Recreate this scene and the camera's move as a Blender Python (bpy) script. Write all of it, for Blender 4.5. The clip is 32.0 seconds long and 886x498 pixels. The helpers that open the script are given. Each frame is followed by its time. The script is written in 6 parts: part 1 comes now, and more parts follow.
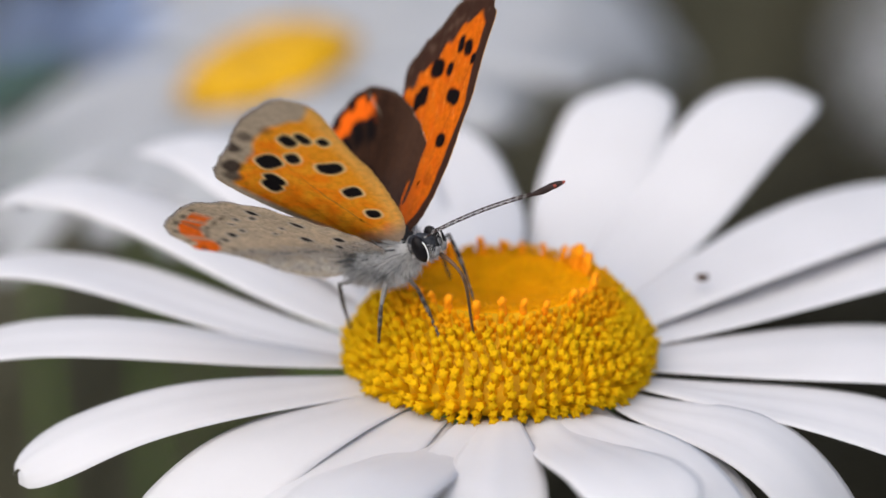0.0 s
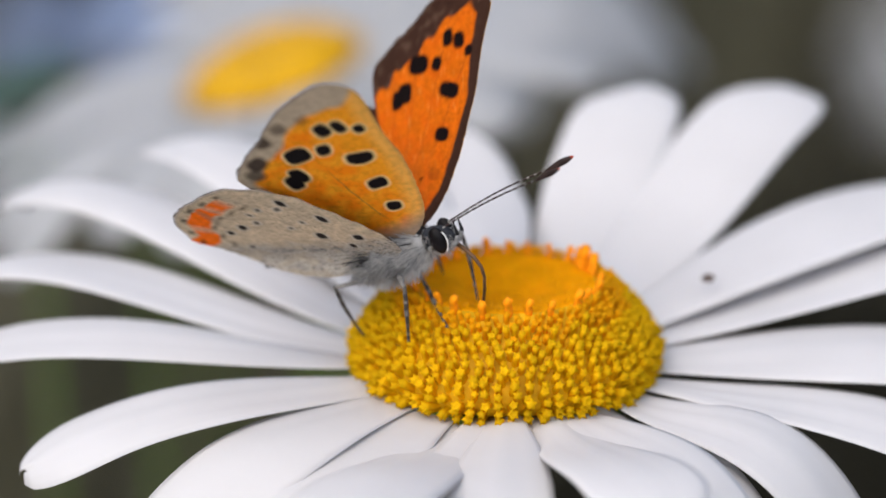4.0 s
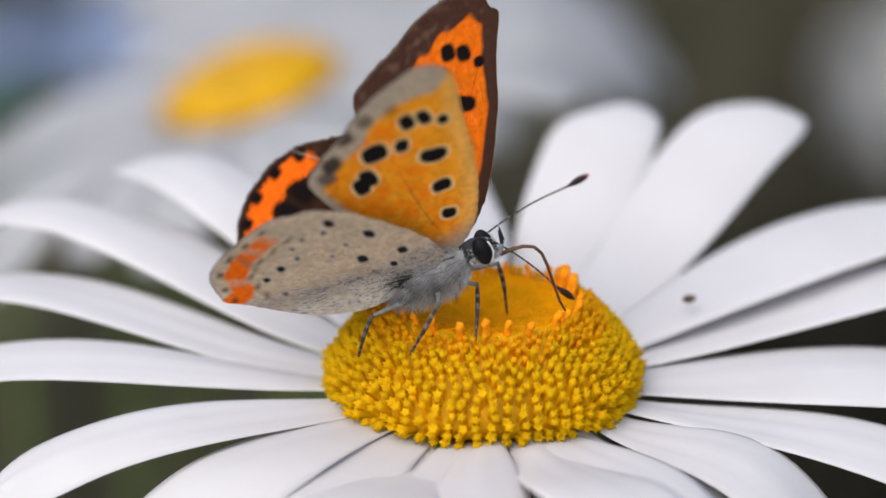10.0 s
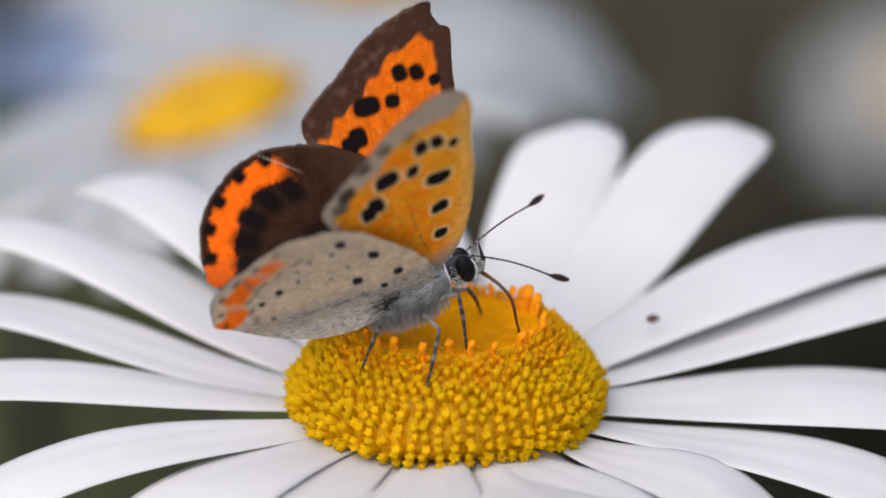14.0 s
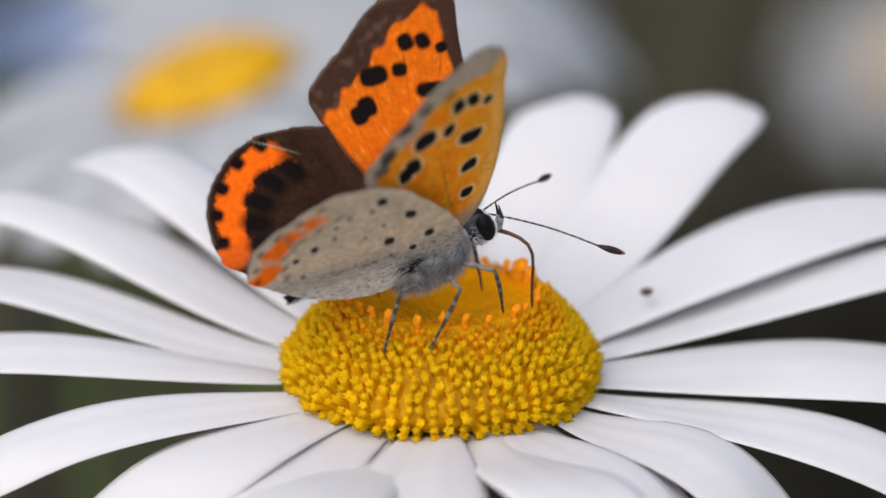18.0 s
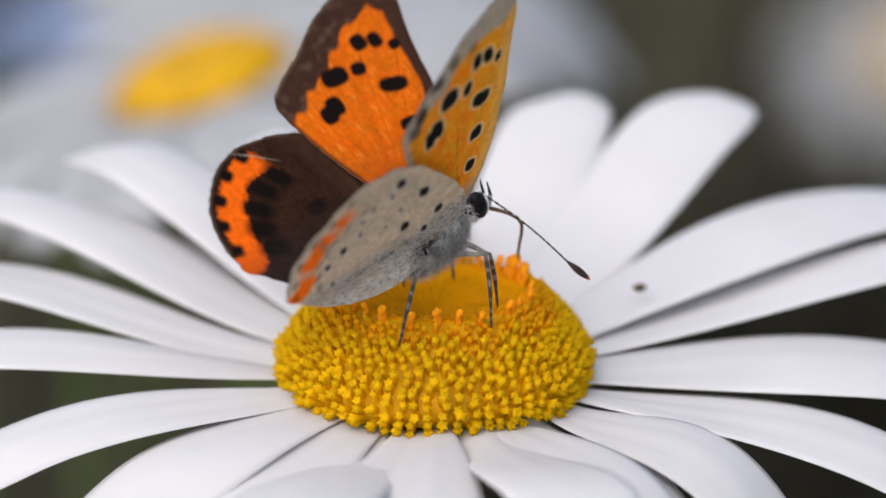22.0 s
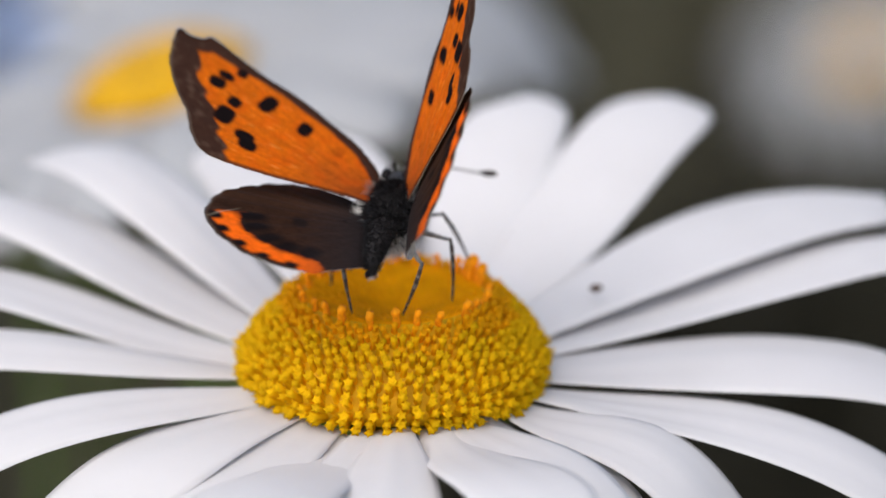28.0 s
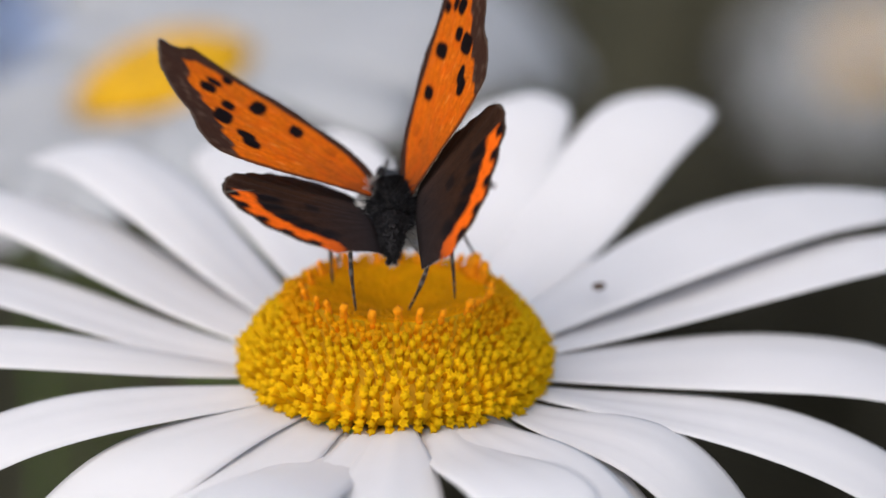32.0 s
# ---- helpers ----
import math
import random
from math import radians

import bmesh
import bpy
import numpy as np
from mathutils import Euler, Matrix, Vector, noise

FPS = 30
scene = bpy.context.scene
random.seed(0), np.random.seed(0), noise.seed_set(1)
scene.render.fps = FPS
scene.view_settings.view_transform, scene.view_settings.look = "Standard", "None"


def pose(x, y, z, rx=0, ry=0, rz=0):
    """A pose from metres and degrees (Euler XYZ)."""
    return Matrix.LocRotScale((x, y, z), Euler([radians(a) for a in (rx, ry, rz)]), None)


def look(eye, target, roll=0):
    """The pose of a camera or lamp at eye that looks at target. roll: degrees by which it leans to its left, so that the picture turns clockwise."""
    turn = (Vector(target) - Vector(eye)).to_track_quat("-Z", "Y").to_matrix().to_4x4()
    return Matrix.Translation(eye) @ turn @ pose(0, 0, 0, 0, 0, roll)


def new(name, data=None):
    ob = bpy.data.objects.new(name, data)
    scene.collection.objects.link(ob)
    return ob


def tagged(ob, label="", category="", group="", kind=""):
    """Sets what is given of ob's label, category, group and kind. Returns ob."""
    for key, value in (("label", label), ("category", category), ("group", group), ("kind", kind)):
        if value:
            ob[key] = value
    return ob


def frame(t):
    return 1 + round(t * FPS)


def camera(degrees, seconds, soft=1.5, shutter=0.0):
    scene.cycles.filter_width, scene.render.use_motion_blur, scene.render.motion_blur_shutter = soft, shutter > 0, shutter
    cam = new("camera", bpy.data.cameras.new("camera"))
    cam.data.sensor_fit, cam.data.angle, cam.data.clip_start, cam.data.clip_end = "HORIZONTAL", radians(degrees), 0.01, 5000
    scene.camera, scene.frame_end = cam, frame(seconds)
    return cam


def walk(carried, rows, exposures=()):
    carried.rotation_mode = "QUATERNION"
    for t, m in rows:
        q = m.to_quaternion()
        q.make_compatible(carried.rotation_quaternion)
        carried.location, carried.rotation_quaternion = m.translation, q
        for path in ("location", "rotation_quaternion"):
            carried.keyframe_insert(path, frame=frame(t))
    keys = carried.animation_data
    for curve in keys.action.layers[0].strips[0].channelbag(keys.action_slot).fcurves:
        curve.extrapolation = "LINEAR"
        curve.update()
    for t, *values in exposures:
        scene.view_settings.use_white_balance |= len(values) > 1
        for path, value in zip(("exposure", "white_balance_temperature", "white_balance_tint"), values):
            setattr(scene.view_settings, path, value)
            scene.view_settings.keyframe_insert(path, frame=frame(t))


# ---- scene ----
mm = 0.001


# ---- camera and its path ----
cam = camera(12.0, 32.0, soft=1.6)
cam.data.dof.use_dof = True
cam.data.dof.focus_distance = 0.278
cam.data.dof.aperture_fstop = 18.0
EYE_0 = Vector((0.0, -0.285 * math.cos(radians(21)), 0.285 * math.sin(radians(21))))
AHEAD = Vector((0.0, math.cos(radians(21)), -math.sin(radians(21))))
BASE_TURN = look(EYE_0, EYE_0 + AHEAD).to_3x3() @ Matrix.Rotation(281 / 7459.2, 3, "X") @ Matrix.Rotation(-20 / 7459.2, 3, "Y")


def aim(tilt, pan, roll, dolly):
    """Camera pose: small turns in degrees about its own axes, dolly in mm."""
    v = Vector((radians(tilt), radians(pan), radians(roll)))
    turn = Matrix.Rotation(v.length, 3, v.normalized()) if v.length > 1e-9 else Matrix.Identity(3)
    return Matrix.Translation(EYE_0 + AHEAD * dolly * mm) @ (BASE_TURN @ turn).to_4x4()


walk(cam, [
    (0, aim(-0.559, 0.936, -0.006, -4.75)),
    (0.5, aim(-0.588, 0.952, -0.012, -4.87)),
    (1, aim(-0.576, 0.933, -0.014, -5.62)),
    (1.5, aim(-0.560, 0.934, -0.007, -5.69)),
    (2, aim(-0.572, 0.941, -0.007, -5.18)),
    (2.5, aim(-0.514, 0.935, -0.008, -4.69)),
    (3, aim(-0.568, 0.979, -0.009, -5.06)),
    (3.5, aim(-0.539, 1.016, -0.013, -5.69)),
    (5.5, aim(-0.602, 0.999, -0.006, 1.15)),
    (6, aim(-0.599, 0.999, -0.016, 1.31)),
    (6.5, aim(-0.581, 1.000, -0.010, 0.86)),
    (7, aim(-0.557, 0.984, -0.013, 0.93)),
    (7.5, aim(-0.452, 0.928, -0.015, 0.04)),
    (8, aim(-0.431, 0.944, -0.012, 0.39)),
    (8.5, aim(-0.401, 0.954, -0.008, -0.01)),
    (9, aim(-0.358, 0.899, -0.016, -0.33)),
    (9.5, aim(-0.315, 0.806, -0.008, -0.29)),
    (10, aim(-0.248, 0.714, -0.007, -0.13)),
    (10.5, aim(-0.201, 0.717, -0.007, -1.22)),
    (11, aim(-0.040, 0.577, -0.007, -0.77)),
    (11.5, aim(0.078, 0.179, -0.010, -0.87)),
    (12, aim(0.092, 0.066, -0.006, -0.04)),
    (12.5, aim(0.092, 0.003, 0.008, 0.56)),
    (13, aim(-0.000, 0.000, -0.000, 0.00)),
    (13.5, aim(0.038, 0.150, -0.006, 0.59)),
    (14, aim(0.026, 0.212, -0.009, 0.60)),
    (14.5, aim(-0.061, 0.195, -0.022, 0.36)),
    (16.5, aim(-0.208, 0.134, -0.013, -0.66)),
    (17, aim(-0.303, 0.157, -0.014, -0.51)),
    (17.5, aim(-0.291, 0.114, -0.015, -0.08)),
    (18, aim(-0.342, 0.137, -0.018, -0.04)),
    (18.5, aim(-0.360, 0.154, -0.012, 0.35)),
    (19, aim(-0.360, 0.144, -0.012, 0.60)),
    (19.5, aim(-0.394, 0.140, -0.010, 1.36)),
    (20, aim(-0.384, 0.150, -0.013, 0.04)),
    (20.5, aim(-0.337, 0.150, -0.012, -0.04)),
    (21, aim(-0.360, 0.130, -0.013, 0.34)),
    (21.5, aim(-0.406, 0.120, -0.010, 0.47)),
    (22, aim(-0.402, 0.049, -0.022, -0.80)),
    (22.5, aim(-0.373, -0.073, -0.015, -1.47)),
    (23, aim(-0.356, -0.290, -0.021, -0.66)),
    (23.5, aim(-0.367, -0.336, -0.022, -1.95)),
    (24, aim(-0.350, -0.382, -0.015, -1.96)),
    (24.5, aim(-0.340, -0.566, -0.016, -1.59)),
    (25, aim(-0.344, -0.582, -0.021, -1.94)),
    (25.5, aim(-0.335, -0.572, -0.024, -2.00)),
    (27.5, aim(-0.364, -0.552, -0.018, -2.70)),
    (28, aim(-0.408, -0.510, -0.031, -4.36)),
    (28.5, aim(-0.421, -0.511, -0.033, -4.54)),
    (29, aim(-0.433, -0.483, -0.033, -5.45)),
    (29.5, aim(-0.425, -0.500, -0.021, -3.57)),
    (30, aim(-0.427, -0.509, -0.024, -4.61)),
    (30.5, aim(-0.461, -0.509, -0.023, -4.58)),
    (31, aim(-0.450, -0.503, -0.025, -3.76)),
    (31.5, aim(-0.448, -0.486, -0.021, -3.26)),
    (32, aim(-0.430, -0.480, -0.026, -3.65)),
])

# ---- sky and sun: bright overcast ----
world = bpy.data.worlds.new("sky")
scene.world = world
world.use_nodes = True
wn = world.node_tree
sky = wn.nodes.new("ShaderNodeTexSky")
sky.sky_type = "NISHITA"
sky.sun_disc = False
sky.sun_elevation, sky.sun_rotation = radians(54), radians(218)
sky.air_density, sky.dust_density, sky.ozone_density = 1.0, 3.0, 0.6
wn.nodes["Background"].inputs["Strength"].default_value = 0.15
wn.links.new(sky.outputs[0], wn.nodes["Background"].inputs["Color"])
sun = new("sun", bpy.data.lights.new("sun", "SUN"))
sun.data.energy, sun.data.angle, sun.data.color = 2.2, radians(115), (1.0, 0.95, 0.87)
sun.matrix_world = look((-0.36, -0.46, 0.80), (0, 0, 0))
scene.view_settings.exposure = 0.27


# ---- materials ----
def material(name, colour, rough=0.5, noise_scale=400.0, vary=0.15, bump=0.0, bump_scale=1500.0, sub=0.0, per_object=0.0, attribute=None, trans=0.0, spec=0.15):
    m = bpy.data.materials.new(name)
    m.use_nodes = True
    nt = m.node_tree
    p = nt.nodes["Principled BSDF"]
    p.inputs["Roughness"].default_value = rough
    p.inputs["Specular IOR Level"].default_value = spec
    tc = nt.nodes.new("ShaderNodeTexCoord")
    tex = nt.nodes.new("ShaderNodeTexNoise")
    tex.inputs["Scale"].default_value, tex.inputs["Detail"].default_value = noise_scale, 4
    nt.links.new(tc.outputs["Object"], tex.inputs["Vector"])
    ramp = nt.nodes.new("ShaderNodeMapRange")
    ramp.inputs["From Min"].default_value, ramp.inputs["From Max"].default_value = 0.3, 0.7
    ramp.inputs["To Min"].default_value, ramp.inputs["To Max"].default_value = 1 - vary, 1 + vary
    nt.links.new(tex.outputs["Fac"], ramp.inputs["Value"])
    hsv = nt.nodes.new("ShaderNodeHueSaturation")
    nt.links.new(ramp.outputs[0], hsv.inputs["Value"])
    if attribute:
        at = nt.nodes.new("ShaderNodeAttribute")
        at.attribute_name = attribute
        nt.links.new(at.outputs["Color"], hsv.inputs["Color"])
    else:
        hsv.inputs["Color"].default_value = (*colour, 1)
    last = hsv.outputs[0]
    if per_object:
        oi = nt.nodes.new("ShaderNodeObjectInfo")
        mr = nt.nodes.new("ShaderNodeMapRange")
        mr.inputs["To Min"].default_value, mr.inputs["To Max"].default_value = 1 - per_object, 1 + per_object
        nt.links.new(oi.outputs["Random"], mr.inputs["Value"])
        h2 = nt.nodes.new("ShaderNodeHueSaturation")
        nt.links.new(mr.outputs[0], h2.inputs["Value"])
        nt.links.new(last, h2.inputs["Color"])
        last = h2.outputs[0]
    nt.links.new(last, p.inputs["Base Color"])
    if sub:
        p.inputs["Subsurface Weight"].default_value = sub
        p.inputs["Subsurface Radius"].default_value = (1.0, 0.8, 0.6)
        p.inputs["Subsurface Scale"].default_value = 0.4 * mm
    if bump:
        t2 = nt.nodes.new("ShaderNodeTexNoise")
        t2.inputs["Scale"].default_value, t2.inputs["Detail"].default_value = bump_scale, 3
        nt.links.new(tc.outputs["Object"], t2.inputs["Vector"])
        b = nt.nodes.new("ShaderNodeBump")
        b.inputs["Strength"].default_value, b.inputs["Distance"].default_value = bump, 0.1 * mm
        nt.links.new(t2.outputs["Fac"], b.inputs["Height"])
        nt.links.new(b.outputs[0], p.inputs["Normal"])
    if trans:
        tr = nt.nodes.new("ShaderNodeBsdfTranslucent")
        nt.links.new(last, tr.inputs["Color"])
        mix = nt.nodes.new("ShaderNodeMixShader")
        mix.inputs[0].default_value = trans
        out = nt.nodes["Material Output"]
        nt.links.new(p.outputs[0], mix.inputs[1])
        nt.links.new(tr.outputs[0], mix.inputs[2])
        nt.links.new(mix.outputs[0], out.inputs["Surface"])
    return m


PETAL = material("petal_white", (0.71, 0.705, 0.725), 0.55, 120, 0.03, 0.25, 900, trans=0.32)
# the white petal again, darkened: shade painted into the petals of the daisies behind
PETAL_FAR_SHADED = material("petal_white_shaded", (0.40, 0.41, 0.43), 0.6, 60, 0.05, trans=0.25)
DOME = material("disc_tissue", (0.62, 0.34, 0.003), 0.6, 700, 0.2, 0.5, 2500)
BUD = material("bud_orange_yellow", (0.94, 0.40, 0.002), 0.8, 500, 0.10, trans=0.25, spec=0.03)
FLORET = material("floret_yellow", (0.81, 0.485, 0.003), 0.7, 900, 0.15, per_object=0.10, trans=0.35, spec=0.08)
FLORET_INNER = material("floret_orange_yellow", (0.84, 0.405, 0.003), 0.7, 900, 0.15, per_object=0.10, trans=0.35, spec=0.08)
# floret yellow with shade put into its colour, for the discs behind
FLORET_FAR_SHADED = material("floret_yellow_shaded", (0.47, 0.255, 0.002), 0.55, 300, 0.2)
STIGMA = material("pollen_orange", (0.90, 0.31, 0.003), 0.7, 2500, 0.25, 0.6, 4000)
SEPAL = material("sepal_green", (0.10, 0.15, 0.03), 0.55, 500, 0.3)
STEM = material("stem_green", (0.09, 0.15, 0.03), 0.5, 200, 0.25)
LEAF = material("leaf_olive", (0.095, 0.09, 0.06), 0.6, 30, 0.5)
LEAF_GREY = material("leaf_grey_green", (0.075, 0.125, 0.115), 0.5, 60, 0.3)
# near-black leaf colour that stands in for deep shade at the lower right
LEAF_SHADE_TINT = material("leaf_shade_tinted", (0.019, 0.018, 0.012), 0.6, 30, 0.4)
SOIL = material("ground_earth", (0.06, 0.055, 0.037), 0.95, 12, 0.5, 0.5, 60)
WING = material("wing_scales", (1, 1, 1), 0.8, 2200, 0.13, 0.3, 6000, attribute="pattern", trans=0.08, spec=0.03)
FUR_DARK = material("thorax_fur_dark", (0.014, 0.013, 0.014), 0.8, 2500, 0.5)
FUR_BLUISH = material("hair_bluish_black", (0.030, 0.032, 0.038), 0.7, 2500, 0.5)
FUR_FLANK = material("hair_bluish_grey", (0.24, 0.24, 0.245), 0.8, 2500, 0.5)
FUR_GREY = material("fur_grey", (0.52, 0.51, 0.50), 0.85, 700, 0.6, trans=0.2)
FRINGE = material("wing_fringe", (0.11, 0.085, 0.07), 0.8, 900, 0.5)
BAND = material("leg_dull_bands", (0.13, 0.12, 0.11), 0.7, 1500, 0.5)
SCALED = material("leg_pale_scales", (0.22, 0.21, 0.20), 0.7, 1500, 0.5)
CHITIN = material("leg_grey", (0.045, 0.04, 0.037), 0.5, 1500, 0.5)
CHITIN_BROWN = material("proboscis_brown", (0.10, 0.055, 0.03), 0.4, 1500, 0.3)
EYE = material("eye_black", (0.006, 0.005, 0.006), 0.35, 3000, 0.3, spec=0.14)
CLUB = material("antenna_club", (0.030, 0.018, 0.016), 0.6, 2000, 0.4)
CLUB_TIP = material("antenna_tip_red", (0.30, 0.06, 0.04), 0.6, 2000, 0.2)
WHITE_SCALE = material("white_scales", (0.75, 0.75, 0.74), 0.8, 2500, 0.1)
BLUE = material("blue_blossom", (0.30, 0.38, 0.56), 0.6, 80, 0.25, trans=0.2)
DEBRIS = material("debris_brown", (0.09, 0.06, 0.045), 0.8, 3000, 0.3)


# ---- building helpers ----
def mesh_object(name, verts, faces, mat, parent=None, label="", smooth=True):
    me = bpy.data.meshes.new(name)
    me.from_pydata([tuple(v) for v in verts], [], faces)
    me.materials.append(mat)
    if smooth:
        me.polygons.foreach_set("use_smooth", [True] * len(me.polygons))
    me.update()
    ob = new(name, me)
    ob.parent = parent
    if label:
        tagged(ob, label)
    return ob


def part(name, bm, mat, parent, label=""):
    me = bpy.data.meshes.new(name)
    bm.to_mesh(me)
    bm.free()
    me.materials.append(mat)
    me.polygons.foreach_set("use_smooth", [True] * len(me.polygons))
    ob = new(name, me)
    ob.parent = parent
    if label:
        tagged(ob, label)
    return ob


def shared(name, me, parent, m):
    ob = new(name, me)
    ob.parent = parent
    ob.matrix_basis = m
    return ob


def thing(name, label, category, m=None, group="", kind=""):
    ob = new(name)
    ob.empty_display_size = 0.005
    if m is not None:
        ob.matrix_basis = m
    return tagged(ob, label, category, group, kind)


def grid_faces(rows, cols, wrap=False, start=0, flip=False):
    out = []
    for i in range(rows - 1):
        for j in range(cols if wrap else cols - 1):
            k = (j + 1) % cols
            f = (start + i * cols + j, start + i * cols + k, start + (i + 1) * cols + k, start + (i + 1) * cols + j)
            out.append(f[::-1] if flip else f)
    return out


def tube(points, radii, sides=8):
    """Verts and faces of a closed tube along the points."""
    pts = [Vector(p) for p in points]
    verts, n = [], len(pts)
    side = None
    for i, p in enumerate(pts):
        d = (pts[min(i + 1, n - 1)] - pts[max(i - 1, 0)]).normalized()
        if side is None:
            side = d.orthogonal().normalized()
        side = (side - d * side.dot(d)).normalized()
        other = d.cross(side)
        for j in range(sides):
            a = 2 * math.pi * j / sides
            verts.append(p + (side * math.cos(a) + other * math.sin(a)) * radii[i])
    faces = grid_faces(n, sides, True)
    faces.append(tuple(range(sides))[::-1])
    faces.append(tuple((n - 1) * sides + j for j in range(sides)))
    return verts, faces


def lerp_table(x, xs, ys):
    return float(np.interp(x, xs, ys))


# ---- daisy ----
DOME_R = (0.0, 1.2, 2.5, 4.2, 5.4, 6.1, 6.7, 7.8, 8.8, 9.5, 9.9, 9.75, 9.2)
DOME_Z = (5.1, 5.2, 5.6, 6.0, 6.2, 6.15, 5.75, 4.65, 3.45, 2.4, 1.5, 0.7, 0.0)


def dome_point(s):
    """Radius, height (mm) and slope at s in 0..1 from the middle to the rim, by arc length."""
    d = [0.0]
    for i in range(1, len(DOME_R)):
        d.append(d[-1] + math.hypot(DOME_R[i] - DOME_R[i - 1], DOME_Z[i] - DOME_Z[i - 1]))
    x = s * d[-1]
    r, z = lerp_table(x, d, DOME_R), lerp_table(x, d, DOME_Z)
    e = 0.4
    dr = lerp_table(min(x + e, d[-1]), d, DOME_R) - lerp_table(max(x - e, 0), d, DOME_R)
    dz = lerp_table(min(x + e, d[-1]), d, DOME_Z) - lerp_table(max(x - e, 0), d, DOME_Z)
    return r, z, math.atan2(dr, -dz), d[-1]


def dome_mesh(rings=28, cols=64):
    verts, faces = [], []
    for i in range(rings):
        r, z, _, _ = dome_point(i / (rings - 1))
        for j in range(cols):
            a = 2 * math.pi * j / cols
            verts.append(Vector((max(r, 0.02) * math.cos(a), max(r, 0.02) * math.sin(a), z)) * mm)
    return verts, grid_faces(rings, cols, True, 0, True)


def floret_mesh(name, mat, r0, h, knob=True, lobes=5):
    """One disc floret: a slim tube that opens into pointed lobes, with a style in its mouth."""
    verts, faces = [], []
    n = lobes * 2
    for f, z, star in ((0.85, -0.3, 0.0), (0.66, 0.5, 0.0), (0.84, 0.82, 0.22), (0.40, 0.86, 0.0)):
        for j in range(n):
            a = 2 * math.pi * j / n
            r = r0 * f * (1 + (star if j % 2 == 0 else -star))
            verts.append(Vector((r * math.cos(a), r * math.sin(a), h * (z + (0.14 if star and j % 2 == 0 else 0)))) * mm)
    faces += grid_faces(4, n, True)
    verts.append(Vector((0, 0, h * (1.22 if knob else 0.75))) * mm)
    faces += [(3 * n + j, 3 * n + (j + 1) % n, 4 * n) for j in range(n)]
    me = bpy.data.meshes.new(name)
    me.from_pydata([tuple(v) for v in verts], [], faces)
    me.materials.append(mat)
    me.polygons.foreach_set("use_smooth", [True] * len(me.polygons))
    return me


def on_dome(s, a, scale=1.0, lift=0.0, lean=0.0):
    """Pose of a floret at arc length s and azimuth a, standing on the dome's normal."""
    r, z, tilt, _ = dome_point(s)
    n = Vector((math.cos(tilt) * math.cos(a), math.cos(tilt) * math.sin(a), math.sin(tilt)))
    n = (n + Vector((0, 0, lean))).normalized()
    q = n.to_track_quat("Z", "Y").to_matrix().to_4x4()
    return Matrix.Translation(Vector((r * math.cos(a), r * math.sin(a), z)) * mm + n * lift * mm) @ q @ Matrix.Scale(scale, 4)


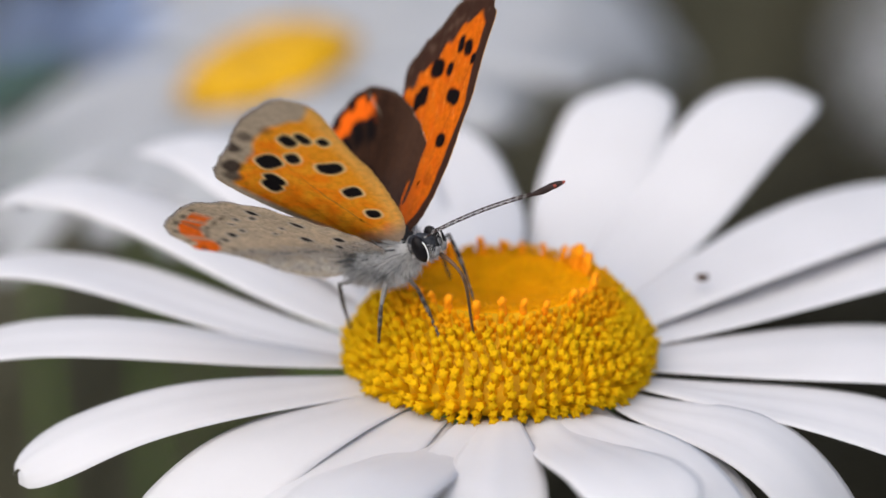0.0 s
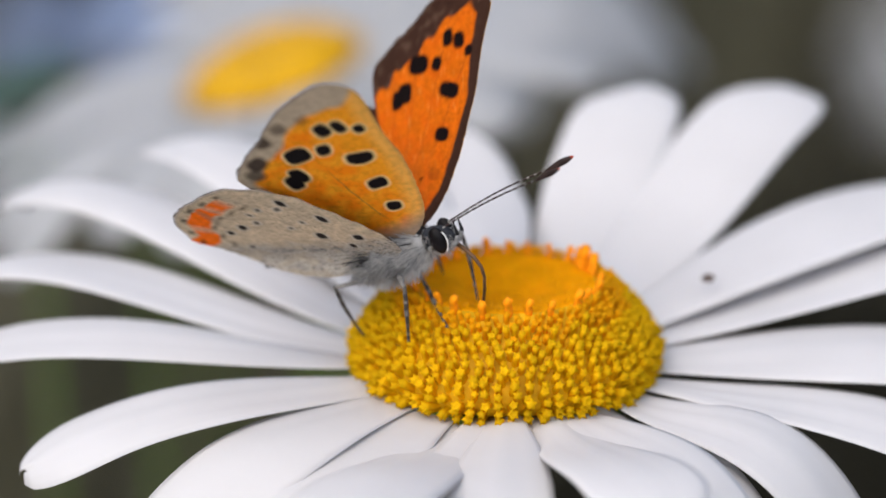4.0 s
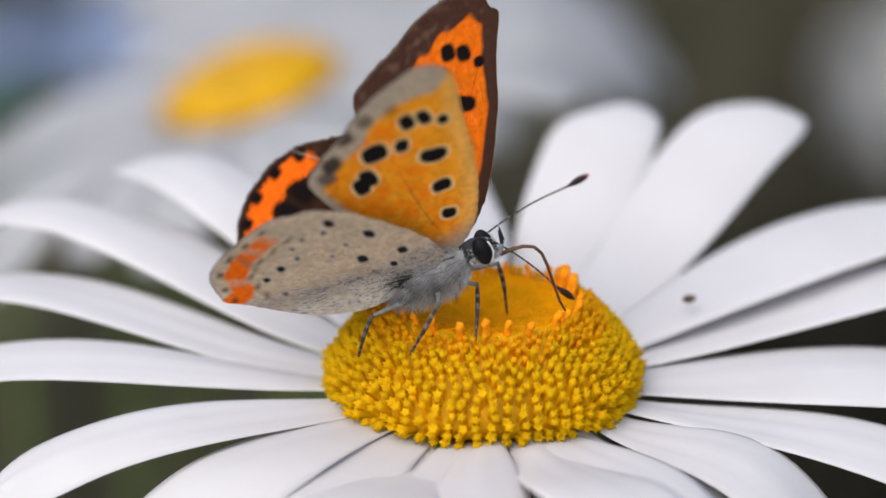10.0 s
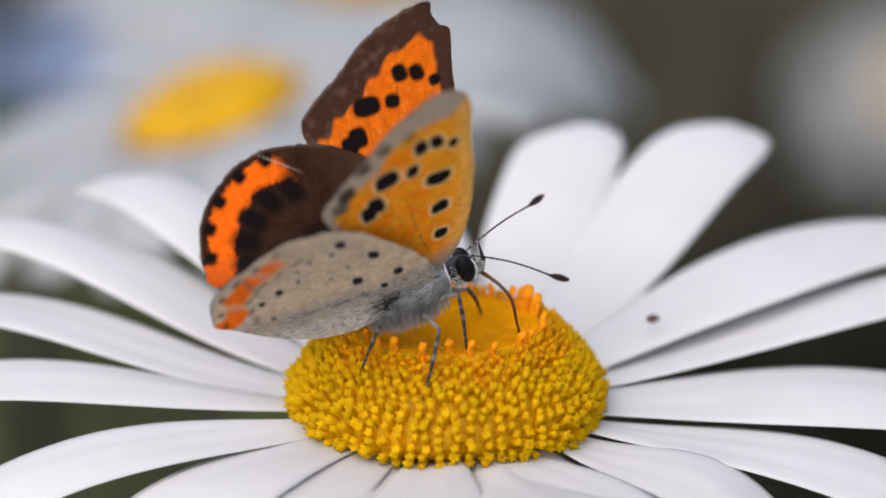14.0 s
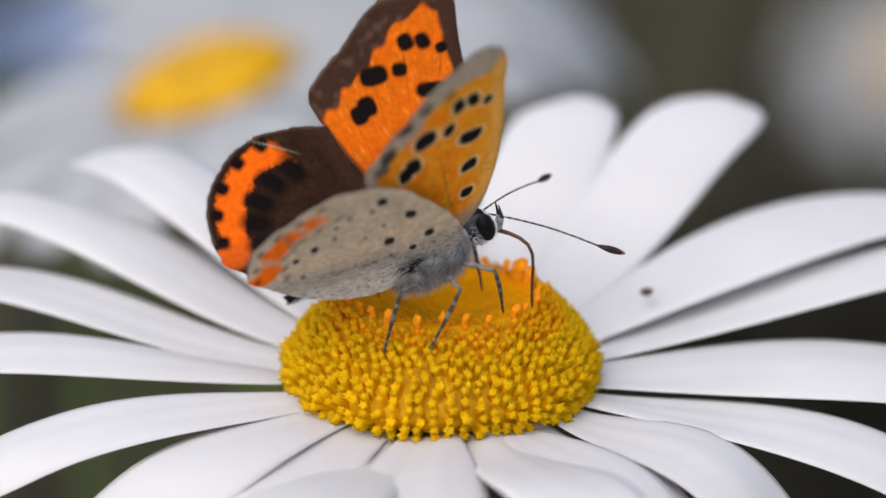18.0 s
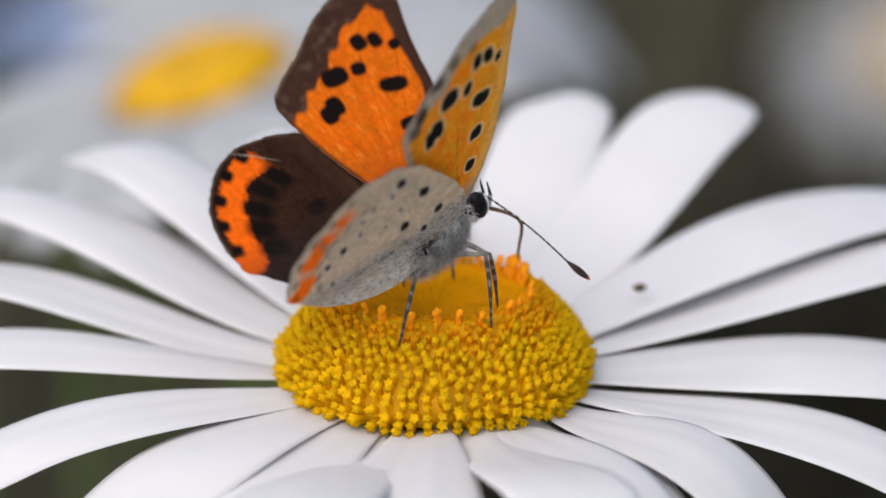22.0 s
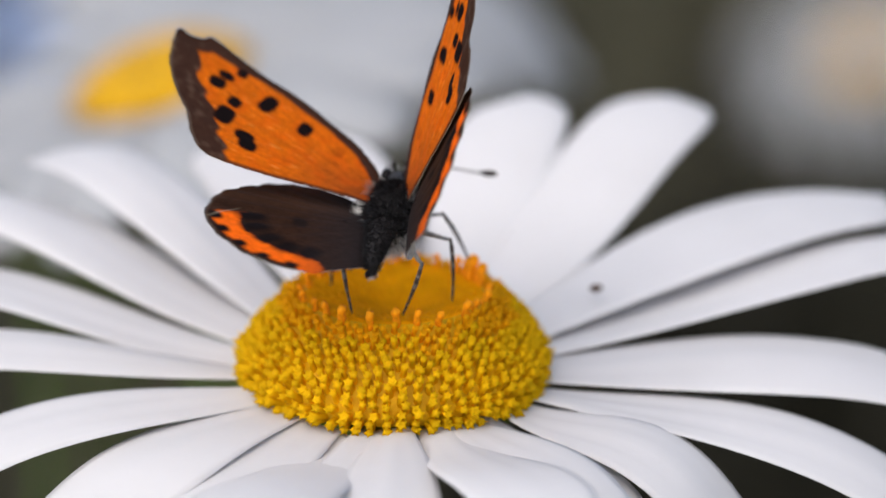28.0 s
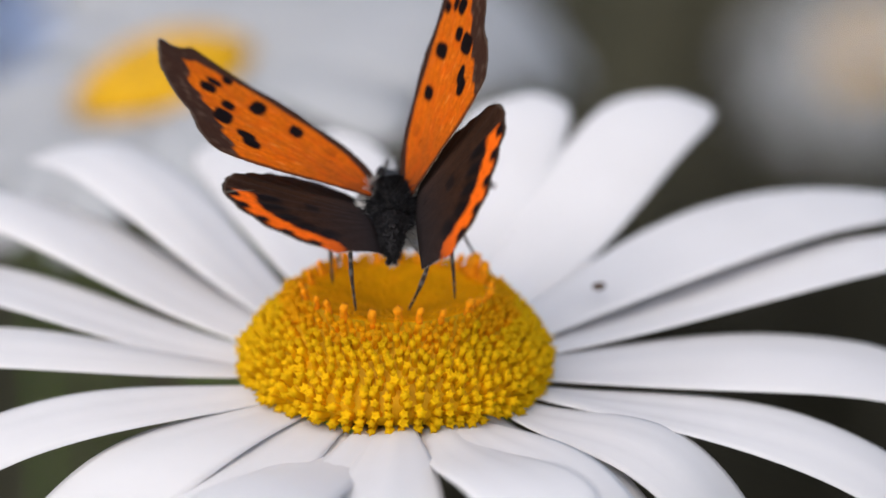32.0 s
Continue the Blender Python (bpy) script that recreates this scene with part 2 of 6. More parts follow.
def petal_mesh(name, mat, length, width, heights, seed, sweep=0.0, twist=0.0, cup=0.6, rows=26, cols=13, r0=8.6, thick=0.22):
    """A ray floret along +x from radius r0, in mm: two long grooves, notched round tip, arched through its heights at 0, 1/3, 2/3 and 1 of its length."""
    base_z, mid_z, late_z, tip_z = heights
    rnd = random.Random(seed)
    notch = [rnd.uniform(0.0, 0.8), rnd.uniform(0.0, 0.8)]
    wave = rnd.uniform(0, 6.28)
    top, low = [], []
    for i in range(rows):
        u = i / (rows - 1)
        u = 1 - (1 - u) ** 1.35
        x = r0 + (length - r0) * u
        z = (base_z * (1 - 3 * u) * (2 - 3 * u) * (1 - u) / 2 + mid_z * 9 * u * (2 - 3 * u) * (1 - u) / 2
             + late_z * 9 * u * (3 * u - 1) * (1 - u) / 2 + tip_z * u * (3 * u - 1) * (3 * u - 2) / 2)
        w = width * 0.5 * (0.34 + 0.66 * math.sin(min(u / 0.66, 1) * math.pi / 2) ** 1.2)
        if u > 0.80:
            k = (u - 0.80) / 0.20
            w *= math.sqrt(max(1 - k ** 2.4, 0.0)) * 0.82 + 0.18
        y0 = sweep * u * u
        tw = radians(twist) * u
        for j in range(cols):
            v = -1 + 2 * j / (cols - 1)
            tipcut = 0.0
            if u > 0.9:
                k = (u - 0.9) / 0.1
                tipcut = k * (notch[0] * math.exp(-((v - 0.3) / 0.14) ** 2) + notch[1] * math.exp(-((v + 0.33) / 0.14) ** 2))
            groove = -0.11 * (math.exp(-((v - 0.36) / 0.13) ** 2) + math.exp(-((v + 0.36) / 0.13) ** 2)) * min(1, u * 3) * (1 - 0.4 * u)
            edge = -cup * v * v * (0.35 + 0.65 * u) + 0.15 * math.sin(5 * u + wave + 2.2 * v)
            y, dz = w * v, groove + edge
            p = Vector((x - tipcut, y0 + y * math.cos(tw) - dz * math.sin(tw), z + y * math.sin(tw) + dz * math.cos(tw)))
            top.append(p * mm)
            t = thick * (0.25 if j in (0, cols - 1) or i in (rows - 1,) else 1)
            low.append((p - Vector((0, 0, t))) * mm)
    n = rows * cols
    faces = grid_faces(rows, cols, False, 0, True) + grid_faces(rows, cols, False, n)
    for i in range(rows - 1):
        a, b = i * cols, (i + 1) * cols
        faces.append((a, b, b + n, a + n)[::-1])
        a, b = a + cols - 1, b + cols - 1
        faces.append((a, b, b + n, a + n))
    for j in range(cols - 1):
        faces.append((j, j + 1, j + 1 + n, j + n))
        a = (rows - 1) * cols + j
        faces.append((a, a + 1, a + 1 + n, a + n)[::-1])
    me = bpy.data.meshes.new(name)
    me.from_pydata([tuple(v) for v in top + low], [], faces)
    me.materials.append(mat)
    # the thin rim stays flat, so that both faces keep their own shading
    broad = 2 * (rows - 1) * (cols - 1)
    me.polygons.foreach_set("use_smooth", [k < broad for k in range(len(me.polygons))])
    return me


def stem_and_cup(parent, depth, bend):
    pts, rad = [], []
    for i in range(14):
        u = i / 13
        pts.append(Vector((bend[0] * u * u, bend[1] * u * u, -2.0 * mm - (depth - 2 * mm) * u)))
        rad.append((1.7 if i else 2.6) * mm)
    v, f = tube(pts, rad, 10)
    mesh_object("stem", v, f, STEM, parent, "green ribbed flower stem")
    prof = ((9.3, -0.2), (9.6, -0.8), (8.2, -2.2), (5.4, -3.6), (2.4, -4.6), (1.7, -5.6))
    verts = []
    for r, z in prof:
        for j in range(40):
            a = 2 * math.pi * j / 40
            k = r * (1 + 0.03 * math.cos(20 * a))
            verts.append(Vector((k * math.cos(a), k * math.sin(a), z)) * mm)
    mesh_object("sepal_cup", verts, grid_faces(6, 40, True, 0, True), SEPAL, parent, "green overlapping sepal cup")


daisy = thing("daisy", "large open white daisy with a domed yellow disc", "flower")
stem_and_cup(daisy, 0.40, (0.02, 0.06))
v, f = dome_mesh()
disc = mesh_object("disc_dome", v, f, DOME, daisy, "orange-yellow domed flower disc")
disc.data.materials.append(BUD)
disc.data.polygons.foreach_set("material_index", [1 if k // 64 < 12 else 0 for k in range(len(f))])


def add_petal(az, length, width, heights, seed, sweep=0.0, twist=0.0, cup=0.6):
    me = petal_mesh("petal", PETAL, length, width, heights, seed, sweep, twist, cup)
    return shared("petal", me, daisy, Matrix.Rotation(radians(az), 4, "Z"))


add_petal(75.13, 40.19, 8.53, (0.79, 1.55, 5.96, 8.39), 1, sweep=0.18, twist=-3.42, cup=0.62)
add_petal(60.14, 43.15, 9, (0.81, 2.37, 6.73, 8.83), 2, sweep=-0.56, twist=1.95, cup=0.54)
add_petal(37.58, 45.8, 10.95, (0.62, 3.22, 4.94, 3.89), 3, sweep=-0.69, twist=-4.29, cup=0.73)
add_petal(23.64, 46.31, 8.78, (0.5, 2.07, 3.88, 3.71), 4, sweep=0.04, twist=-8.01, cup=0.53)
add_petal(4.43, 38.08, 10.49, (0.37, 0.76, 0.63, -1.53), 5, sweep=-0.04, twist=4.47, cup=0.64)
add_petal(-15.43, 39.18, 7.53, (0.22, -0.35, -1.83, -7.51), 6, sweep=0.68, twist=5.87, cup=0.54)
add_petal(-33.71, 28.72, 7.58, (0.22, -0.25, -1.44, -9.56), 7, sweep=0.4, twist=0.66, cup=0.51)
add_petal(-50.62, 25.5, 8.17, (-0.03, -1.07, -1.92, -7.18), 8, sweep=-0.43, twist=-1.91, cup=0.69)
add_petal(-72, 32, 8.0, (0.02, 0.6, 2.4, 2.2), 9, sweep=0, twist=0, cup=0.6)
add_petal(-60, 29, 7.8, (-0.1, 0.3, -0.2, -3.5), 10, sweep=0, twist=0, cup=0.6)
add_petal(-90.5, 33, 7.0, (0, 0.5, 0.2, -2.5), 11, sweep=-0.6, twist=0.6, cup=0.5)
add_petal(-97, 33, 8, (-0.2, 0.2, -0.4, -3), 12, sweep=0, twist=0, cup=0.5)
add_petal(-108, 37, 8.6, (-0.29, 0.4, 2.5, 1.6), 13, sweep=0, twist=0, cup=1)
add_petal(-121, 31, 8.6, (-0.2, -0.3, -1.6, -5.5), 14, sweep=0, twist=0, cup=0.6)
add_petal(-140.54, 30.49, 9.61, (0.02, 0.02, -1.57, -6.82), 15, sweep=0.18, twist=-0.06, cup=0.58)
add_petal(-159.69, 33.79, 7.4, (0.29, 0.52, -0.13, -3.57), 16, sweep=-2.02, twist=-6.83, cup=0.68)
add_petal(176.03, 39.43, 7.85, (0.28, 1.22, 1.9, -0.1), 17, sweep=-0.18, twist=2.79, cup=0.6)
add_petal(159.94, 43.17, 7.41, (0.56, 1.53, 3.53, 1.47), 18, sweep=-0.08, twist=2.7, cup=0.58)
add_petal(142.43, 45.09, 9.48, (0.83, 2.81, 5.79, 3.68), 19, sweep=1.52, twist=9.12, cup=1.15)
add_petal(129.32, 41, 7.6, (0.48, 3.5, 7, 6), 20, sweep=0.26, twist=3.13, cup=0.48)
add_petal(109, 38, 8.6, (0.7, 3, 5, 6), 21, sweep=0, twist=0, cup=0.6)
add_petal(94.11, 36.06, 8.33, (0.8, 3.65, 3.81, 6.41), 22, sweep=2.18, twist=1.39, cup=0.62)
bm = bmesh.new()
bmesh.ops.create_icosphere(bm, subdivisions=2, radius=1.0)
for q in bm.verts:
    q.co *= 1 + 0.25 * noise.noise(q.co * 2.3)
bmesh.ops.transform(bm, verts=bm.verts, matrix=pose(0.0142, 0.0087, 0.0034, 10, 0, 20) @ Matrix.Diagonal((0.50 * mm, 0.38 * mm, 0.28 * mm, 1)))
crumb = part("plant_crumb", bm, DEBRIS, None)
tagged(crumb, "tiny dark brown plant crumb on a white petal", "debris")

# ---- the copper butterfly ----
FORE_OUT = ((-0.5, 0.6), (-0.2, 2.2), (0.8, 3.75), (2.2, 4.8), (3.9, 5.65), (5.7, 6.35), (7.7, 7.0), (9.6, 7.35), (11.3, 7.75), (12.6, 8.15), (13.6, 8.5), (14.4, 8.6),
            (14.75, 8.1), (15.3, 7.9), (15.85, 7.85), (16.4, 8.05), (16.6, 7.4), (16.5, 5.6), (16.1, 3.7), (15.1, 1.7), (14.0, 0.1), (13.35, -1.3), (12.6, -2.5), (11.7, -3.1),
            (10.3, -3.0), (8.3, -2.6), (6.5, -2.15), (4.4, -1.5), (1.9, -0.8), (0.0, -0.4))
# the other forewing has kept its whole tip
FORE_WHOLE = FORE_OUT[:10] + ((13.7, 8.45), (14.7, 8.5), (15.6, 8.3), (16.2, 7.8), (16.5, 6.9), (16.45, 5.5)) + FORE_OUT[18:]
HIND_OUT = ((-0.8, 0.8), (0.8, 3.2), (2.6, 4.2), (4.6, 4.3), (6.4, 3.5), (8.0, 2.1), (9.3, 0.4), (10.2, -1.4), (10.75, -3.6), (10.85, -5.6), (10.3, -7.4), (9.1, -9.1),
            (7.8, -10.2), (6.5, -10.75), (5.0, -11.0), (4.0, -11.0), (3.2, -10.9), (2.5, -10.2), (1.4, -9.3), (-0.4, -7.7), (-1.9, -5.7), (-2.8, -2.9), (-2.1, -0.4))
# for the other hindwing: front edge trimmed narrower to fit the camera's view
HIND_NARROW = ((-0.8, 0.8), (0.2, 2.6), (1.4, 3.6), (3.3, 3.5), (5.4, 2.65), (7.2, 1.45), (8.9, 0.2), (10.2, -1.2), (10.9, -2.8), (11.1, -4.4), (10.85, -6.0), (10.0, -7.4),
               (8.9, -9.0), (7.9, -10.1), (6.6, -10.8), (5.0, -11.0), (4.0, -11.0), (3.2, -10.9), (2.5, -10.2), (1.4, -9.3), (-0.4, -7.7), (-1.9, -5.7), (-2.8, -2.9), (-2.1, -0.4))
FORE_SPOTS = (("a", 3.43, 3.3, 0.34, 0.55, 20), ("b", 6.08, 3.95, 0.40, 0.72, 15), ("c", 8.97, 4.65, 0.44, 1.0, 20), ("d1", 11.44, 6.45, 0.32, 0.40, 0),
              ("d2", 12.38, 5.5, 0.46, 0.50, 0), ("d3", 12.67, 4.42, 0.50, 0.54, 0), ("e", 11.08, 3.3, 0.40, 0.52, 20), ("f", 11.53, 1.55, 0.56, 0.94, 10),
              ("g", 9.75, 0.30, 0.58, 0.60, 0), ("g2", 9.25, -0.42, 0.55, 0.55, 0))
HIND_SPOTS = ((8.85, -1.95, 0.42), (6.45, 0.0, 0.45), (3.45, 1.35, 0.40), (3.5, -1.35, 0.42), (1.9, 0.3, 0.30), (7.97, -2.6, 0.22), (5.74, -1.78, 0.18),
              (4.84, -3.0, 0.15), (5.8, -5.1, 0.22), (5.17, -6.45, 0.32), (4.37, -7.7, 0.28), (1.95, -7.2, 0.25), (7.17, -5.0, 0.2), (7.83, -4.1, 0.18))


def closed_curve(points, n):
    """A smooth closed loop of n points through the given ones."""
    p = np.array(points, float)
    k = len(p)
    d = np.linalg.norm(np.roll(p, -1, 0) - p, axis=1)
    s = np.concatenate([[0], np.cumsum(d)])
    out = []
    for x in np.linspace(0, s[-1], n, endpoint=False):
        i = int(np.searchsorted(s, x, side="right") - 1) % k
        t = (x - s[i]) / d[i]
        a, b, c, e = p[(i - 1) % k], p[i], p[(i + 1) % k], p[(i + 2) % k]
        out.append(0.5 * (2 * b + (c - a) * t + (2 * a - 5 * b + 4 * c - e) * t * t + (3 * b - a - 3 * c + e) * t ** 3))
    return np.array(out)


def blot(u, v, cu, cv, ru, rv, turn=0.0, soft=0.16):
    """1 inside a squarish ellipse, soft at its rim."""
    a = radians(turn)
    du, dv = u - cu, v - cv
    x, y = du * math.cos(a) + dv * math.sin(a), -du * math.sin(a) + dv * math.cos(a)
    q = (np.abs(x / ru) ** 2.8 + np.abs(y / rv) ** 2.8) ** (1 / 2.8)
    return np.clip((1 - q) * min(ru, rv) / soft + 0.5, 0, 1)


def over(base, colour, k):
    return base * (1 - k[:, None]) + np.array(colour) * k[:, None]


def edge_distance(u, v, loop, lo, hi):
    """Distance in mm to the outline's points lo..hi (fractions of its length)."""
    n = len(loop)
    q = loop[int(lo * n):int(hi * n)]
    return np.min(np.hypot(u[:, None] - q[None, :, 0], v[:, None] - q[None, :, 1]), axis=1)


def speckle(u, v, f, seed):
    return np.array([noise.noise(Vector((a * f, b * f, seed))) for a, b in zip(u, v)])


ORANGE_UP, BROWN_UP, BLACK_UP = (0.53, 0.110, 0.004), (0.038, 0.018, 0.012), (0.006, 0.004, 0.004)
ORANGE_LOW, GREY_LOW, BLACK_LOW = (1.0, 0.37, 0.02), (0.50, 0.40, 0.295), (0.012, 0.010, 0.011)


def fore_colours(u, v, loop, upper):
    n1, n2 = speckle(u, v, 0.9, 3.1), speckle(u, v, 4.0, 7.7)
    ray = np.arctan2(v + 0.5, u + 2.5)
    margin = edge_distance(u, v, loop, *FORE_MARGIN)
    costa = edge_distance(u, v, loop, *FORE_COSTA)
    wave = 0.16 * np.sin(ray * 62) + 0.25 * n1
    if upper:
        c = np.tile(np.array(ORANGE_UP), (len(u), 1)) * (1 + 0.22 * n2 + 0.12 * n1)[:, None]
        vein = np.clip(1 - np.abs(np.sin(ray * 19 + 0.6)) / 0.08, 0, 1) * np.clip((u - 2) / 4, 0, 1)
        c = over(c, (0.12, 0.028, 0.008), 0.7 * vein)
        c = over(c, (0.15, 0.034, 0.010), 0.9 * np.clip((7.0 - u) / 7.0, 0, 1) * np.clip((2.8 - v) / 3.0 + 0.25, 0, 1))
        c = over(c, (0.50, 0.075, 0.003), 0.5 * np.clip(n1 * 2 + 0.3, 0, 1))
        c = over(c, (0.90, 0.38, 0.08), 0.3 * np.clip(speckle(u * 0.5, v * 2.5, 2.2, 1.3) * 3 - 1.1, 0, 1) * np.clip((u - 3) / 4, 0, 1))
        c = over(c, BROWN_UP, np.clip((2.25 + wave - margin) / 0.25, 0, 1))
        c = over(c, BROWN_UP, np.clip((0.95 + 0.5 * np.clip((u - 10) / 4, 0, 1) + 0.15 * n1 - costa) / 0.25, 0, 1))
        c = over(c, BROWN_UP, 0.8 * np.clip((0.35 - edge_distance(u, v, loop, *FORE_INNER)) / 0.2, 0, 1))
        mottle = np.clip(speckle(u, v, 1.6, 4.4) * 2.2 - 0.2, 0, 1) * np.clip((2.2 + wave - margin) / 0.25, 0, 1)
        c = over(c, (0.095, 0.055, 0.038), 0.6 * mottle)
        for name, a, b, ru, rv, t in FORE_SPOTS:
            c = over(c, BLACK_UP, blot(u, v, a + 0.08 * math.sin(7 * a), b, ru * 1.28, rv * 1.02, t) * (0.3 if name == "a" else 1.0))
    else:
        c = np.tile(np.array(ORANGE_LOW), (len(u), 1)) * (1 + 0.16 * n2 + 0.08 * n1)[:, None]
        vein = np.clip(1 - np.abs(np.sin(ray * 19 + 0.6)) / 0.05, 0, 1) * np.clip((u - 3) / 5, 0, 1)
        c = over(c, (0.45, 0.17, 0.03), 0.22 * vein)
        c = over(c, (0.95, 0.22, 0.006), 0.8 * np.clip(n1 * 1.5 + 0.5, 0, 1) * np.clip((5.2 - v) / 2, 0, 1))
        crease = np.abs(v - (2.0 + 0.06 * (u - 5) ** 2 * 0.2 + 0.12 * n1))
        c = over(c, (0.35, 0.16, 0.04), 0.6 * np.clip(1 - crease / 0.10, 0, 1) * np.clip((u - 2) / 2, 0, 1) * np.clip((9.5 - u) / 2, 0, 1))
        c = over(c, (0.92, 0.50, 0.12), 0.7 * np.clip((1.5 - costa) / 0.9, 0, 1))
        c = over(c, (0.50, 0.30, 0.12), 0.5 * np.clip((0.35 - costa) / 0.3, 0, 1))
        c = over(c, GREY_LOW, np.clip((1.75 + 0.9 * np.clip((v - 3.5) / 3, 0, 1) + 0.5 * wave - margin) / 0.45, 0, 1))
        c = over(c, GREY_LOW, np.clip((0.75 - edge_distance(u, v, loop, *FORE_INNER)) / 0.5, 0, 1))
        c = over(c, (0.30, 0.27, 0.24), 0.8 * np.clip((2.2 - u) / 1.6, 0, 1))
        for a, b, r, k in ((12.35, -1.15, 0.66, 0.95), (11.5, -1.9, 0.60, 0.75), (14.0, 0.45, 0.62, 0.9), (14.45, 2.2, 0.50, 0.7), (14.35, 4.05, 0.42, 0.5)):
            c = over(c, (0.05, 0.035, 0.03), k * blot(u, v, a, b, r, r, 0, 0.4))
        for name, a, b, ru, rv, t in FORE_SPOTS:
            c = over(c, (0.98, 0.74, 0.38), 0.85 * blot(u, v, a, b, ru * 1.25 + 0.18, rv + 0.10, t, 0.2))
        for name, a, b, ru, rv, t in FORE_SPOTS:
            c = over(c, BLACK_LOW, blot(u, v, a, b, ru * 1.42, rv * 0.92, t))
    return over(c, (0.33, 0.28, 0.25) if not upper else (0.12, 0.085, 0.065), 0.7 * np.clip((0.22 - margin) / 0.12, 0, 1))


def hind_colours(u, v, loop, upper):
    n1, n2 = speckle(u, v, 0.9, 5.2), speckle(u, v, 4.5, 9.4)
    margin = edge_distance(u, v, loop, *HIND_MARGIN)
    ang = np.degrees(np.arctan2(v, u))
    if upper:
        c = np.tile(np.array((0.026, 0.012, 0.007)), (len(u), 1)) * (1 + 0.35 * n2 + 0.25 * n1)[:, None]
        c = over(c, (0.055, 0.028, 0.018), 0.8 * np.clip((ang + 15) / 25, 0, 1))
        inside = np.clip((2.6 + 0.45 * n1 + 0.25 * n2 - margin) / 0.3, 0, 1) * np.clip((margin - 0.45 - 0.2 * n2) / 0.25, 0, 1)
        along = np.clip((-ang - 22) / 4, 0, 1) * np.clip((ang + 78) / 4, 0, 1)
        c = over(c, (0.72, 0.115, 0.005), inside * along)
        radius = np.hypot(loop[:, 0], loop[:, 1])
        bearing = np.degrees(np.arctan2(loop[:, 1], loop[:, 0]))
        for a in (-27, -36.8, -46.8, -56.0, -65.2):
            r = radius[np.argmin(np.abs(bearing - a) + 100 * (radius < 8))]
            at = lambda k: ((r - k) * math.cos(radians(a)), (r - k) * math.sin(radians(a)))
            c = over(c, BLACK_UP, blot(u, v, *at(0.70), 0.46, 0.48, a, 0.3))
            c = over(c, BLACK_UP, blot(u, v, *at(3.35), 1.05, 0.66, a, 0.5))
        c = over(c, BLACK_UP, 0.8 * blot(u, v, 4.6, -3.2, 0.5, 0.8, 0, 0.3))
    else:
        c = np.tile(np.array((0.63, 0.505, 0.36)), (len(u), 1)) * (1 + 0.16 * n2 + 0.12 * n1)[:, None]
        blue = np.clip((3.0 + 0.8 * n1 + 0.35 * np.clip(v, 0, 4) - u) / 1.6, 0, 1)
        c = over(c, (0.33, 0.335, 0.35), 0.6 * blue)
        fine = speckle(u, v * 0.75, 6.5, 2.2)
        c = over(c, (0.09, 0.09, 0.10), 0.85 * np.clip(fine * 2.8 - 0.25, 0, 1) * np.clip(blue * 1.1 - 0.1, 0, 1))
        c = over(c, (0.11, 0.11, 0.12), 0.75 * np.clip(1 - np.abs(u - 1.1 + 0.5 * n1) / 0.45, 0, 1) * np.clip(speckle(u, v, 3.0, 6.1) * 2 + 0.55, 0, 1) * np.clip((-v + 1) / 2, 0, 1) * np.clip((v + 7.5) / 1.5, 0, 1))
        c = over(c, (0.26, 0.21, 0.16), 0.6 * np.clip(speckle(u, v, 6.0, 8.8) * 3 - 0.8, 0, 1))
        c = over(c, (0.42, 0.34, 0.25), 0.5 * np.clip(speckle(u, v, 1.3, 3.6) * 2.5, 0, 1))
        rib = np.abs(np.sin(np.arctan2(v - 1.5, u + 2.0) * 13 + 0.5))
        c = over(c, (0.36, 0.30, 0.23), 0.45 * np.clip(1 - rib / 0.10, 0, 1) * np.clip((u - 1.5) / 3, 0, 1))
        band = np.clip((2.5 + 0.3 * n1 - margin) / 0.3, 0, 1) * np.clip((margin - 0.75 - 0.2 * n2) / 0.2, 0, 1)
        along = np.clip((-ang - 30) / 8, 0, 1) * np.clip((ang + 80) / 4, 0, 1)
        beads = np.clip(0.35 + 1.3 * np.abs(np.sin(np.radians(ang) * 9.2 + 0.4)), 0, 1)
        c = over(c, (0.95, 0.17, 0.008), band * along * beads)
        radius = np.hypot(loop[:, 0], loop[:, 1])
        bearing = np.degrees(np.arctan2(loop[:, 1], loop[:, 0]))
        for a in (-31, -39.5, -48, -56.5, -65, -73):
            r = radius[np.argmin(np.abs(bearing - a) + 100 * (radius < 8))]
            at = lambda k: ((r - k) * math.cos(radians(a)), (r - k) * math.sin(radians(a)))
            c = over(c, (0.035, 0.025, 0.022), 0.8 * blot(u, v, *at(0.62), 0.20, 0.32, a, 0.25))
            c = over(c, (0.10, 0.07, 0.05), 0.7 * blot(u, v, *at(2.75), 0.16, 0.48, a, 0.25))
        c = over(c, (0.20, 0.16, 0.13), 0.5 * blot(u, v, 6.9, -8.1, 1.6, 0.25, -20, 0.3))
        for a, b, r in HIND_SPOTS:
            c = over(c, (0.55, 0.50, 0.44), 0.6 * blot(u, v, a, b, r + 0.15, r + 0.15, 0, 0.2))
            c = over(c, (0.025, 0.02, 0.02), blot(u, v, a, b, r * 1.15, r * 0.82, 0, 0.14) * (1.0 if r > 0.25 else 0.75))
    if upper:
        c = over(c, (0.018, 0.015, 0.016), 0.9 * np.clip((5.0 - u) / 4.5, 0, 1))
    return over(c, (0.42, 0.37, 0.34) if not upper else (0.10, 0.07, 0.055), 0.6 * np.clip((0.2 - margin) / 0.12, 0, 1))


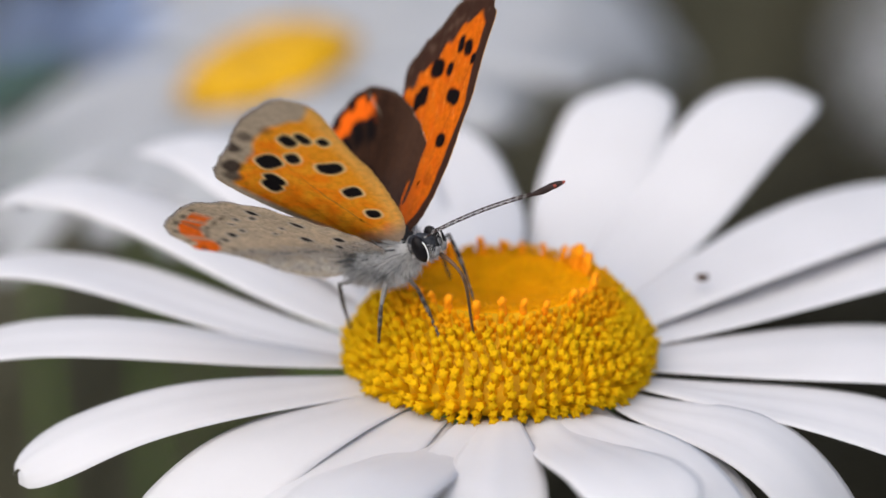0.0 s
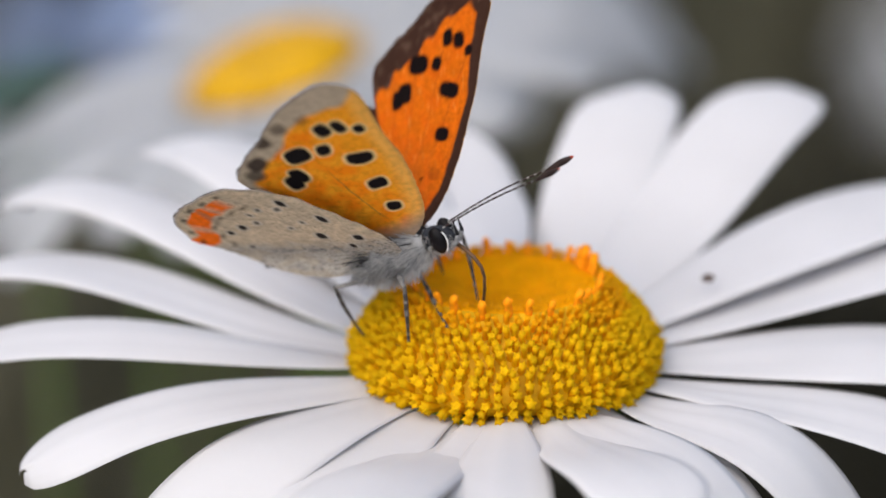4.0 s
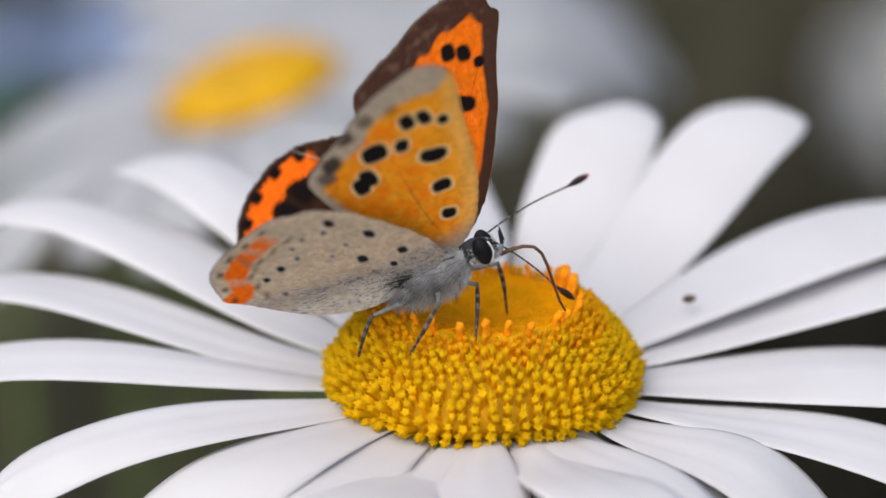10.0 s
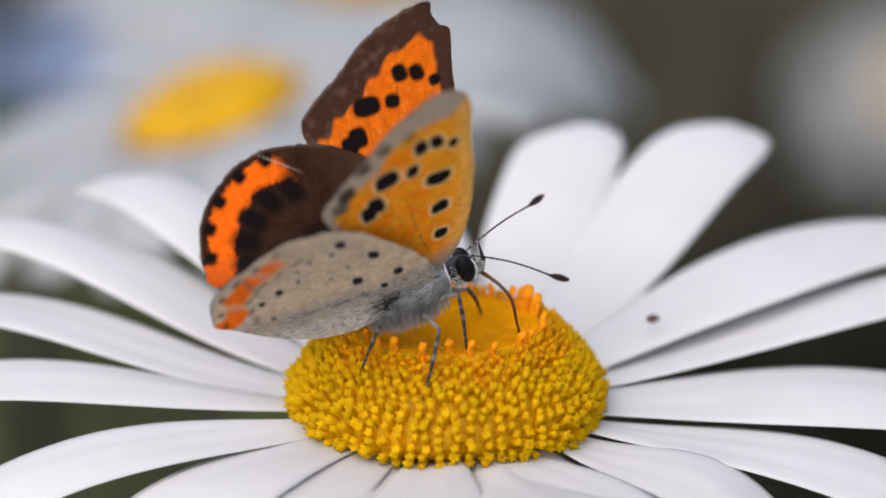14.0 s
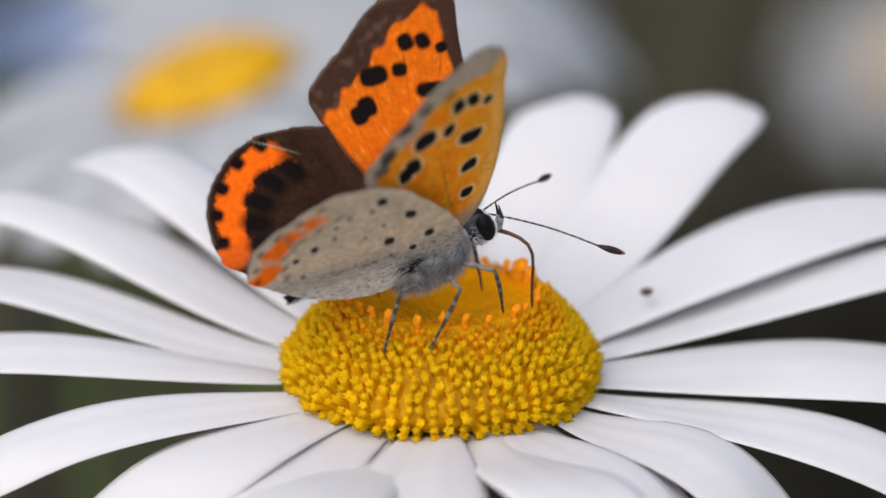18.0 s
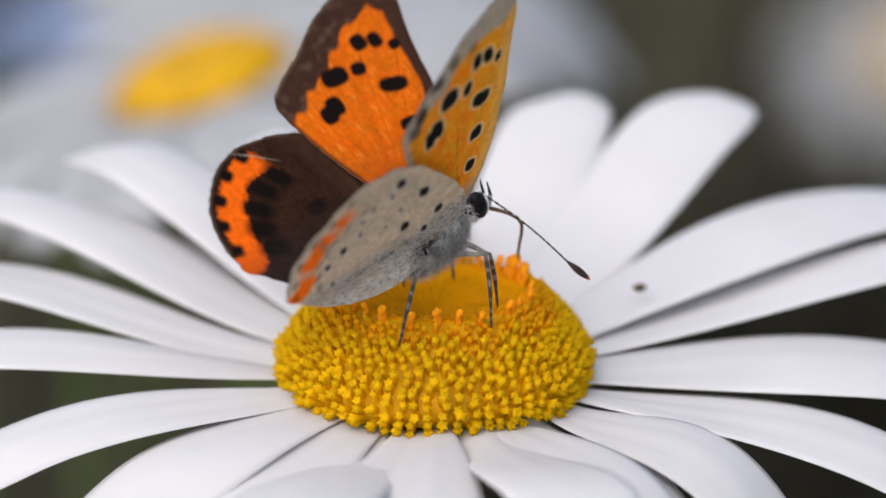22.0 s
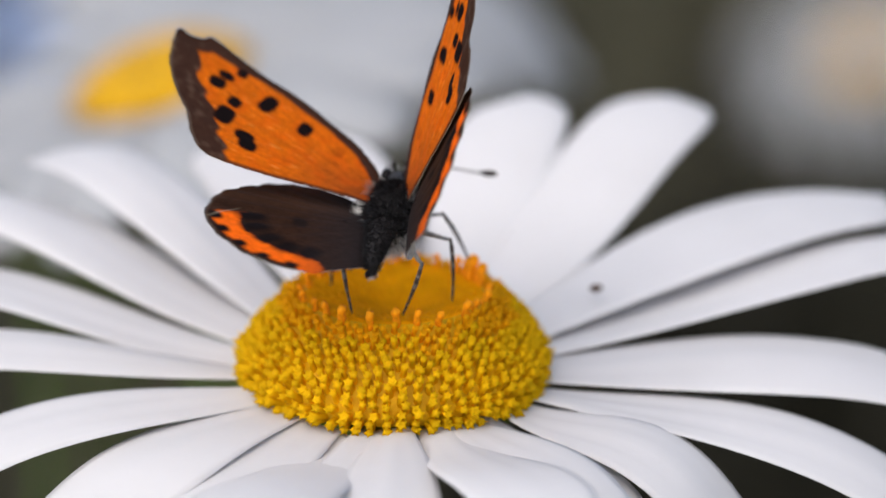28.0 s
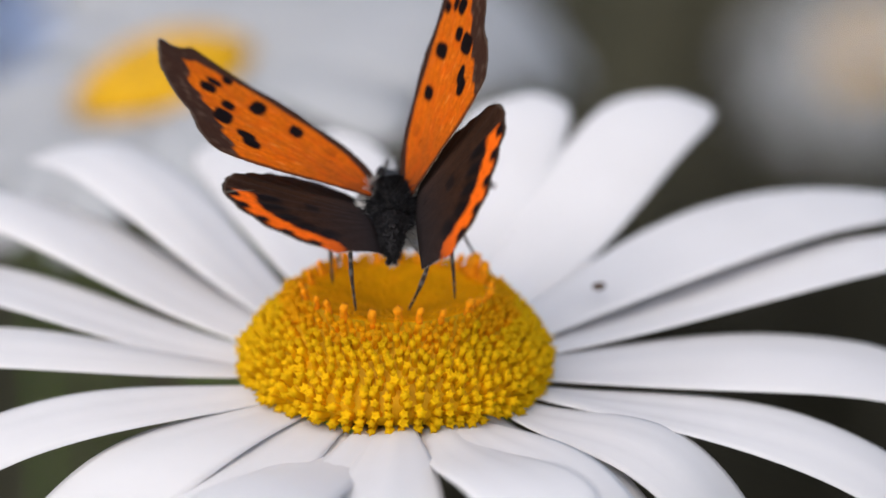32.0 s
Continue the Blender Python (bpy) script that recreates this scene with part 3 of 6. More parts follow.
def scratched_hind(u, v, loop, upper):
    """The same with a pale worn streak across the outer corner."""
    c = hind_colours(u, v, loop, upper)
    if upper:
        c = over(c, (0.50, 0.42, 0.31), 0.4 * blot(u, v, 9.85, -4.5, 1.2, 0.06, -53, 0.10))
    return c


FORE_MARGIN, FORE_COSTA, FORE_INNER = (0.47, 0.70), (0.04, 0.44), (0.72, 0.97)
HIND_MARGIN = (0.335, 0.635)


def wing(name, out, colours, side, label, bulge, centre, root=0.0, folded=0.0):
    """A thin two-faced wing in its hinge's space (x forward, y outward), in mm, with the scale pattern on both faces."""
    nt_, nr = 260, 84
    loop = closed_curve(out, nt_)
    mid = np.array(centre)
    rag = np.array([noise.noise(Vector((i * 0.45, side, bulge * 9))) for i in range(nt_)]) * 0.10
    d = loop - mid
    d = d * (1 + (rag / np.linalg.norm(d, axis=1)))[:, None]
    rings = [mid + d * (k / nr) ** 0.85 for k in range(1, nr + 1)]
    flat = np.vstack([mid[None]] + rings)
    u, v = flat[:, 0], flat[:, 1]
    vein = 0.05 * np.sin(np.arctan2(v + 0.5, u + 2.5) * 38 + 1.2) * np.clip(u / 8, 0, 1)
    z = bulge * (u / 10.0) ** 2 - 0.003 * (v - loop[:, 1].mean()) ** 2 + vein
    # the forewing lies over the hindwing
    z = z - 0.10 * np.clip((v + 1) / 3, 0, 1) if folded else z + 0.22 * np.clip((2.5 - v) / 3, 0, 1)
    # the inner margin folds down along the body
    fold = (np.sqrt((0.2 - u) ** 2 + 1.0) + (0.2 - u)) / 2 * folded
    pu, z = u + fold * 0.67, z - fold * 0.44
    verts, cols = [], []
    for lift, up in ((0.03, True), (-0.03, False)):
        verts += [Vector((b + root, a * side, h + lift)) * mm for a, b, h in zip(pu, v, z)]
        shade = colours(u, v, loop, up)
        shade[0] = shade[1:nt_ + 1].mean(axis=0)
        cols.append(shade)
    n = len(flat)
    last_ring = 1 + (nr - 1) * nt_
    one = [(0, 1 + j, 1 + (j + 1) % nt_) for j in range(nt_)] + grid_faces(nr, nt_, True, 1)
    faces = []
    for f in one:
        faces.append(f[::-1] if side > 0 else f)
        g = tuple(i + n for i in f)
        faces.append(g if side > 0 else g[::-1])
    for j in range(nt_):
        a, b = last_ring + j, last_ring + (j + 1) % nt_
        faces.append((a, b, b + n, a + n) if side > 0 else (a, b, b + n, a + n)[::-1])
    ob = mesh_object(name, verts, faces, WING, butterfly, label)
    # short uneven hairs along the outer margin
    rnd = random.Random(round(bulge * 100) + side)
    hv, hf = [], []
    lo, hi = HIND_MARGIN if folded else FORE_MARGIN
    for _ in range(900):
        j = rnd.randrange(int((lo - 0.02) * nt_), int((hi + 0.03) * nt_))
        p, q = Vector(verts[last_ring + j]), Vector(verts[last_ring + j - nt_ * 3])
        out_way = (p - q).normalized()
        along = (Vector(verts[last_ring + j + 1]) - p).normalized()
        tip = p + (out_way + along * rnd.uniform(-0.4, 0.4)) * rnd.uniform(0.06, 0.17) * mm
        k = len(hv)
        hv += [p - out_way * 0.05 * mm - along * 0.03 * mm, p - out_way * 0.05 * mm + along * 0.03 * mm, p - out_way * 0.05 * mm + Vector((0, 0, -0.06 * mm)), tip]
        hf += [(k, k + 1, k + 3), (k + 1, k + 2, k + 3), (k + 2, k, k + 3)]
    mesh_object("fringe", hv, hf, FRINGE, ob, "fine greyish brown fringe", False)
    at = ob.data.color_attributes.new("pattern", "FLOAT_COLOR", "POINT")
    rgba = np.ones((2 * n, 4))
    rgba[:, :3] = np.clip(np.vstack(cols), 0, 1)
    at.data.foreach_set("color", rgba.ravel())
    return ob


def blob(rings, sides=20):
    """Body of revolution along x: rows of (x, centre z, half width, half height) in mm."""
    verts = []
    for x, zc, w, h in rings:
        for j in range(sides):
            a = 2 * math.pi * j / sides
            verts.append(Vector((x, w * math.cos(a), zc + h * math.sin(a))) * mm)
    faces = grid_faces(len(rings), sides, True, 0, True)
    faces.append(tuple(range(sides)))
    faces.append(tuple((len(rings) - 1) * sides + j for j in range(sides))[::-1])
    return verts, faces


def fur(rings, count, length, seed, lean=-0.7):
    """Short fine hairs standing on a body of revolution."""
    rnd = random.Random(seed)
    verts, faces = [], []
    xs = [r[0] for r in rings]
    order = np.argsort(xs)
    tab = [[rings[i][k] for i in order] for k in range(4)]
    for _ in range(count):
        x = rnd.uniform(min(xs), max(xs))
        a = rnd.uniform(0, 2 * math.pi)
        zc, w, h = (lerp_table(x, tab[0], tab[k]) for k in (1, 2, 3))
        p = Vector((x, w * math.cos(a), zc + h * math.sin(a)))
        d = Vector((lean + rnd.uniform(-0.35, 0.35), math.cos(a) + rnd.uniform(-0.3, 0.3), math.sin(a) + rnd.uniform(-0.3, 0.3))).normalized()
        s = d.orthogonal().normalized() * 0.035
        ln = length * rnd.uniform(0.5, 1.2)
        k = len(verts)
        verts += [(p - s) * mm, (p + s) * mm, (p + d.cross(s)) * mm, (p + d * ln) * mm]
        faces += [(k, k + 1, k + 3), (k + 1, k + 2, k + 3), (k + 2, k, k + 3)]
    return verts, faces


butterfly = thing("butterfly", "small copper butterfly, spotted orange and brown, on a daisy", "butterfly")
fore_left = wing("fore_wing", FORE_OUT, fore_colours, 1, "orange forewing with black spots and a brown border", 0.15, (3.0, 2.0))
fore_right = wing("fore_wing", FORE_WHOLE, fore_colours, -1, "orange forewing with black spots, grey-edged beneath", 0.15, (3.0, 2.0))
hind_left = wing("hind_wing", HIND_OUT, scratched_hind, 1, "dark brown hindwing with a scalloped orange band", 0.25, (1.5, -1.0), 0.0, 1.0)
hind_right = wing("hind_wing", HIND_NARROW, hind_colours, -1, "hindwing, grey beneath with fine dots and an orange edge", 0.25, (1.5, -1.0), 0.0, 1.0)

THORAX = ((3.5, 0.35, 0.75, 0.8), (3.0, 0.3, 1.3, 1.3), (2.0, 0.2, 1.75, 1.65), (0.5, 0.1, 1.95, 1.75), (-0.8, 0.1, 1.75, 1.55), (-1.8, 0.15, 1.4, 1.2), (-2.3, 0.2, 0.9, 0.8))
ABDOMEN = ((-1.5, 0.6, 1.15, 0.9), (-2.6, 1.1, 1.0, 0.85), (-4.4, 1.6, 0.85, 0.75), (-6.2, 1.85, 0.7, 0.64), (-7.6, 1.75, 0.52, 0.48), (-8.5, 1.6, 0.33, 0.3), (-9.1, 1.5, 0.12, 0.12))
HEAD = ((5.6, 0.2, 0.2, 0.3), (5.3, 0.25, 0.5, 0.65), (4.8, 0.3, 0.72, 0.85), (4.2, 0.35, 0.75, 0.9), (3.6, 0.35, 0.65, 0.8))


def half(rings, top, grow=1.0, sides=20, at=0.55, slope=0.0):
    """The back (top) or the belly of a body of revolution."""
    v, f = blob(tuple((x, z, w * grow, h * grow) for x, z, w, h in rings), sides)
    keep = []
    for q in f:
        s = sum(math.sin(2 * math.pi * (i % sides) / sides) for i in q) / len(q)
        x = sum(v[i].x for i in q) / len(q) / mm
        if (s > at + slope * min(max(x, -1), 1)) == top or len(q) > 4:
            keep.append(q)
    return v, keep


def coat(rings, count, length, seed, top, lean=-0.7, at=0.6, slope=0.0):
    """Hair on the back or on the belly alone."""
    v, f = fur(rings, count, length, seed, lean)
    out = []
    for q in f:
        x = v[q[2] // 4 * 4].x / mm
        z = v[q[2] // 4 * 4].z / mm
        zc = float(np.interp(x, [r[0] for r in rings][::-1], [r[1] for r in rings][::-1]))
        h = float(np.interp(x, [r[0] for r in rings][::-1], [r[3] for r in rings][::-1]))
        if ((z - zc) / h > at + slope * min(max(x, -1), 1)) == top:
            out.append(q)
    return v, out


v, f = half(THORAX, True, at=0.4, slope=0.3)
thorax = mesh_object("thorax", v, f, FUR_DARK, butterfly, "dark furry back of the thorax")
v, f = half(THORAX, False, 0.995, at=0.4, slope=0.3)
mesh_object("breast", v, f, FUR_GREY, thorax, "pale grey underside of the thorax")
v, f = coat(THORAX, 3800, 0.6, 4, True, -1.0, 0.4, 0.3)
mesh_object("back_fur", v, f, FUR_DARK, thorax, "short dark hair", False)
v, f = coat(THORAX, 4200, 0.9, 9, False, -0.3, 0.4, 0.3)
mesh_object("breast_fur", v, f, FUR_GREY, thorax, "whitish breast hair", False)
v, f = half(ABDOMEN, True, at=-0.4)
abdomen = mesh_object("abdomen", v, f, FUR_DARK, butterfly, "dark slender abdomen, pale below")
v, f = half(ABDOMEN, False, 0.995, at=-0.4)
mesh_object("belly", v, f, FUR_GREY, abdomen, "pale belly")
v, f = coat(ABDOMEN, 1300, 0.4, 21, False, -1.2, -0.45)
mesh_object("belly_fur", v, f, FUR_GREY, abdomen, "fine whitish hair", False)
v, f = coat(ABDOMEN, 2600, 0.4, 22, True, -1.2, -0.4)
mesh_object("abdomen_fur", v, f, FUR_DARK, abdomen, "fine dark hair", False)
v, f = coat(tuple((x, z, w * 0.9, h) for x, z, w, h in THORAX), 1100, 1.7, 44, True, -1.2, 0.3)
v2, f2 = coat(tuple((x, z, w * 1.03, h) for x, z, w, h in THORAX), 1000, 1.0, 45, False, -0.9, 0.5)
mesh_object("flank_hair", v2, [q for q in f2 if v2[q[2] // 4 * 4].z > -0.6 * mm], FUR_FLANK, thorax, "bluish grey hair tufts on the flanks", False)
mesh_object("shaggy_hair", v, f, FUR_BLUISH, thorax, "long blue-black hair over the wing bases", False)
v, f = blob(HEAD)
head = mesh_object("head", v, f, FUR_BLUISH, butterfly, "small dark head with a whitish face")
v, f = coat(HEAD, 900, 0.45, 33, False, 0.2)
mesh_object("head_fur", v, f, FUR_GREY, head, "grey face hairs", False)
for side in (1, -1):
    bm = bmesh.new()
    bmesh.ops.create_uvsphere(bm, u_segments=20, v_segments=14, radius=1.0)
    bmesh.ops.transform(bm, verts=bm.verts, matrix=Matrix.Translation(Vector((4.75, 0.72 * side, 0.42)) * mm) @ Matrix.Diagonal((0.62 * mm, 0.46 * mm, 0.98 * mm, 1)))
    eye = part("eye", bm, EYE, head, "glossy black compound eye")
    rim = [Vector((4.75 + 0.72 * math.cos(a), 0.84 * side, 0.42 + 0.95 * math.sin(a))) * mm for a in np.linspace(-1.1, 0.6, 20)]
    v, f = tube(rim, [0.05 * mm] * 20, 6)
    mesh_object("eye_rim", v, f, WHITE_SCALE, eye, "white-scaled eye rim")
    v, f = tube([Vector(p) * mm for p in ((5.2, 0.35 * side, -0.35), (5.75, 0.38 * side, -0.15), (6.1, 0.38 * side, 0.35), (6.2, 0.36 * side, 1.3))], [0.18 * mm, 0.18 * mm, 0.13 * mm, 0.04 * mm], 8)
    palp = mesh_object("palp", v, f, FUR_FLANK, head, "grey upturned palp with a dark tip")
    palp.data.materials.append(FUR_DARK)
    palp.data.polygons.foreach_set("material_index", [1 if k // 8 >= 2 else 0 for k in range(len(f))])


def antenna(label):
    """Stalk along +x, 9.4 mm with its club, banded, with a dark club and a reddish tip."""
    pts = [Vector((7.6 * i / 42, 0, 0.25 * math.sin(i / 42 * 3.1))) * mm for i in range(43)]
    v, f = tube(pts, [(0.058 if i % 2 else 0.072) * mm for i in range(43)], 8)
    stalk = mesh_object("antenna", v, f, CLUB, butterfly, label)
    stalk.data.materials.append(SCALED)
    stalk.data.polygons.foreach_set("material_index", [1 if (k // 8) % 3 == 0 else 0 for k in range(len(f))])
    club = [Vector((7.5 + 1.7 * i / 7, 0, 0.02)) * mm for i in range(8)]
    v, f = tube(club, [k * mm for k in (0.08, 0.13, 0.18, 0.225, 0.24, 0.235, 0.20, 0.14)], 10)
    mesh_object("club", v, f, CLUB, stalk, "blackish antenna club")
    v, f = tube([Vector((x, 0, 0.02)) * mm for x in (9.18, 9.32, 9.42)], [0.14 * mm, 0.10 * mm, 0.03 * mm], 10)
    mesh_object("club_tip", v, f, CLUB_TIP, stalk, "reddish club tip")
    return stalk


antenna_left = antenna("fine dark antenna with pale rings")
antenna_right = antenna("fine dark antenna with pale rings")
v, f = tube([Vector(p) * mm for p in ((0, 0, 0), (0.8, 0, 0.18), (1.6, 0, 0.22), (2.3, 0, 0.0), (2.75, 0, -0.6), (3.0, 0, -1.6), (3.2, 0, -3.0), (3.45, 0, -4.4), (3.7, 0, -5.2))],
            [k * mm for k in (0.16, 0.14, 0.125, 0.12, 0.115, 0.11, 0.10, 0.09, 0.06)], 8)
proboscis = mesh_object("proboscis", v, f, CHITIN_BROWN, butterfly, "thin bent brown proboscis")


def leg():
    """Thigh along +x; the shin and foot are its jointed sub-part."""
    v, f = tube([Vector((3.0 * i / 5, 0, 0.08 * math.sin(i))) * mm for i in range(6)], [k * mm for k in (0.19, 0.21, 0.20, 0.17, 0.14, 0.11)], 8)
    thigh = mesh_object("leg", v, f, SCALED, butterfly, "thin grey-scaled leg")
    n = 21
    pts = [Vector((5.0 * i / (n - 1), 0, 0.10 * math.sin(4.2 * i / (n - 1)) - 0.1 * max(i / (n - 1) - 0.8, 0))) * mm for i in range(n)]
    wide = [lerp_table(i / (n - 1), (0, 0.15, 0.4, 0.62, 0.7, 0.9, 1), (0.12, 0.15, 0.165, 0.12, 0.105, 0.10, 0.05)) * (1.0 if i % 2 else 0.94) * mm for i in range(n)]
    v, f = tube(pts, wide, 8)
    shin = mesh_object("shin", v, f, CHITIN, thigh, "dark shin and foot with pale bands")
    shin.data.materials.append(BAND)
    shin.data.polygons.foreach_set("material_index", [1 if k // 8 in (0, 1, 4, 7, 8, 12, 15, 17) else 0 for k in range(len(f))])
    return thigh, shin


legs = [leg() for _ in range(6)]

# ---- flowers behind, ground ----
ground = mesh_object("ground", [(-60, -60, -0.42), (60, -60, -0.42), (60, 60, -0.42), (-60, 60, -0.42)], [(0, 1, 2, 3)], SOIL)
tagged(ground, "dark earth under a flower bed", "ground", kind="structure")


def back_daisy(x, y, z, rx, ry, rz, seed, size=1.0, width=11.0, reach=37, lift=0.0, flat=1.0):
    """A daisy behind, blurred: dome, petals, stem, in the darkened copies of petal and floret colours."""
    d = thing("daisy", "white daisy with a yellow disc standing behind, on a green stem", "flower", pose(x, y, z, rx, ry, rz) @ Matrix.Scale(size, 4), "daisies behind")
    v, f = dome_mesh(10, 24)
    v = [Vector((p.x, p.y, p.z * flat)) for p in v]
    mesh_object("disc_dome", v, f, FLORET_FAR_SHADED, d, "yellow domed flower disc")
    rnd = random.Random(seed)
    n = 19
    meshes = [petal_mesh("petal", PETAL_FAR_SHADED, reach + 2 * k, width, (0.5, 1.6 + 0.3 * lift, 1.0 - 0.4 * k + 0.6 * lift, -1.5 - 1.5 * k + lift), seed + k, rows=9, cols=5) for k in range(3)]
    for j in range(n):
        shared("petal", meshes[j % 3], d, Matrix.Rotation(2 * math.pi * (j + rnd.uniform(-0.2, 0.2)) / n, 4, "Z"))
    stem_and_cup(d, (z + 0.42) / size, (0.0, 0.03))
    return d


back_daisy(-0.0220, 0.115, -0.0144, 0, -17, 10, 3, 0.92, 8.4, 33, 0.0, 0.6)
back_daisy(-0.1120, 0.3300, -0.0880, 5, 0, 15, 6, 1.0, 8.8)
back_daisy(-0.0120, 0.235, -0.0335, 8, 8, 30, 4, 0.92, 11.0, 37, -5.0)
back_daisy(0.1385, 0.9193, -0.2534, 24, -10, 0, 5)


def gap_leaves(x, y, z, leaves):
    """An added thin stem with a few small grey-green leaves, standing in for dark gaps between petals: rows of (dx, dz,
    length, turn) in mm and degrees.
    """
    d = thing("gap_leaves", "added grey-green leaves in place of dark gaps between petals", "plant", pose(x, y, z))
    v, f = tube([Vector((0, 0, 0)), Vector((0.003, 0.004, -0.12)), Vector((0, 0.0, -(z + 0.42)))], [0.0004, 0.0006, 0.0012], 6)
    mesh_object("stem", v, f, STEM, d)
    for dx, dz, length, turn in leaves:
        verts = []
        for i in range(9):
            u = i / 8
            w = length * 0.20 * math.sin(math.pi * min(u * 0.92 + 0.06, 1)) ** 0.8
            for q in (-1, 0, 1):
                verts.append(Vector((length * u, (0.25 * w if q else 0.0) + 0.08 * length * u * u, w * q)) * mm)
        leaf = mesh_object("leaf", verts, grid_faces(9, 3), LEAF_GREY, d)
        leaf.matrix_basis = pose(dx * mm, 0, dz * mm, 0, -turn, 0)
    return d


# added to imitate the dark gaps among the petals behind
gap_leaves(-0.0495, 0.15, -0.0330, ((-7, -2, 13, 12), (-8, 4, 14, 22)))
gap_leaves(-0.0385, 0.15, -0.0355, ((-3, 0, 10, 25), (-2, -3, 9, 5)))


def blue_blossom(x, y, z, seed):
    """A loose head of small blue four-petalled flowers."""
    rnd = random.Random(seed)
    d = thing("blue_blossom", "loose head of small blue flowers on a stem", "flower", pose(x, y, z))
    for k in range(9):
        verts, faces = [], []
        for j in range(4):
            a = 1.5708 * j + 0.4
            n = len(verts)
            for u, w in ((0.0, 1.2), (0.4, 6.0), (0.8, 6.6), (1.0, 3.0)):
                c = Vector((math.cos(a), math.sin(a), 0.25 * u)) * 12 * u
                s = Vector((-math.sin(a), math.cos(a), 0)) * w
                verts += [(c - s) * mm, (c + s) * mm]
            faces += grid_faces(4, 2, False, n)
        ob = mesh_object("floret", verts, faces, BLUE, d)
        x1 = -0.036 + 0.009 * k
        ob.matrix_basis = pose(x1, rnd.uniform(-0.012, 0.012), 0.26 * x1 + rnd.uniform(-0.003, 0.003), rnd.uniform(20, 70), rnd.uniform(-30, 30), rnd.uniform(0, 360))
    v, f = tube([Vector((0, 0, 0)), Vector((0.004, 0.01, -0.1)), Vector((0, 0.02, -(z + 0.42)))], [0.0015, 0.002, 0.002], 7)
    mesh_object("stem", v, f, STEM, d)
    return d


blue_blossom(-0.0720, 0.6398, -0.1575, 8)


def grass(name, count, x0, x1, y0, y1, seed, mat, label, low=0.08, high=0.26):
    """Many leaning blades in one mesh."""
    rnd = random.Random(seed)
    verts, faces = [], []
    for _ in range(count):
        x, y = rnd.uniform(x0, x1), rnd.uniform(y0, y1)
        h, w = rnd.uniform(low, high), rnd.uniform(0.003, 0.008)
        a = rnd.uniform(0, 6.28)
        lx, ly = rnd.uniform(-0.08, 0.08), rnd.uniform(-0.08, 0.08)
        k = len(verts)
        for t in (0, 0.5, 1):
            c = Vector((x + lx * t * t, y + ly * t * t, -0.42 + h * t))
            s = Vector((math.cos(a), math.sin(a), 0)) * w * (1 - 0.9 * t)
            verts += [c - s, c + s]
        faces += [(k, k + 1, k + 3, k + 2), (k + 2, k + 3, k + 5, k + 4)]
    ob = mesh_object(name, verts, faces, mat)
    return tagged(ob, label, "grass", kind="stuff")


grass("grass", 900, -0.6, 0.0, 0.15, 0.8, 4, LEAF, "dull olive grass and leaves behind the flowers")
grass("grass", 1500, -0.6, 0.6, 0.8, 1.7, 5, LEAF, "dull olive grass and leaves behind the flowers")
# tuft added to darken the right-hand gaps by its colour
grass("shade_tinted_grass", 3400, 0.015, 0.40, 0.35, 0.86, 9, LEAF_SHADE_TINT, "grass tuft beside the flowers, shade put into its near-black colour", 0.11, 0.19)

# ---- pieces of the disc ----
FLORET_MESH = [floret_mesh("floret", FLORET, r, h, k) for r, h, k in ((0.35, 1.15, True), (0.38, 1.2, False), (0.33, 1.1, True), (0.36, 1.3, True))]
FLORET_MESH += [floret_mesh("floret", FLORET_INNER, r, h, k) for r, h, k in ((0.32, 1.0, True), (0.34, 1.05, False), (0.31, 0.95, True))]
BUD_MESH = floret_mesh("bud", BUD, 0.22, 0.06, True, 3)
STIGMA_MESH = []
for k in range(3):
    rnd = random.Random(50 + k)
    v, f = tube([Vector((rnd.uniform(-0.1, 0.1) * z, rnd.uniform(-0.1, 0.1) * z, z)) * mm for z in (-0.3, 0.25, 0.55, 0.8, 0.98, 1.1)], [q * mm for q in (0.28, 0.27, 0.20, 0.27, 0.25, 0.10)], 7)
    me = bpy.data.meshes.new("pollen_column")
    me.from_pydata([tuple(p) for p in v], [], f)
    me.materials.append(STIGMA)
    me.polygons.foreach_set("use_smooth", [True] * len(me.polygons))
    STIGMA_MESH.append(me)

rnd = random.Random(77)
rest = []
arc = dome_point(1.0)[3]
# rows of open florets from the rim up to the ring of pollen columns
s_ring = 6.3 / arc
spots = []
for k in range(18):
    s = 1.0 - (0.2 + 0.49 * k) / arc
    if s * arc < 6.6:
        break
    r = dome_point(s)[0]
    count = 66
    for j in range(count):
        a = 2 * math.pi * (j + 0.5 * (k % 2) * min(max((k - 5) / 4, 0), 1) + 0.04 * k) / count + rnd.uniform(-0.02, 0.02)
        spots.append((s + rnd.uniform(-0.012, 0.012), a))
front = sorted(spots, key=lambda q: math.sin(q[1]))
for i, (s, a) in enumerate(front):
    k = min(max((s - s_ring) / (1 - s_ring), 0), 1)
    m = on_dome(s, a, rnd.uniform(0.88, 1.12) * (0.74 + 0.32 * k), rnd.uniform(-0.15, 0.1), 0.6) @ pose(0, 0, 0, rnd.uniform(-9, 9), rnd.uniform(-9, 9), rnd.uniform(0, 72))
    young = k + rnd.uniform(-0.12, 0.12) < 0.26
    if i < 300:
        shared("floret", rnd.choice(FLORET_MESH[4:] if young else FLORET_MESH[:4]), daisy, m)
    else:
        rest.append((m, young))
verts, faces = [], []
which = []
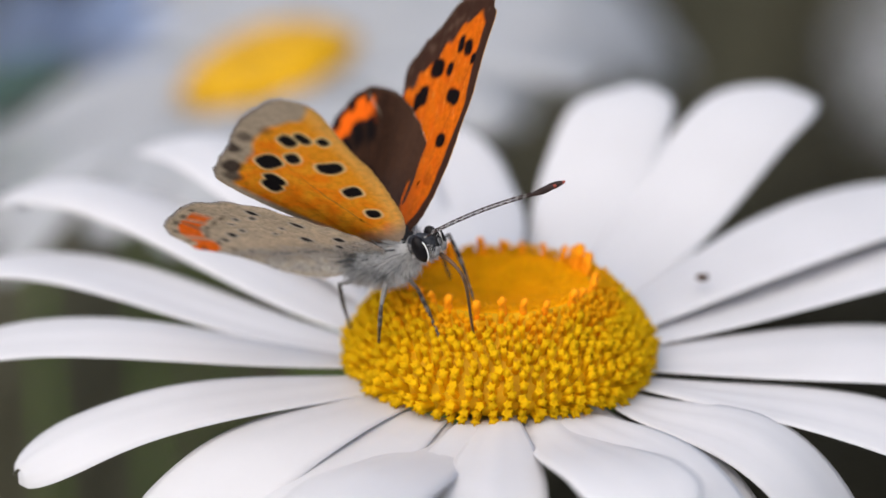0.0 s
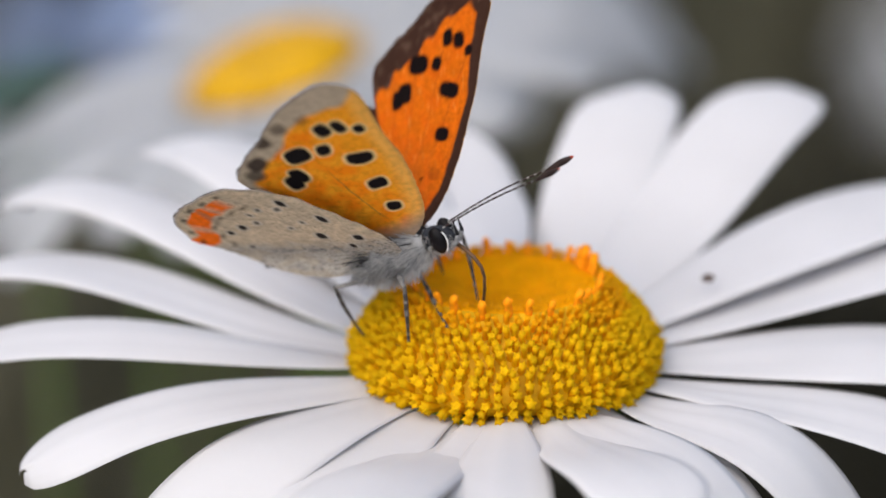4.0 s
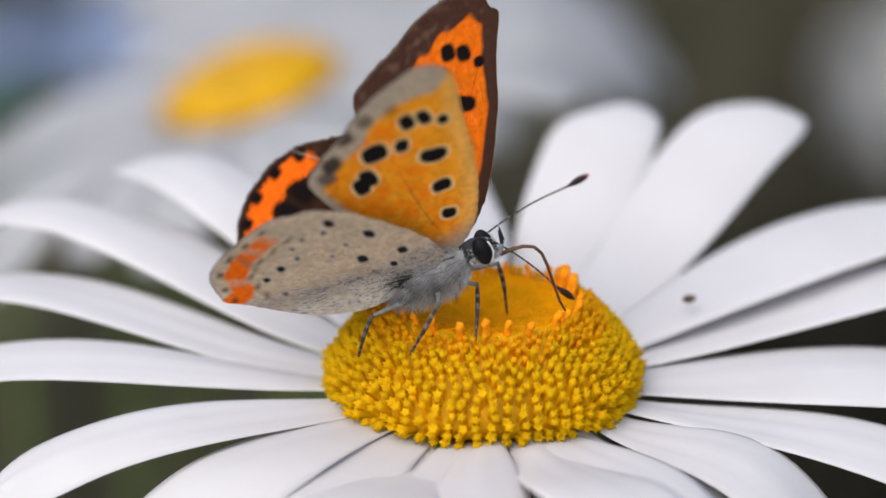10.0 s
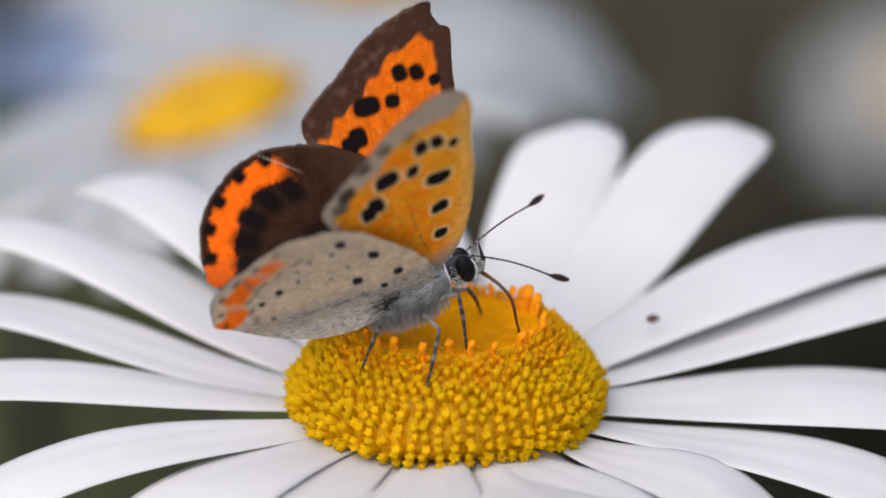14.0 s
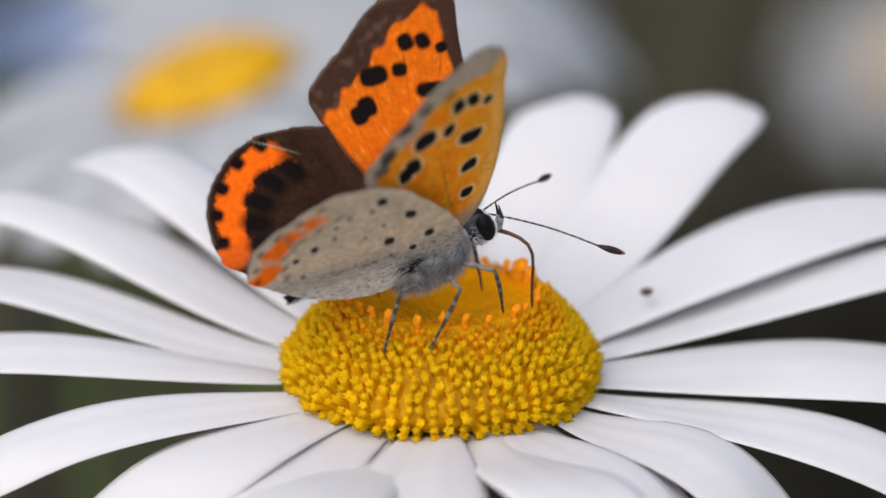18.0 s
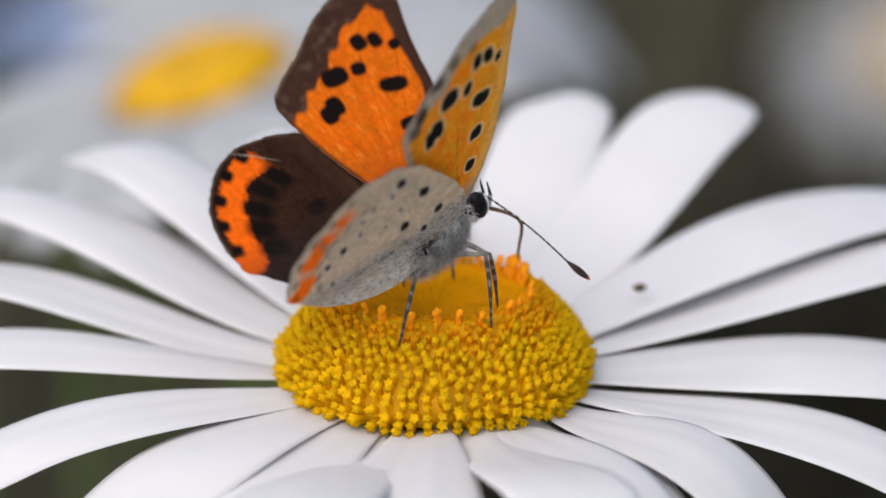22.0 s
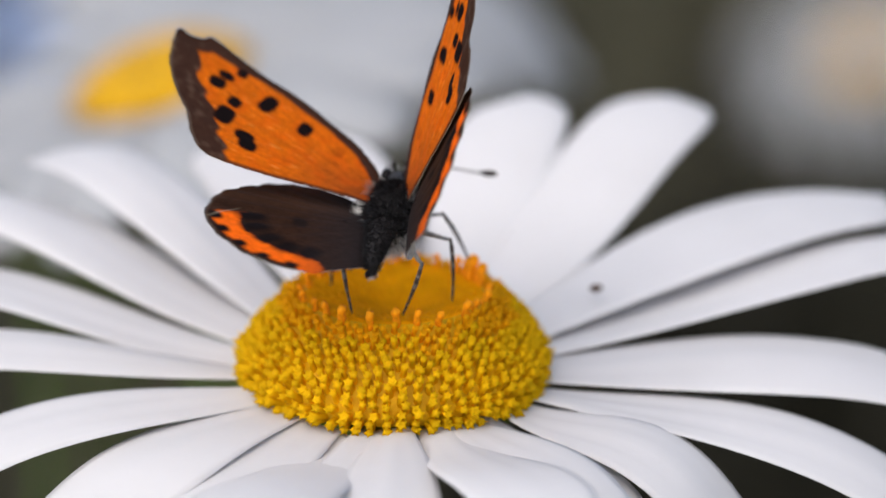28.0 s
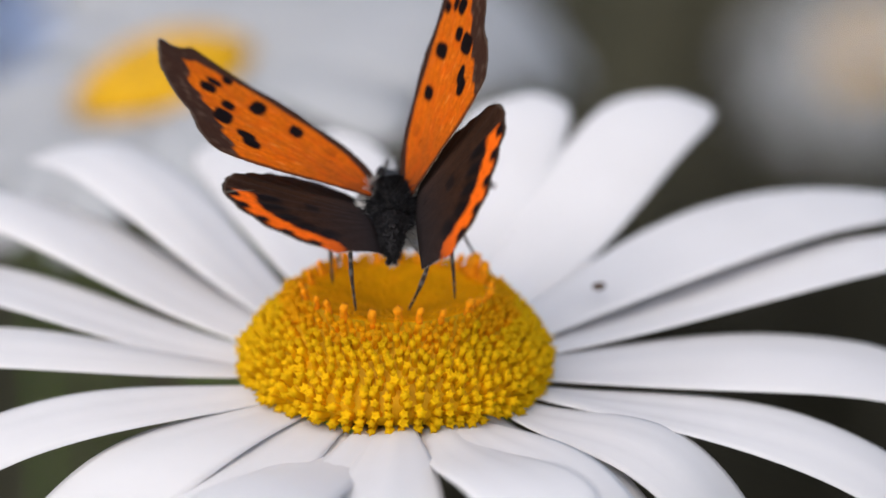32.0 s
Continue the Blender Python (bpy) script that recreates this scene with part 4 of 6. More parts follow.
for m, young in rest:
    k = len(verts)
    which += [1 if young else 0] * len(FLORET_MESH[0].polygons)
    verts += [m @ v.co for v in FLORET_MESH[0].vertices]
    faces += [tuple(i + k for i in p.vertices) for p in FLORET_MESH[0].polygons]
mass = tagged(mesh_object("floret_mass", verts, faces, FLORET, daisy, "dense yellow disc florets"), kind="stuff")
mass.data.materials.append(FLORET_INNER)
mass.data.polygons.foreach_set("material_index", which)
verts, faces = [], []
for i in range(900):
    r = 6.0 * math.sqrt((i + 0.5) / 900)
    m = on_dome(r / arc, i * 2.39996 + rnd.uniform(-0.12, 0.12), rnd.uniform(0.85, 1.15), -0.02)
    k = len(verts)
    verts += [m @ v.co for v in BUD_MESH.vertices]
    faces += [tuple(j + k for j in p.vertices) for p in BUD_MESH.polygons]
tagged(mesh_object("bud_mass", verts, faces, BUD, daisy, "tightly packed closed orange-yellow buds"), kind="stuff")
for j in range(24):
    a = 2 * math.pi * j / 24 + rnd.uniform(-0.08, 0.08)
    shared("pollen_column", STIGMA_MESH[j % 3], daisy, on_dome((6.35 + rnd.uniform(-0.25, 0.25)) / arc, a, rnd.uniform(0.8, 1.25), 0.0, 1.2))
for a, size in ((0.38, 1.3), (0.50, 1.55), (0.66, 1.2)):
    shared("pollen_column", STIGMA_MESH[0], daisy, on_dome((6.5 + 0.4 * math.sin(9 * a)) / arc, a, size, 0.0, 1.6))


def motions():
    walk(butterfly, [
        (0, pose(-0.00811, -0.00345, 0.00928, 14.1, -18.7, -41.5)),
        (0.5, pose(-0.00819, -0.00343, 0.00933, 12.9, -17.9, -40.3)),
        (1, pose(-0.00820, -0.00346, 0.00932, 13.1, -17.8, -38.0)),
        (1.5, pose(-0.00804, -0.00349, 0.00925, 12.4, -17.9, -36.0)),
        (2, pose(-0.00795, -0.00357, 0.00913, 12.5, -18.3, -35.9)),
        (2.5, pose(-0.00801, -0.00354, 0.00909, 11.0, -18.6, -34.8)),
        (3, pose(-0.00808, -0.00357, 0.00916, 10.7, -18.6, -34.6)),
        (3.5, pose(-0.00821, -0.00361, 0.00933, 10.0, -20.0, -30.5)),
        (5.5, pose(-0.00720, -0.00373, 0.00955, 6.1, -24.1, -19.6)),
        (6, pose(-0.00719, -0.00381, 0.00969, 5.2, -25.8, -17.1)),
        (6.5, pose(-0.00700, -0.00384, 0.00981, 3.8, -25.7, -12.9)),
        (7, pose(-0.00711, -0.00388, 0.00983, 3.0, -25.1, -11.2)),
        (7.5, pose(-0.00646, -0.00397, 0.00963, 2.6, -22.2, -9.4)),
        (8, pose(-0.00642, -0.00403, 0.00962, 2.8, -23.0, -10.2)),
        (8.5, pose(-0.00632, -0.00407, 0.00971, 2.1, -24.4, -9.5)),
        (9, pose(-0.00592, -0.00407, 0.00993, 1.2, -23.4, -5.1)),
        (9.5, pose(-0.00466, -0.00416, 0.00947, 1.4, -20.4, -3.7)),
        (10, pose(-0.00430, -0.00423, 0.00963, 2.3, -22.1, -5.4)),
        (10.5, pose(-0.00416, -0.00428, 0.00959, 2.4, -22.0, -4.8)),
        (11, pose(-0.00406, -0.00430, 0.00960, 3.8, -19.9, -7.9)),
        (11.5, pose(-0.00436, -0.00431, 0.00945, 4.5, -21.6, -5.2)),
        (12, pose(-0.00430, -0.00433, 0.00953, 5.5, -22.5, -6.8)),
        (12.5, pose(-0.00449, -0.00430, 0.00954, 2.7, -25.2, -1.0)),
        (13, pose(-0.00423, -0.00425, 0.00974, 1.0, -22.6, 3.4)),
        (13.5, pose(-0.00316, -0.00431, 0.00950, 2.7, -20.6, 7.1)),
        (14, pose(-0.00320, -0.00436, 0.00960, 2.7, -20.5, 7.8)),
        (14.5, pose(-0.00327, -0.00433, 0.00958, 1.0, -20.6, 7.8)),
        (16.5, pose(-0.00104, -0.00424, 0.00994, -1.4, -17.0, 14.1)),
        (17, pose(-0.00088, -0.00426, 0.01003, -0.7, -18.8, 13.2)),
        (17.5, pose(-0.00106, -0.00434, 0.01003, -0.9, -19.9, 14.0)),
        (18, pose(-0.00144, -0.00431, 0.01027, -1.3, -20.6, 18.1)),
        (18.5, pose(-0.00143, -0.00432, 0.01034, -2.4, -20.6, 22.3)),
        (19, pose(-0.00121, -0.00429, 0.01026, -3.2, -18.6, 21.3)),
        (19.5, pose(-0.00136, -0.00426, 0.01033, -4.1, -22.1, 26.5)),
        (20, pose(-0.00110, -0.00417, 0.01062, -5.4, -19.2, 32.8)),
        (20.5, pose(-0.00108, -0.00409, 0.01064, -4.8, -18.1, 34.4)),
        (21, pose(-0.00128, -0.00402, 0.01072, -4.8, -19.5, 37.0)),
        (21.5, pose(-0.00113, -0.00390, 0.01074, -4.3, -20.3, 37.6)),
        (22, pose(-0.00091, -0.00385, 0.01091, -4.1, -19.8, 39.2)),
        (22.5, pose(-0.00058, -0.00373, 0.01102, -5.2, -19.7, 41.5)),
        (23, pose(-0.00052, -0.00355, 0.01108, -7.1, -17.6, 48.9)),
        (23.5, pose(-0.00003, -0.00346, 0.01121, -6.4, -17.8, 48.4)),
        (24, pose(0.00002, -0.00337, 0.01137, -5.3, -18.4, 49.8)),
        (24.5, pose(0.00012, -0.00320, 0.01139, -5.2, -17.6, 55.4)),
        (25, pose(-0.00009, -0.00300, 0.01170, -5.3, -16.2, 58.8)),
        (25.5, pose(0.00038, -0.00295, 0.01176, -5.7, -16.3, 61.0)),
        (27.5, pose(0.00005, -0.00261, 0.01201, -4.2, -14.6, 79.8)),
        (28, pose(-0.00028, -0.00250, 0.01211, -4.2, -12.7, 83.0)),
        (28.5, pose(-0.00008, -0.00240, 0.01204, -3.1, -13.4, 82.3)),
        (29, pose(-0.00031, -0.00229, 0.01217, -2.3, -12.7, 81.7)),
        (29.5, pose(0.00002, -0.00214, 0.01199, -2.1, -12.9, 83.5)),
        (30, pose(-0.00017, -0.00199, 0.01205, -1.9, -11.2, 82.0)),
        (30.5, pose(-0.00028, -0.00191, 0.01217, -2.3, -13.0, 86.1)),
        (31, pose(-0.00027, -0.00179, 0.01214, -2.5, -11.3, 90.6)),
        (31.5, pose(-0.00033, -0.00162, 0.01199, -1.1, -10.0, 91.9)),
        (32, pose(-0.00029, -0.00145, 0.01196, 0.2, -9.4, 90.2)),
    ])
    walk(fore_right, [
        (0, pose(0.00100, -0.00120, 0.00100, -55.9, -7.0, 8.3)),
        (0.5, pose(0.00100, -0.00120, 0.00100, -55.2, -7.1, 7.8)),
        (1, pose(0.00100, -0.00120, 0.00100, -54.5, -7.9, 7.5)),
        (1.5, pose(0.00100, -0.00120, 0.00100, -55.9, -7.8, 7.7)),
        (2, pose(0.00100, -0.00120, 0.00100, -56.4, -6.9, 7.8)),
        (2.5, pose(0.00100, -0.00120, 0.00100, -54.8, -7.5, 7.3)),
        (3, pose(0.00100, -0.00120, 0.00100, -54.8, -7.8, 6.9)),
        (3.5, pose(0.00100, -0.00120, 0.00100, -55.0, -8.3, 6.8)),
        (5.5, pose(0.00100, -0.00120, 0.00100, -55.8, -7.0, 6.8)),
        (6, pose(0.00100, -0.00120, 0.00100, -57.1, -6.5, 7.0)),
        (6.5, pose(0.00100, -0.00120, 0.00100, -56.8, -6.9, 6.7)),
        (7, pose(0.00100, -0.00120, 0.00100, -57.0, -8.3, 5.9)),
        (7.5, pose(0.00100, -0.00120, 0.00100, -57.6, -7.6, 6.3)),
        (8, pose(0.00100, -0.00120, 0.00100, -58.1, -6.5, 7.4)),
        (8.5, pose(0.00100, -0.00120, 0.00100, -57.8, -5.7, 8.3)),
        (9, pose(0.00100, -0.00120, 0.00100, -56.5, -6.9, 8.3)),
        (9.5, pose(0.00100, -0.00120, 0.00100, -56.9, -7.2, 7.8)),
        (10, pose(0.00100, -0.00120, 0.00100, -58.0, -6.7, 8.2)),
        (10.5, pose(0.00100, -0.00120, 0.00100, -58.1, -6.2, 8.4)),
        (11, pose(0.00100, -0.00120, 0.00100, -56.2, -7.9, 7.3)),
        (11.5, pose(0.00100, -0.00120, 0.00100, -54.7, -9.0, 6.5)),
        (12, pose(0.00100, -0.00120, 0.00100, -53.9, -8.2, 6.9)),
        (12.5, pose(0.00100, -0.00120, 0.00100, -55.5, -7.9, 7.0)),
        (13, pose(0.00100, -0.00120, 0.00100, -55.3, -8.7, 6.6)),
        (13.5, pose(0.00100, -0.00120, 0.00100, -54.9, -8.8, 6.6)),
        (14, pose(0.00100, -0.00120, 0.00100, -56.3, -7.8, 8.4)),
        (14.5, pose(0.00100, -0.00120, 0.00100, -57.0, -8.1, 7.9)),
        (16.5, pose(0.00100, -0.00120, 0.00100, -55.6, -7.8, 7.5)),
        (17, pose(0.00100, -0.00120, 0.00100, -56.0, -7.1, 8.6)),
        (17.5, pose(0.00100, -0.00120, 0.00100, -55.5, -6.4, 8.1)),
        (18, pose(0.00100, -0.00120, 0.00100, -53.8, -8.4, 6.2)),
        (18.5, pose(0.00100, -0.00120, 0.00100, -53.7, -8.8, 5.6)),
        (19, pose(0.00100, -0.00120, 0.00100, -55.7, -6.7, 6.9)),
        (19.5, pose(0.00100, -0.00120, 0.00100, -56.8, -6.8, 6.7)),
        (20, pose(0.00100, -0.00120, 0.00100, -57.6, -5.6, 6.9)),
        (20.5, pose(0.00100, -0.00120, 0.00100, -58.5, -7.5, 5.4)),
        (21, pose(0.00100, -0.00120, 0.00100, -60.5, -8.2, 5.6)),
        (21.5, pose(0.00100, -0.00120, 0.00100, -61.3, -7.9, 5.6)),
        (22, pose(0.00100, -0.00120, 0.00100, -61.7, -6.5, 6.2)),
        (22.5, pose(0.00100, -0.00120, 0.00100, -62.0, -6.7, 5.5)),
        (23, pose(0.00100, -0.00120, 0.00100, -62.7, -7.9, 4.7)),
        (23.5, pose(0.00100, -0.00120, 0.00100, -62.6, -7.4, 6.3)),
        (24, pose(0.00100, -0.00120, 0.00100, -62.0, -8.1, 7.7)),
        (24.5, pose(0.00100, -0.00120, 0.00100, -62.4, -9.1, 7.9)),
        (25, pose(0.00100, -0.00120, 0.00100, -63.1, -11.0, 7.0)),
        (25.5, pose(0.00100, -0.00120, 0.00100, -63.1, -11.1, 6.2)),
        (27.5, pose(0.00100, -0.00120, 0.00100, -66.7, -6.3, 10.7)),
        (28, pose(0.00100, -0.00120, 0.00100, -65.8, -6.1, 11.1)),
        (28.5, pose(0.00100, -0.00120, 0.00100, -66.9, -5.6, 12.0)),
        (29, pose(0.00100, -0.00120, 0.00100, -65.4, -5.8, 13.1)),
        (29.5, pose(0.00100, -0.00120, 0.00100, -66.0, -5.8, 13.0)),
        (30, pose(0.00100, -0.00120, 0.00100, -65.9, -5.5, 13.0)),
        (30.5, pose(0.00100, -0.00120, 0.00100, -66.4, -5.8, 12.7)),
        (31, pose(0.00100, -0.00120, 0.00100, -67.3, -6.4, 12.5)),
        (31.5, pose(0.00100, -0.00120, 0.00100, -69.4, -5.9, 13.4)),
        (32, pose(0.00100, -0.00120, 0.00100, -68.6, -6.3, 14.1)),
    ])
    walk(fore_left, [
        (0, pose(0.00100, 0.00120, 0.00100, 43.3, -9.6, -13.7)),
        (0.5, pose(0.00100, 0.00120, 0.00100, 44.7, -9.7, -14.4)),
        (1, pose(0.00100, 0.00120, 0.00100, 44.7, -9.3, -14.5)),
        (1.5, pose(0.00100, 0.00120, 0.00100, 45.6, -7.7, -14.6)),
        (2, pose(0.00100, 0.00120, 0.00100, 44.8, -7.5, -14.3)),
        (2.5, pose(0.00100, 0.00120, 0.00100, 46.6, -8.0, -14.6)),
        (3, pose(0.00100, 0.00120, 0.00100, 48.5, -7.9, -14.2)),
        (3.5, pose(0.00100, 0.00120, 0.00100, 48.1, -7.2, -13.5)),
        (5.5, pose(0.00100, 0.00120, 0.00100, 46.7, -5.6, -13.4)),
        (6, pose(0.00100, 0.00120, 0.00100, 46.0, -5.2, -12.8)),
        (6.5, pose(0.00100, 0.00120, 0.00100, 46.5, -5.5, -12.1)),
        (7, pose(0.00100, 0.00120, 0.00100, 48.5, -6.0, -11.2)),
        (7.5, pose(0.00100, 0.00120, 0.00100, 49.0, -5.6, -10.4)),
        (8, pose(0.00100, 0.00120, 0.00100, 49.2, -4.7, -10.2)),
        (8.5, pose(0.00100, 0.00120, 0.00100, 50.1, -5.2, -9.3)),
        (9, pose(0.00100, 0.00120, 0.00100, 50.9, -5.1, -9.0)),
        (9.5, pose(0.00100, 0.00120, 0.00100, 51.2, -4.4, -9.1)),
        (10, pose(0.00100, 0.00120, 0.00100, 51.4, -3.8, -9.8)),
        (10.5, pose(0.00100, 0.00120, 0.00100, 50.2, -4.6, -9.9)),
        (11, pose(0.00100, 0.00120, 0.00100, 48.8, -5.5, -10.6)),
        (11.5, pose(0.00100, 0.00120, 0.00100, 48.5, -4.4, -10.1)),
        (12, pose(0.00100, 0.00120, 0.00100, 47.8, -3.3, -10.3)),
        (12.5, pose(0.00100, 0.00120, 0.00100, 48.1, -4.6, -8.6)),
        (13, pose(0.00100, 0.00120, 0.00100, 47.7, -6.1, -7.6)),
        (13.5, pose(0.00100, 0.00120, 0.00100, 49.8, -5.2, -7.4)),
        (14, pose(0.00100, 0.00120, 0.00100, 51.1, -4.7, -7.6)),
        (14.5, pose(0.00100, 0.00120, 0.00100, 51.3, -4.0, -7.1)),
        (16.5, pose(0.00100, 0.00120, 0.00100, 49.1, -2.5, -7.1)),
        (17, pose(0.00100, 0.00120, 0.00100, 50.3, -1.5, -7.6)),
        (17.5, pose(0.00100, 0.00120, 0.00100, 50.1, -1.4, -8.0)),
        (18, pose(0.00100, 0.00120, 0.00100, 50.1, -2.5, -7.9)),
        (18.5, pose(0.00100, 0.00120, 0.00100, 49.7, -2.2, -8.2)),
        (19, pose(0.00100, 0.00120, 0.00100, 49.6, -2.1, -8.2)),
        (19.5, pose(0.00100, 0.00120, 0.00100, 48.4, -1.3, -7.9)),
        (20, pose(0.00100, 0.00120, 0.00100, 47.5, -1.3, -7.4)),
        (20.5, pose(0.00100, 0.00120, 0.00100, 48.0, -1.6, -7.7)),
        (21, pose(0.00100, 0.00120, 0.00100, 47.1, -1.4, -7.3)),
        (21.5, pose(0.00100, 0.00120, 0.00100, 46.6, 0.7, -8.1)),
        (22, pose(0.00100, 0.00120, 0.00100, 44.6, -1.0, -7.3)),
        (22.5, pose(0.00100, 0.00120, 0.00100, 44.6, -1.6, -7.8)),
        (23, pose(0.00100, 0.00120, 0.00100, 42.0, -1.7, -8.3)),
        (23.5, pose(0.00100, 0.00120, 0.00100, 41.8, -1.2, -8.6)),
        (24, pose(0.00100, 0.00120, 0.00100, 39.2, -2.5, -7.2)),
        (24.5, pose(0.00100, 0.00120, 0.00100, 39.8, -2.4, -5.9)),
        (25, pose(0.00100, 0.00120, 0.00100, 38.7, -3.7, -4.5)),
        (25.5, pose(0.00100, 0.00120, 0.00100, 37.5, -3.2, -4.1)),
        (27.5, pose(0.00100, 0.00120, 0.00100, 31.9, -5.0, -5.4)),
        (28, pose(0.00100, 0.00120, 0.00100, 29.7, -5.6, -5.6)),
        (28.5, pose(0.00100, 0.00120, 0.00100, 29.6, -5.3, -3.8)),
        (29, pose(0.00100, 0.00120, 0.00100, 28.2, -5.3, -2.5)),
        (29.5, pose(0.00100, 0.00120, 0.00100, 27.8, -5.4, -1.7)),
        (30, pose(0.00100, 0.00120, 0.00100, 27.8, -6.2, -0.9)),
        (30.5, pose(0.00100, 0.00120, 0.00100, 27.5, -6.2, -1.8)),
        (31, pose(0.00100, 0.00120, 0.00100, 27.0, -5.8, -1.8)),
        (31.5, pose(0.00100, 0.00120, 0.00100, 27.4, -3.6, -1.5)),
        (32, pose(0.00100, 0.00120, 0.00100, 26.6, -3.5, -0.7)),
    ])
    walk(hind_right, [
        (0, pose(-0.00100, -0.00110, 0.00090, -44.5, 7.0, 6.8)),
        (0.5, pose(-0.00100, -0.00110, 0.00090, -46.1, 10.1, 6.3)),
        (1, pose(-0.00100, -0.00110, 0.00090, -46.1, 12.7, 7.1)),
        (1.5, pose(-0.00100, -0.00110, 0.00090, -45.8, 9.9, 4.8)),
        (2, pose(-0.00100, -0.00110, 0.00090, -44.7, 6.9, 4.4)),
        (2.5, pose(-0.00100, -0.00110, 0.00090, -46.9, 11.5, 5.8)),
        (3, pose(-0.00100, -0.00110, 0.00090, -47.6, 13.8, 5.6)),
        (3.5, pose(-0.00100, -0.00110, 0.00090, -46.6, 13.5, 2.8)),
        (5.5, pose(-0.00100, -0.00110, 0.00090, -46.9, 9.0, 2.4)),
        (6, pose(-0.00100, -0.00110, 0.00090, -45.5, 5.2, 0.6)),
        (6.5, pose(-0.00100, -0.00110, 0.00090, -46.6, 5.5, 0.4)),
        (7, pose(-0.00100, -0.00110, 0.00090, -48.1, 9.2, -0.2)),
        (7.5, pose(-0.00100, -0.00110, 0.00090, -48.6, 9.0, 1.1)),
        (8, pose(-0.00100, -0.00110, 0.00090, -47.4, 5.0, 1.3)),
        (8.5, pose(-0.00100, -0.00110, 0.00090, -47.0, 3.6, 0.7)),
        (9, pose(-0.00100, -0.00110, 0.00090, -47.3, 10.9, 2.0)),
        (9.5, pose(-0.00100, -0.00110, 0.00090, -48.4, 8.9, 1.8)),
        (10, pose(-0.00100, -0.00110, 0.00090, -47.6, 3.8, 1.2)),
        (10.5, pose(-0.00100, -0.00110, 0.00090, -47.8, 3.3, -0.0)),
        (11, pose(-0.00100, -0.00110, 0.00090, -47.9, 10.6, 2.3)),
        (11.5, pose(-0.00100, -0.00110, 0.00090, -46.2, 7.3, 1.5)),
        (12, pose(-0.00100, -0.00110, 0.00090, -44.7, 3.3, 0.9)),
        (12.5, pose(-0.00100, -0.00110, 0.00090, -45.3, 2.1, -0.2)),
        (13, pose(-0.00100, -0.00110, 0.00090, -46.3, 9.5, 1.8)),
        (13.5, pose(-0.00100, -0.00110, 0.00090, -46.5, 7.3, 2.9)),
        (14, pose(-0.00100, -0.00110, 0.00090, -48.5, 5.5, 1.5)),
        (14.5, pose(-0.00100, -0.00110, 0.00090, -48.5, 4.5, -0.3)),
        (16.5, pose(-0.00100, -0.00110, 0.00090, -47.8, 8.3, 1.1)),
        (17, pose(-0.00100, -0.00110, 0.00090, -47.3, 5.3, -1.0)),
        (17.5, pose(-0.00100, -0.00110, 0.00090, -46.9, 4.2, -2.9)),
        (18, pose(-0.00100, -0.00110, 0.00090, -47.3, 9.5, -1.8)),
        (18.5, pose(-0.00100, -0.00110, 0.00090, -47.1, 8.7, 1.6)),
        (19, pose(-0.00100, -0.00110, 0.00090, -46.7, 6.7, -0.8)),
        (19.5, pose(-0.00100, -0.00110, 0.00090, -48.0, 1.9, -2.7)),
        (20, pose(-0.00100, -0.00110, 0.00090, -50.5, 4.2, -3.0)),
        (20.5, pose(-0.00100, -0.00110, 0.00090, -52.6, 9.3, -0.4)),
        (21, pose(-0.00100, -0.00110, 0.00090, -53.2, 7.4, -2.7)),
        (21.5, pose(-0.00100, -0.00110, 0.00090, -53.7, 1.7, -3.6)),
        (22, pose(-0.00100, -0.00110, 0.00090, -53.6, 0.2, -4.9)),
        (22.5, pose(-0.00100, -0.00110, 0.00090, -56.0, 4.3, -5.2)),
        (23, pose(-0.00100, -0.00110, 0.00090, -56.8, 10.5, -5.2)),
        (23.5, pose(-0.00100, -0.00110, 0.00090, -55.3, 3.0, -2.7)),
        (24, pose(-0.00100, -0.00110, 0.00090, -53.8, -0.3, -3.5)),
        (24.5, pose(-0.00100, -0.00110, 0.00090, -56.0, -1.7, -5.8)),
        (25, pose(-0.00100, -0.00110, 0.00090, -57.9, 5.2, -6.2)),
        (25.5, pose(-0.00100, -0.00110, 0.00090, -57.8, 5.4, -4.4)),
        (27.5, pose(-0.00100, -0.00110, 0.00090, -58.7, 8.9, 2.9)),
        (28, pose(-0.00100, -0.00110, 0.00090, -58.7, 11.8, 5.8)),
        (28.5, pose(-0.00100, -0.00110, 0.00090, -57.3, 8.5, 5.0)),
        (29, pose(-0.00100, -0.00110, 0.00090, -55.5, 7.3, 5.5)),
        (29.5, pose(-0.00100, -0.00110, 0.00090, -55.9, 5.6, 2.4)),
        (30, pose(-0.00100, -0.00110, 0.00090, -55.7, 5.1, 0.1)),
        (30.5, pose(-0.00100, -0.00110, 0.00090, -55.7, 7.3, 1.0)),
        (31, pose(-0.00100, -0.00110, 0.00090, -54.9, 11.0, 2.8)),
        (31.5, pose(-0.00100, -0.00110, 0.00090, -56.1, 5.0, 2.3)),
        (32, pose(-0.00100, -0.00110, 0.00090, -55.9, 0.1, 2.8)),
    ])
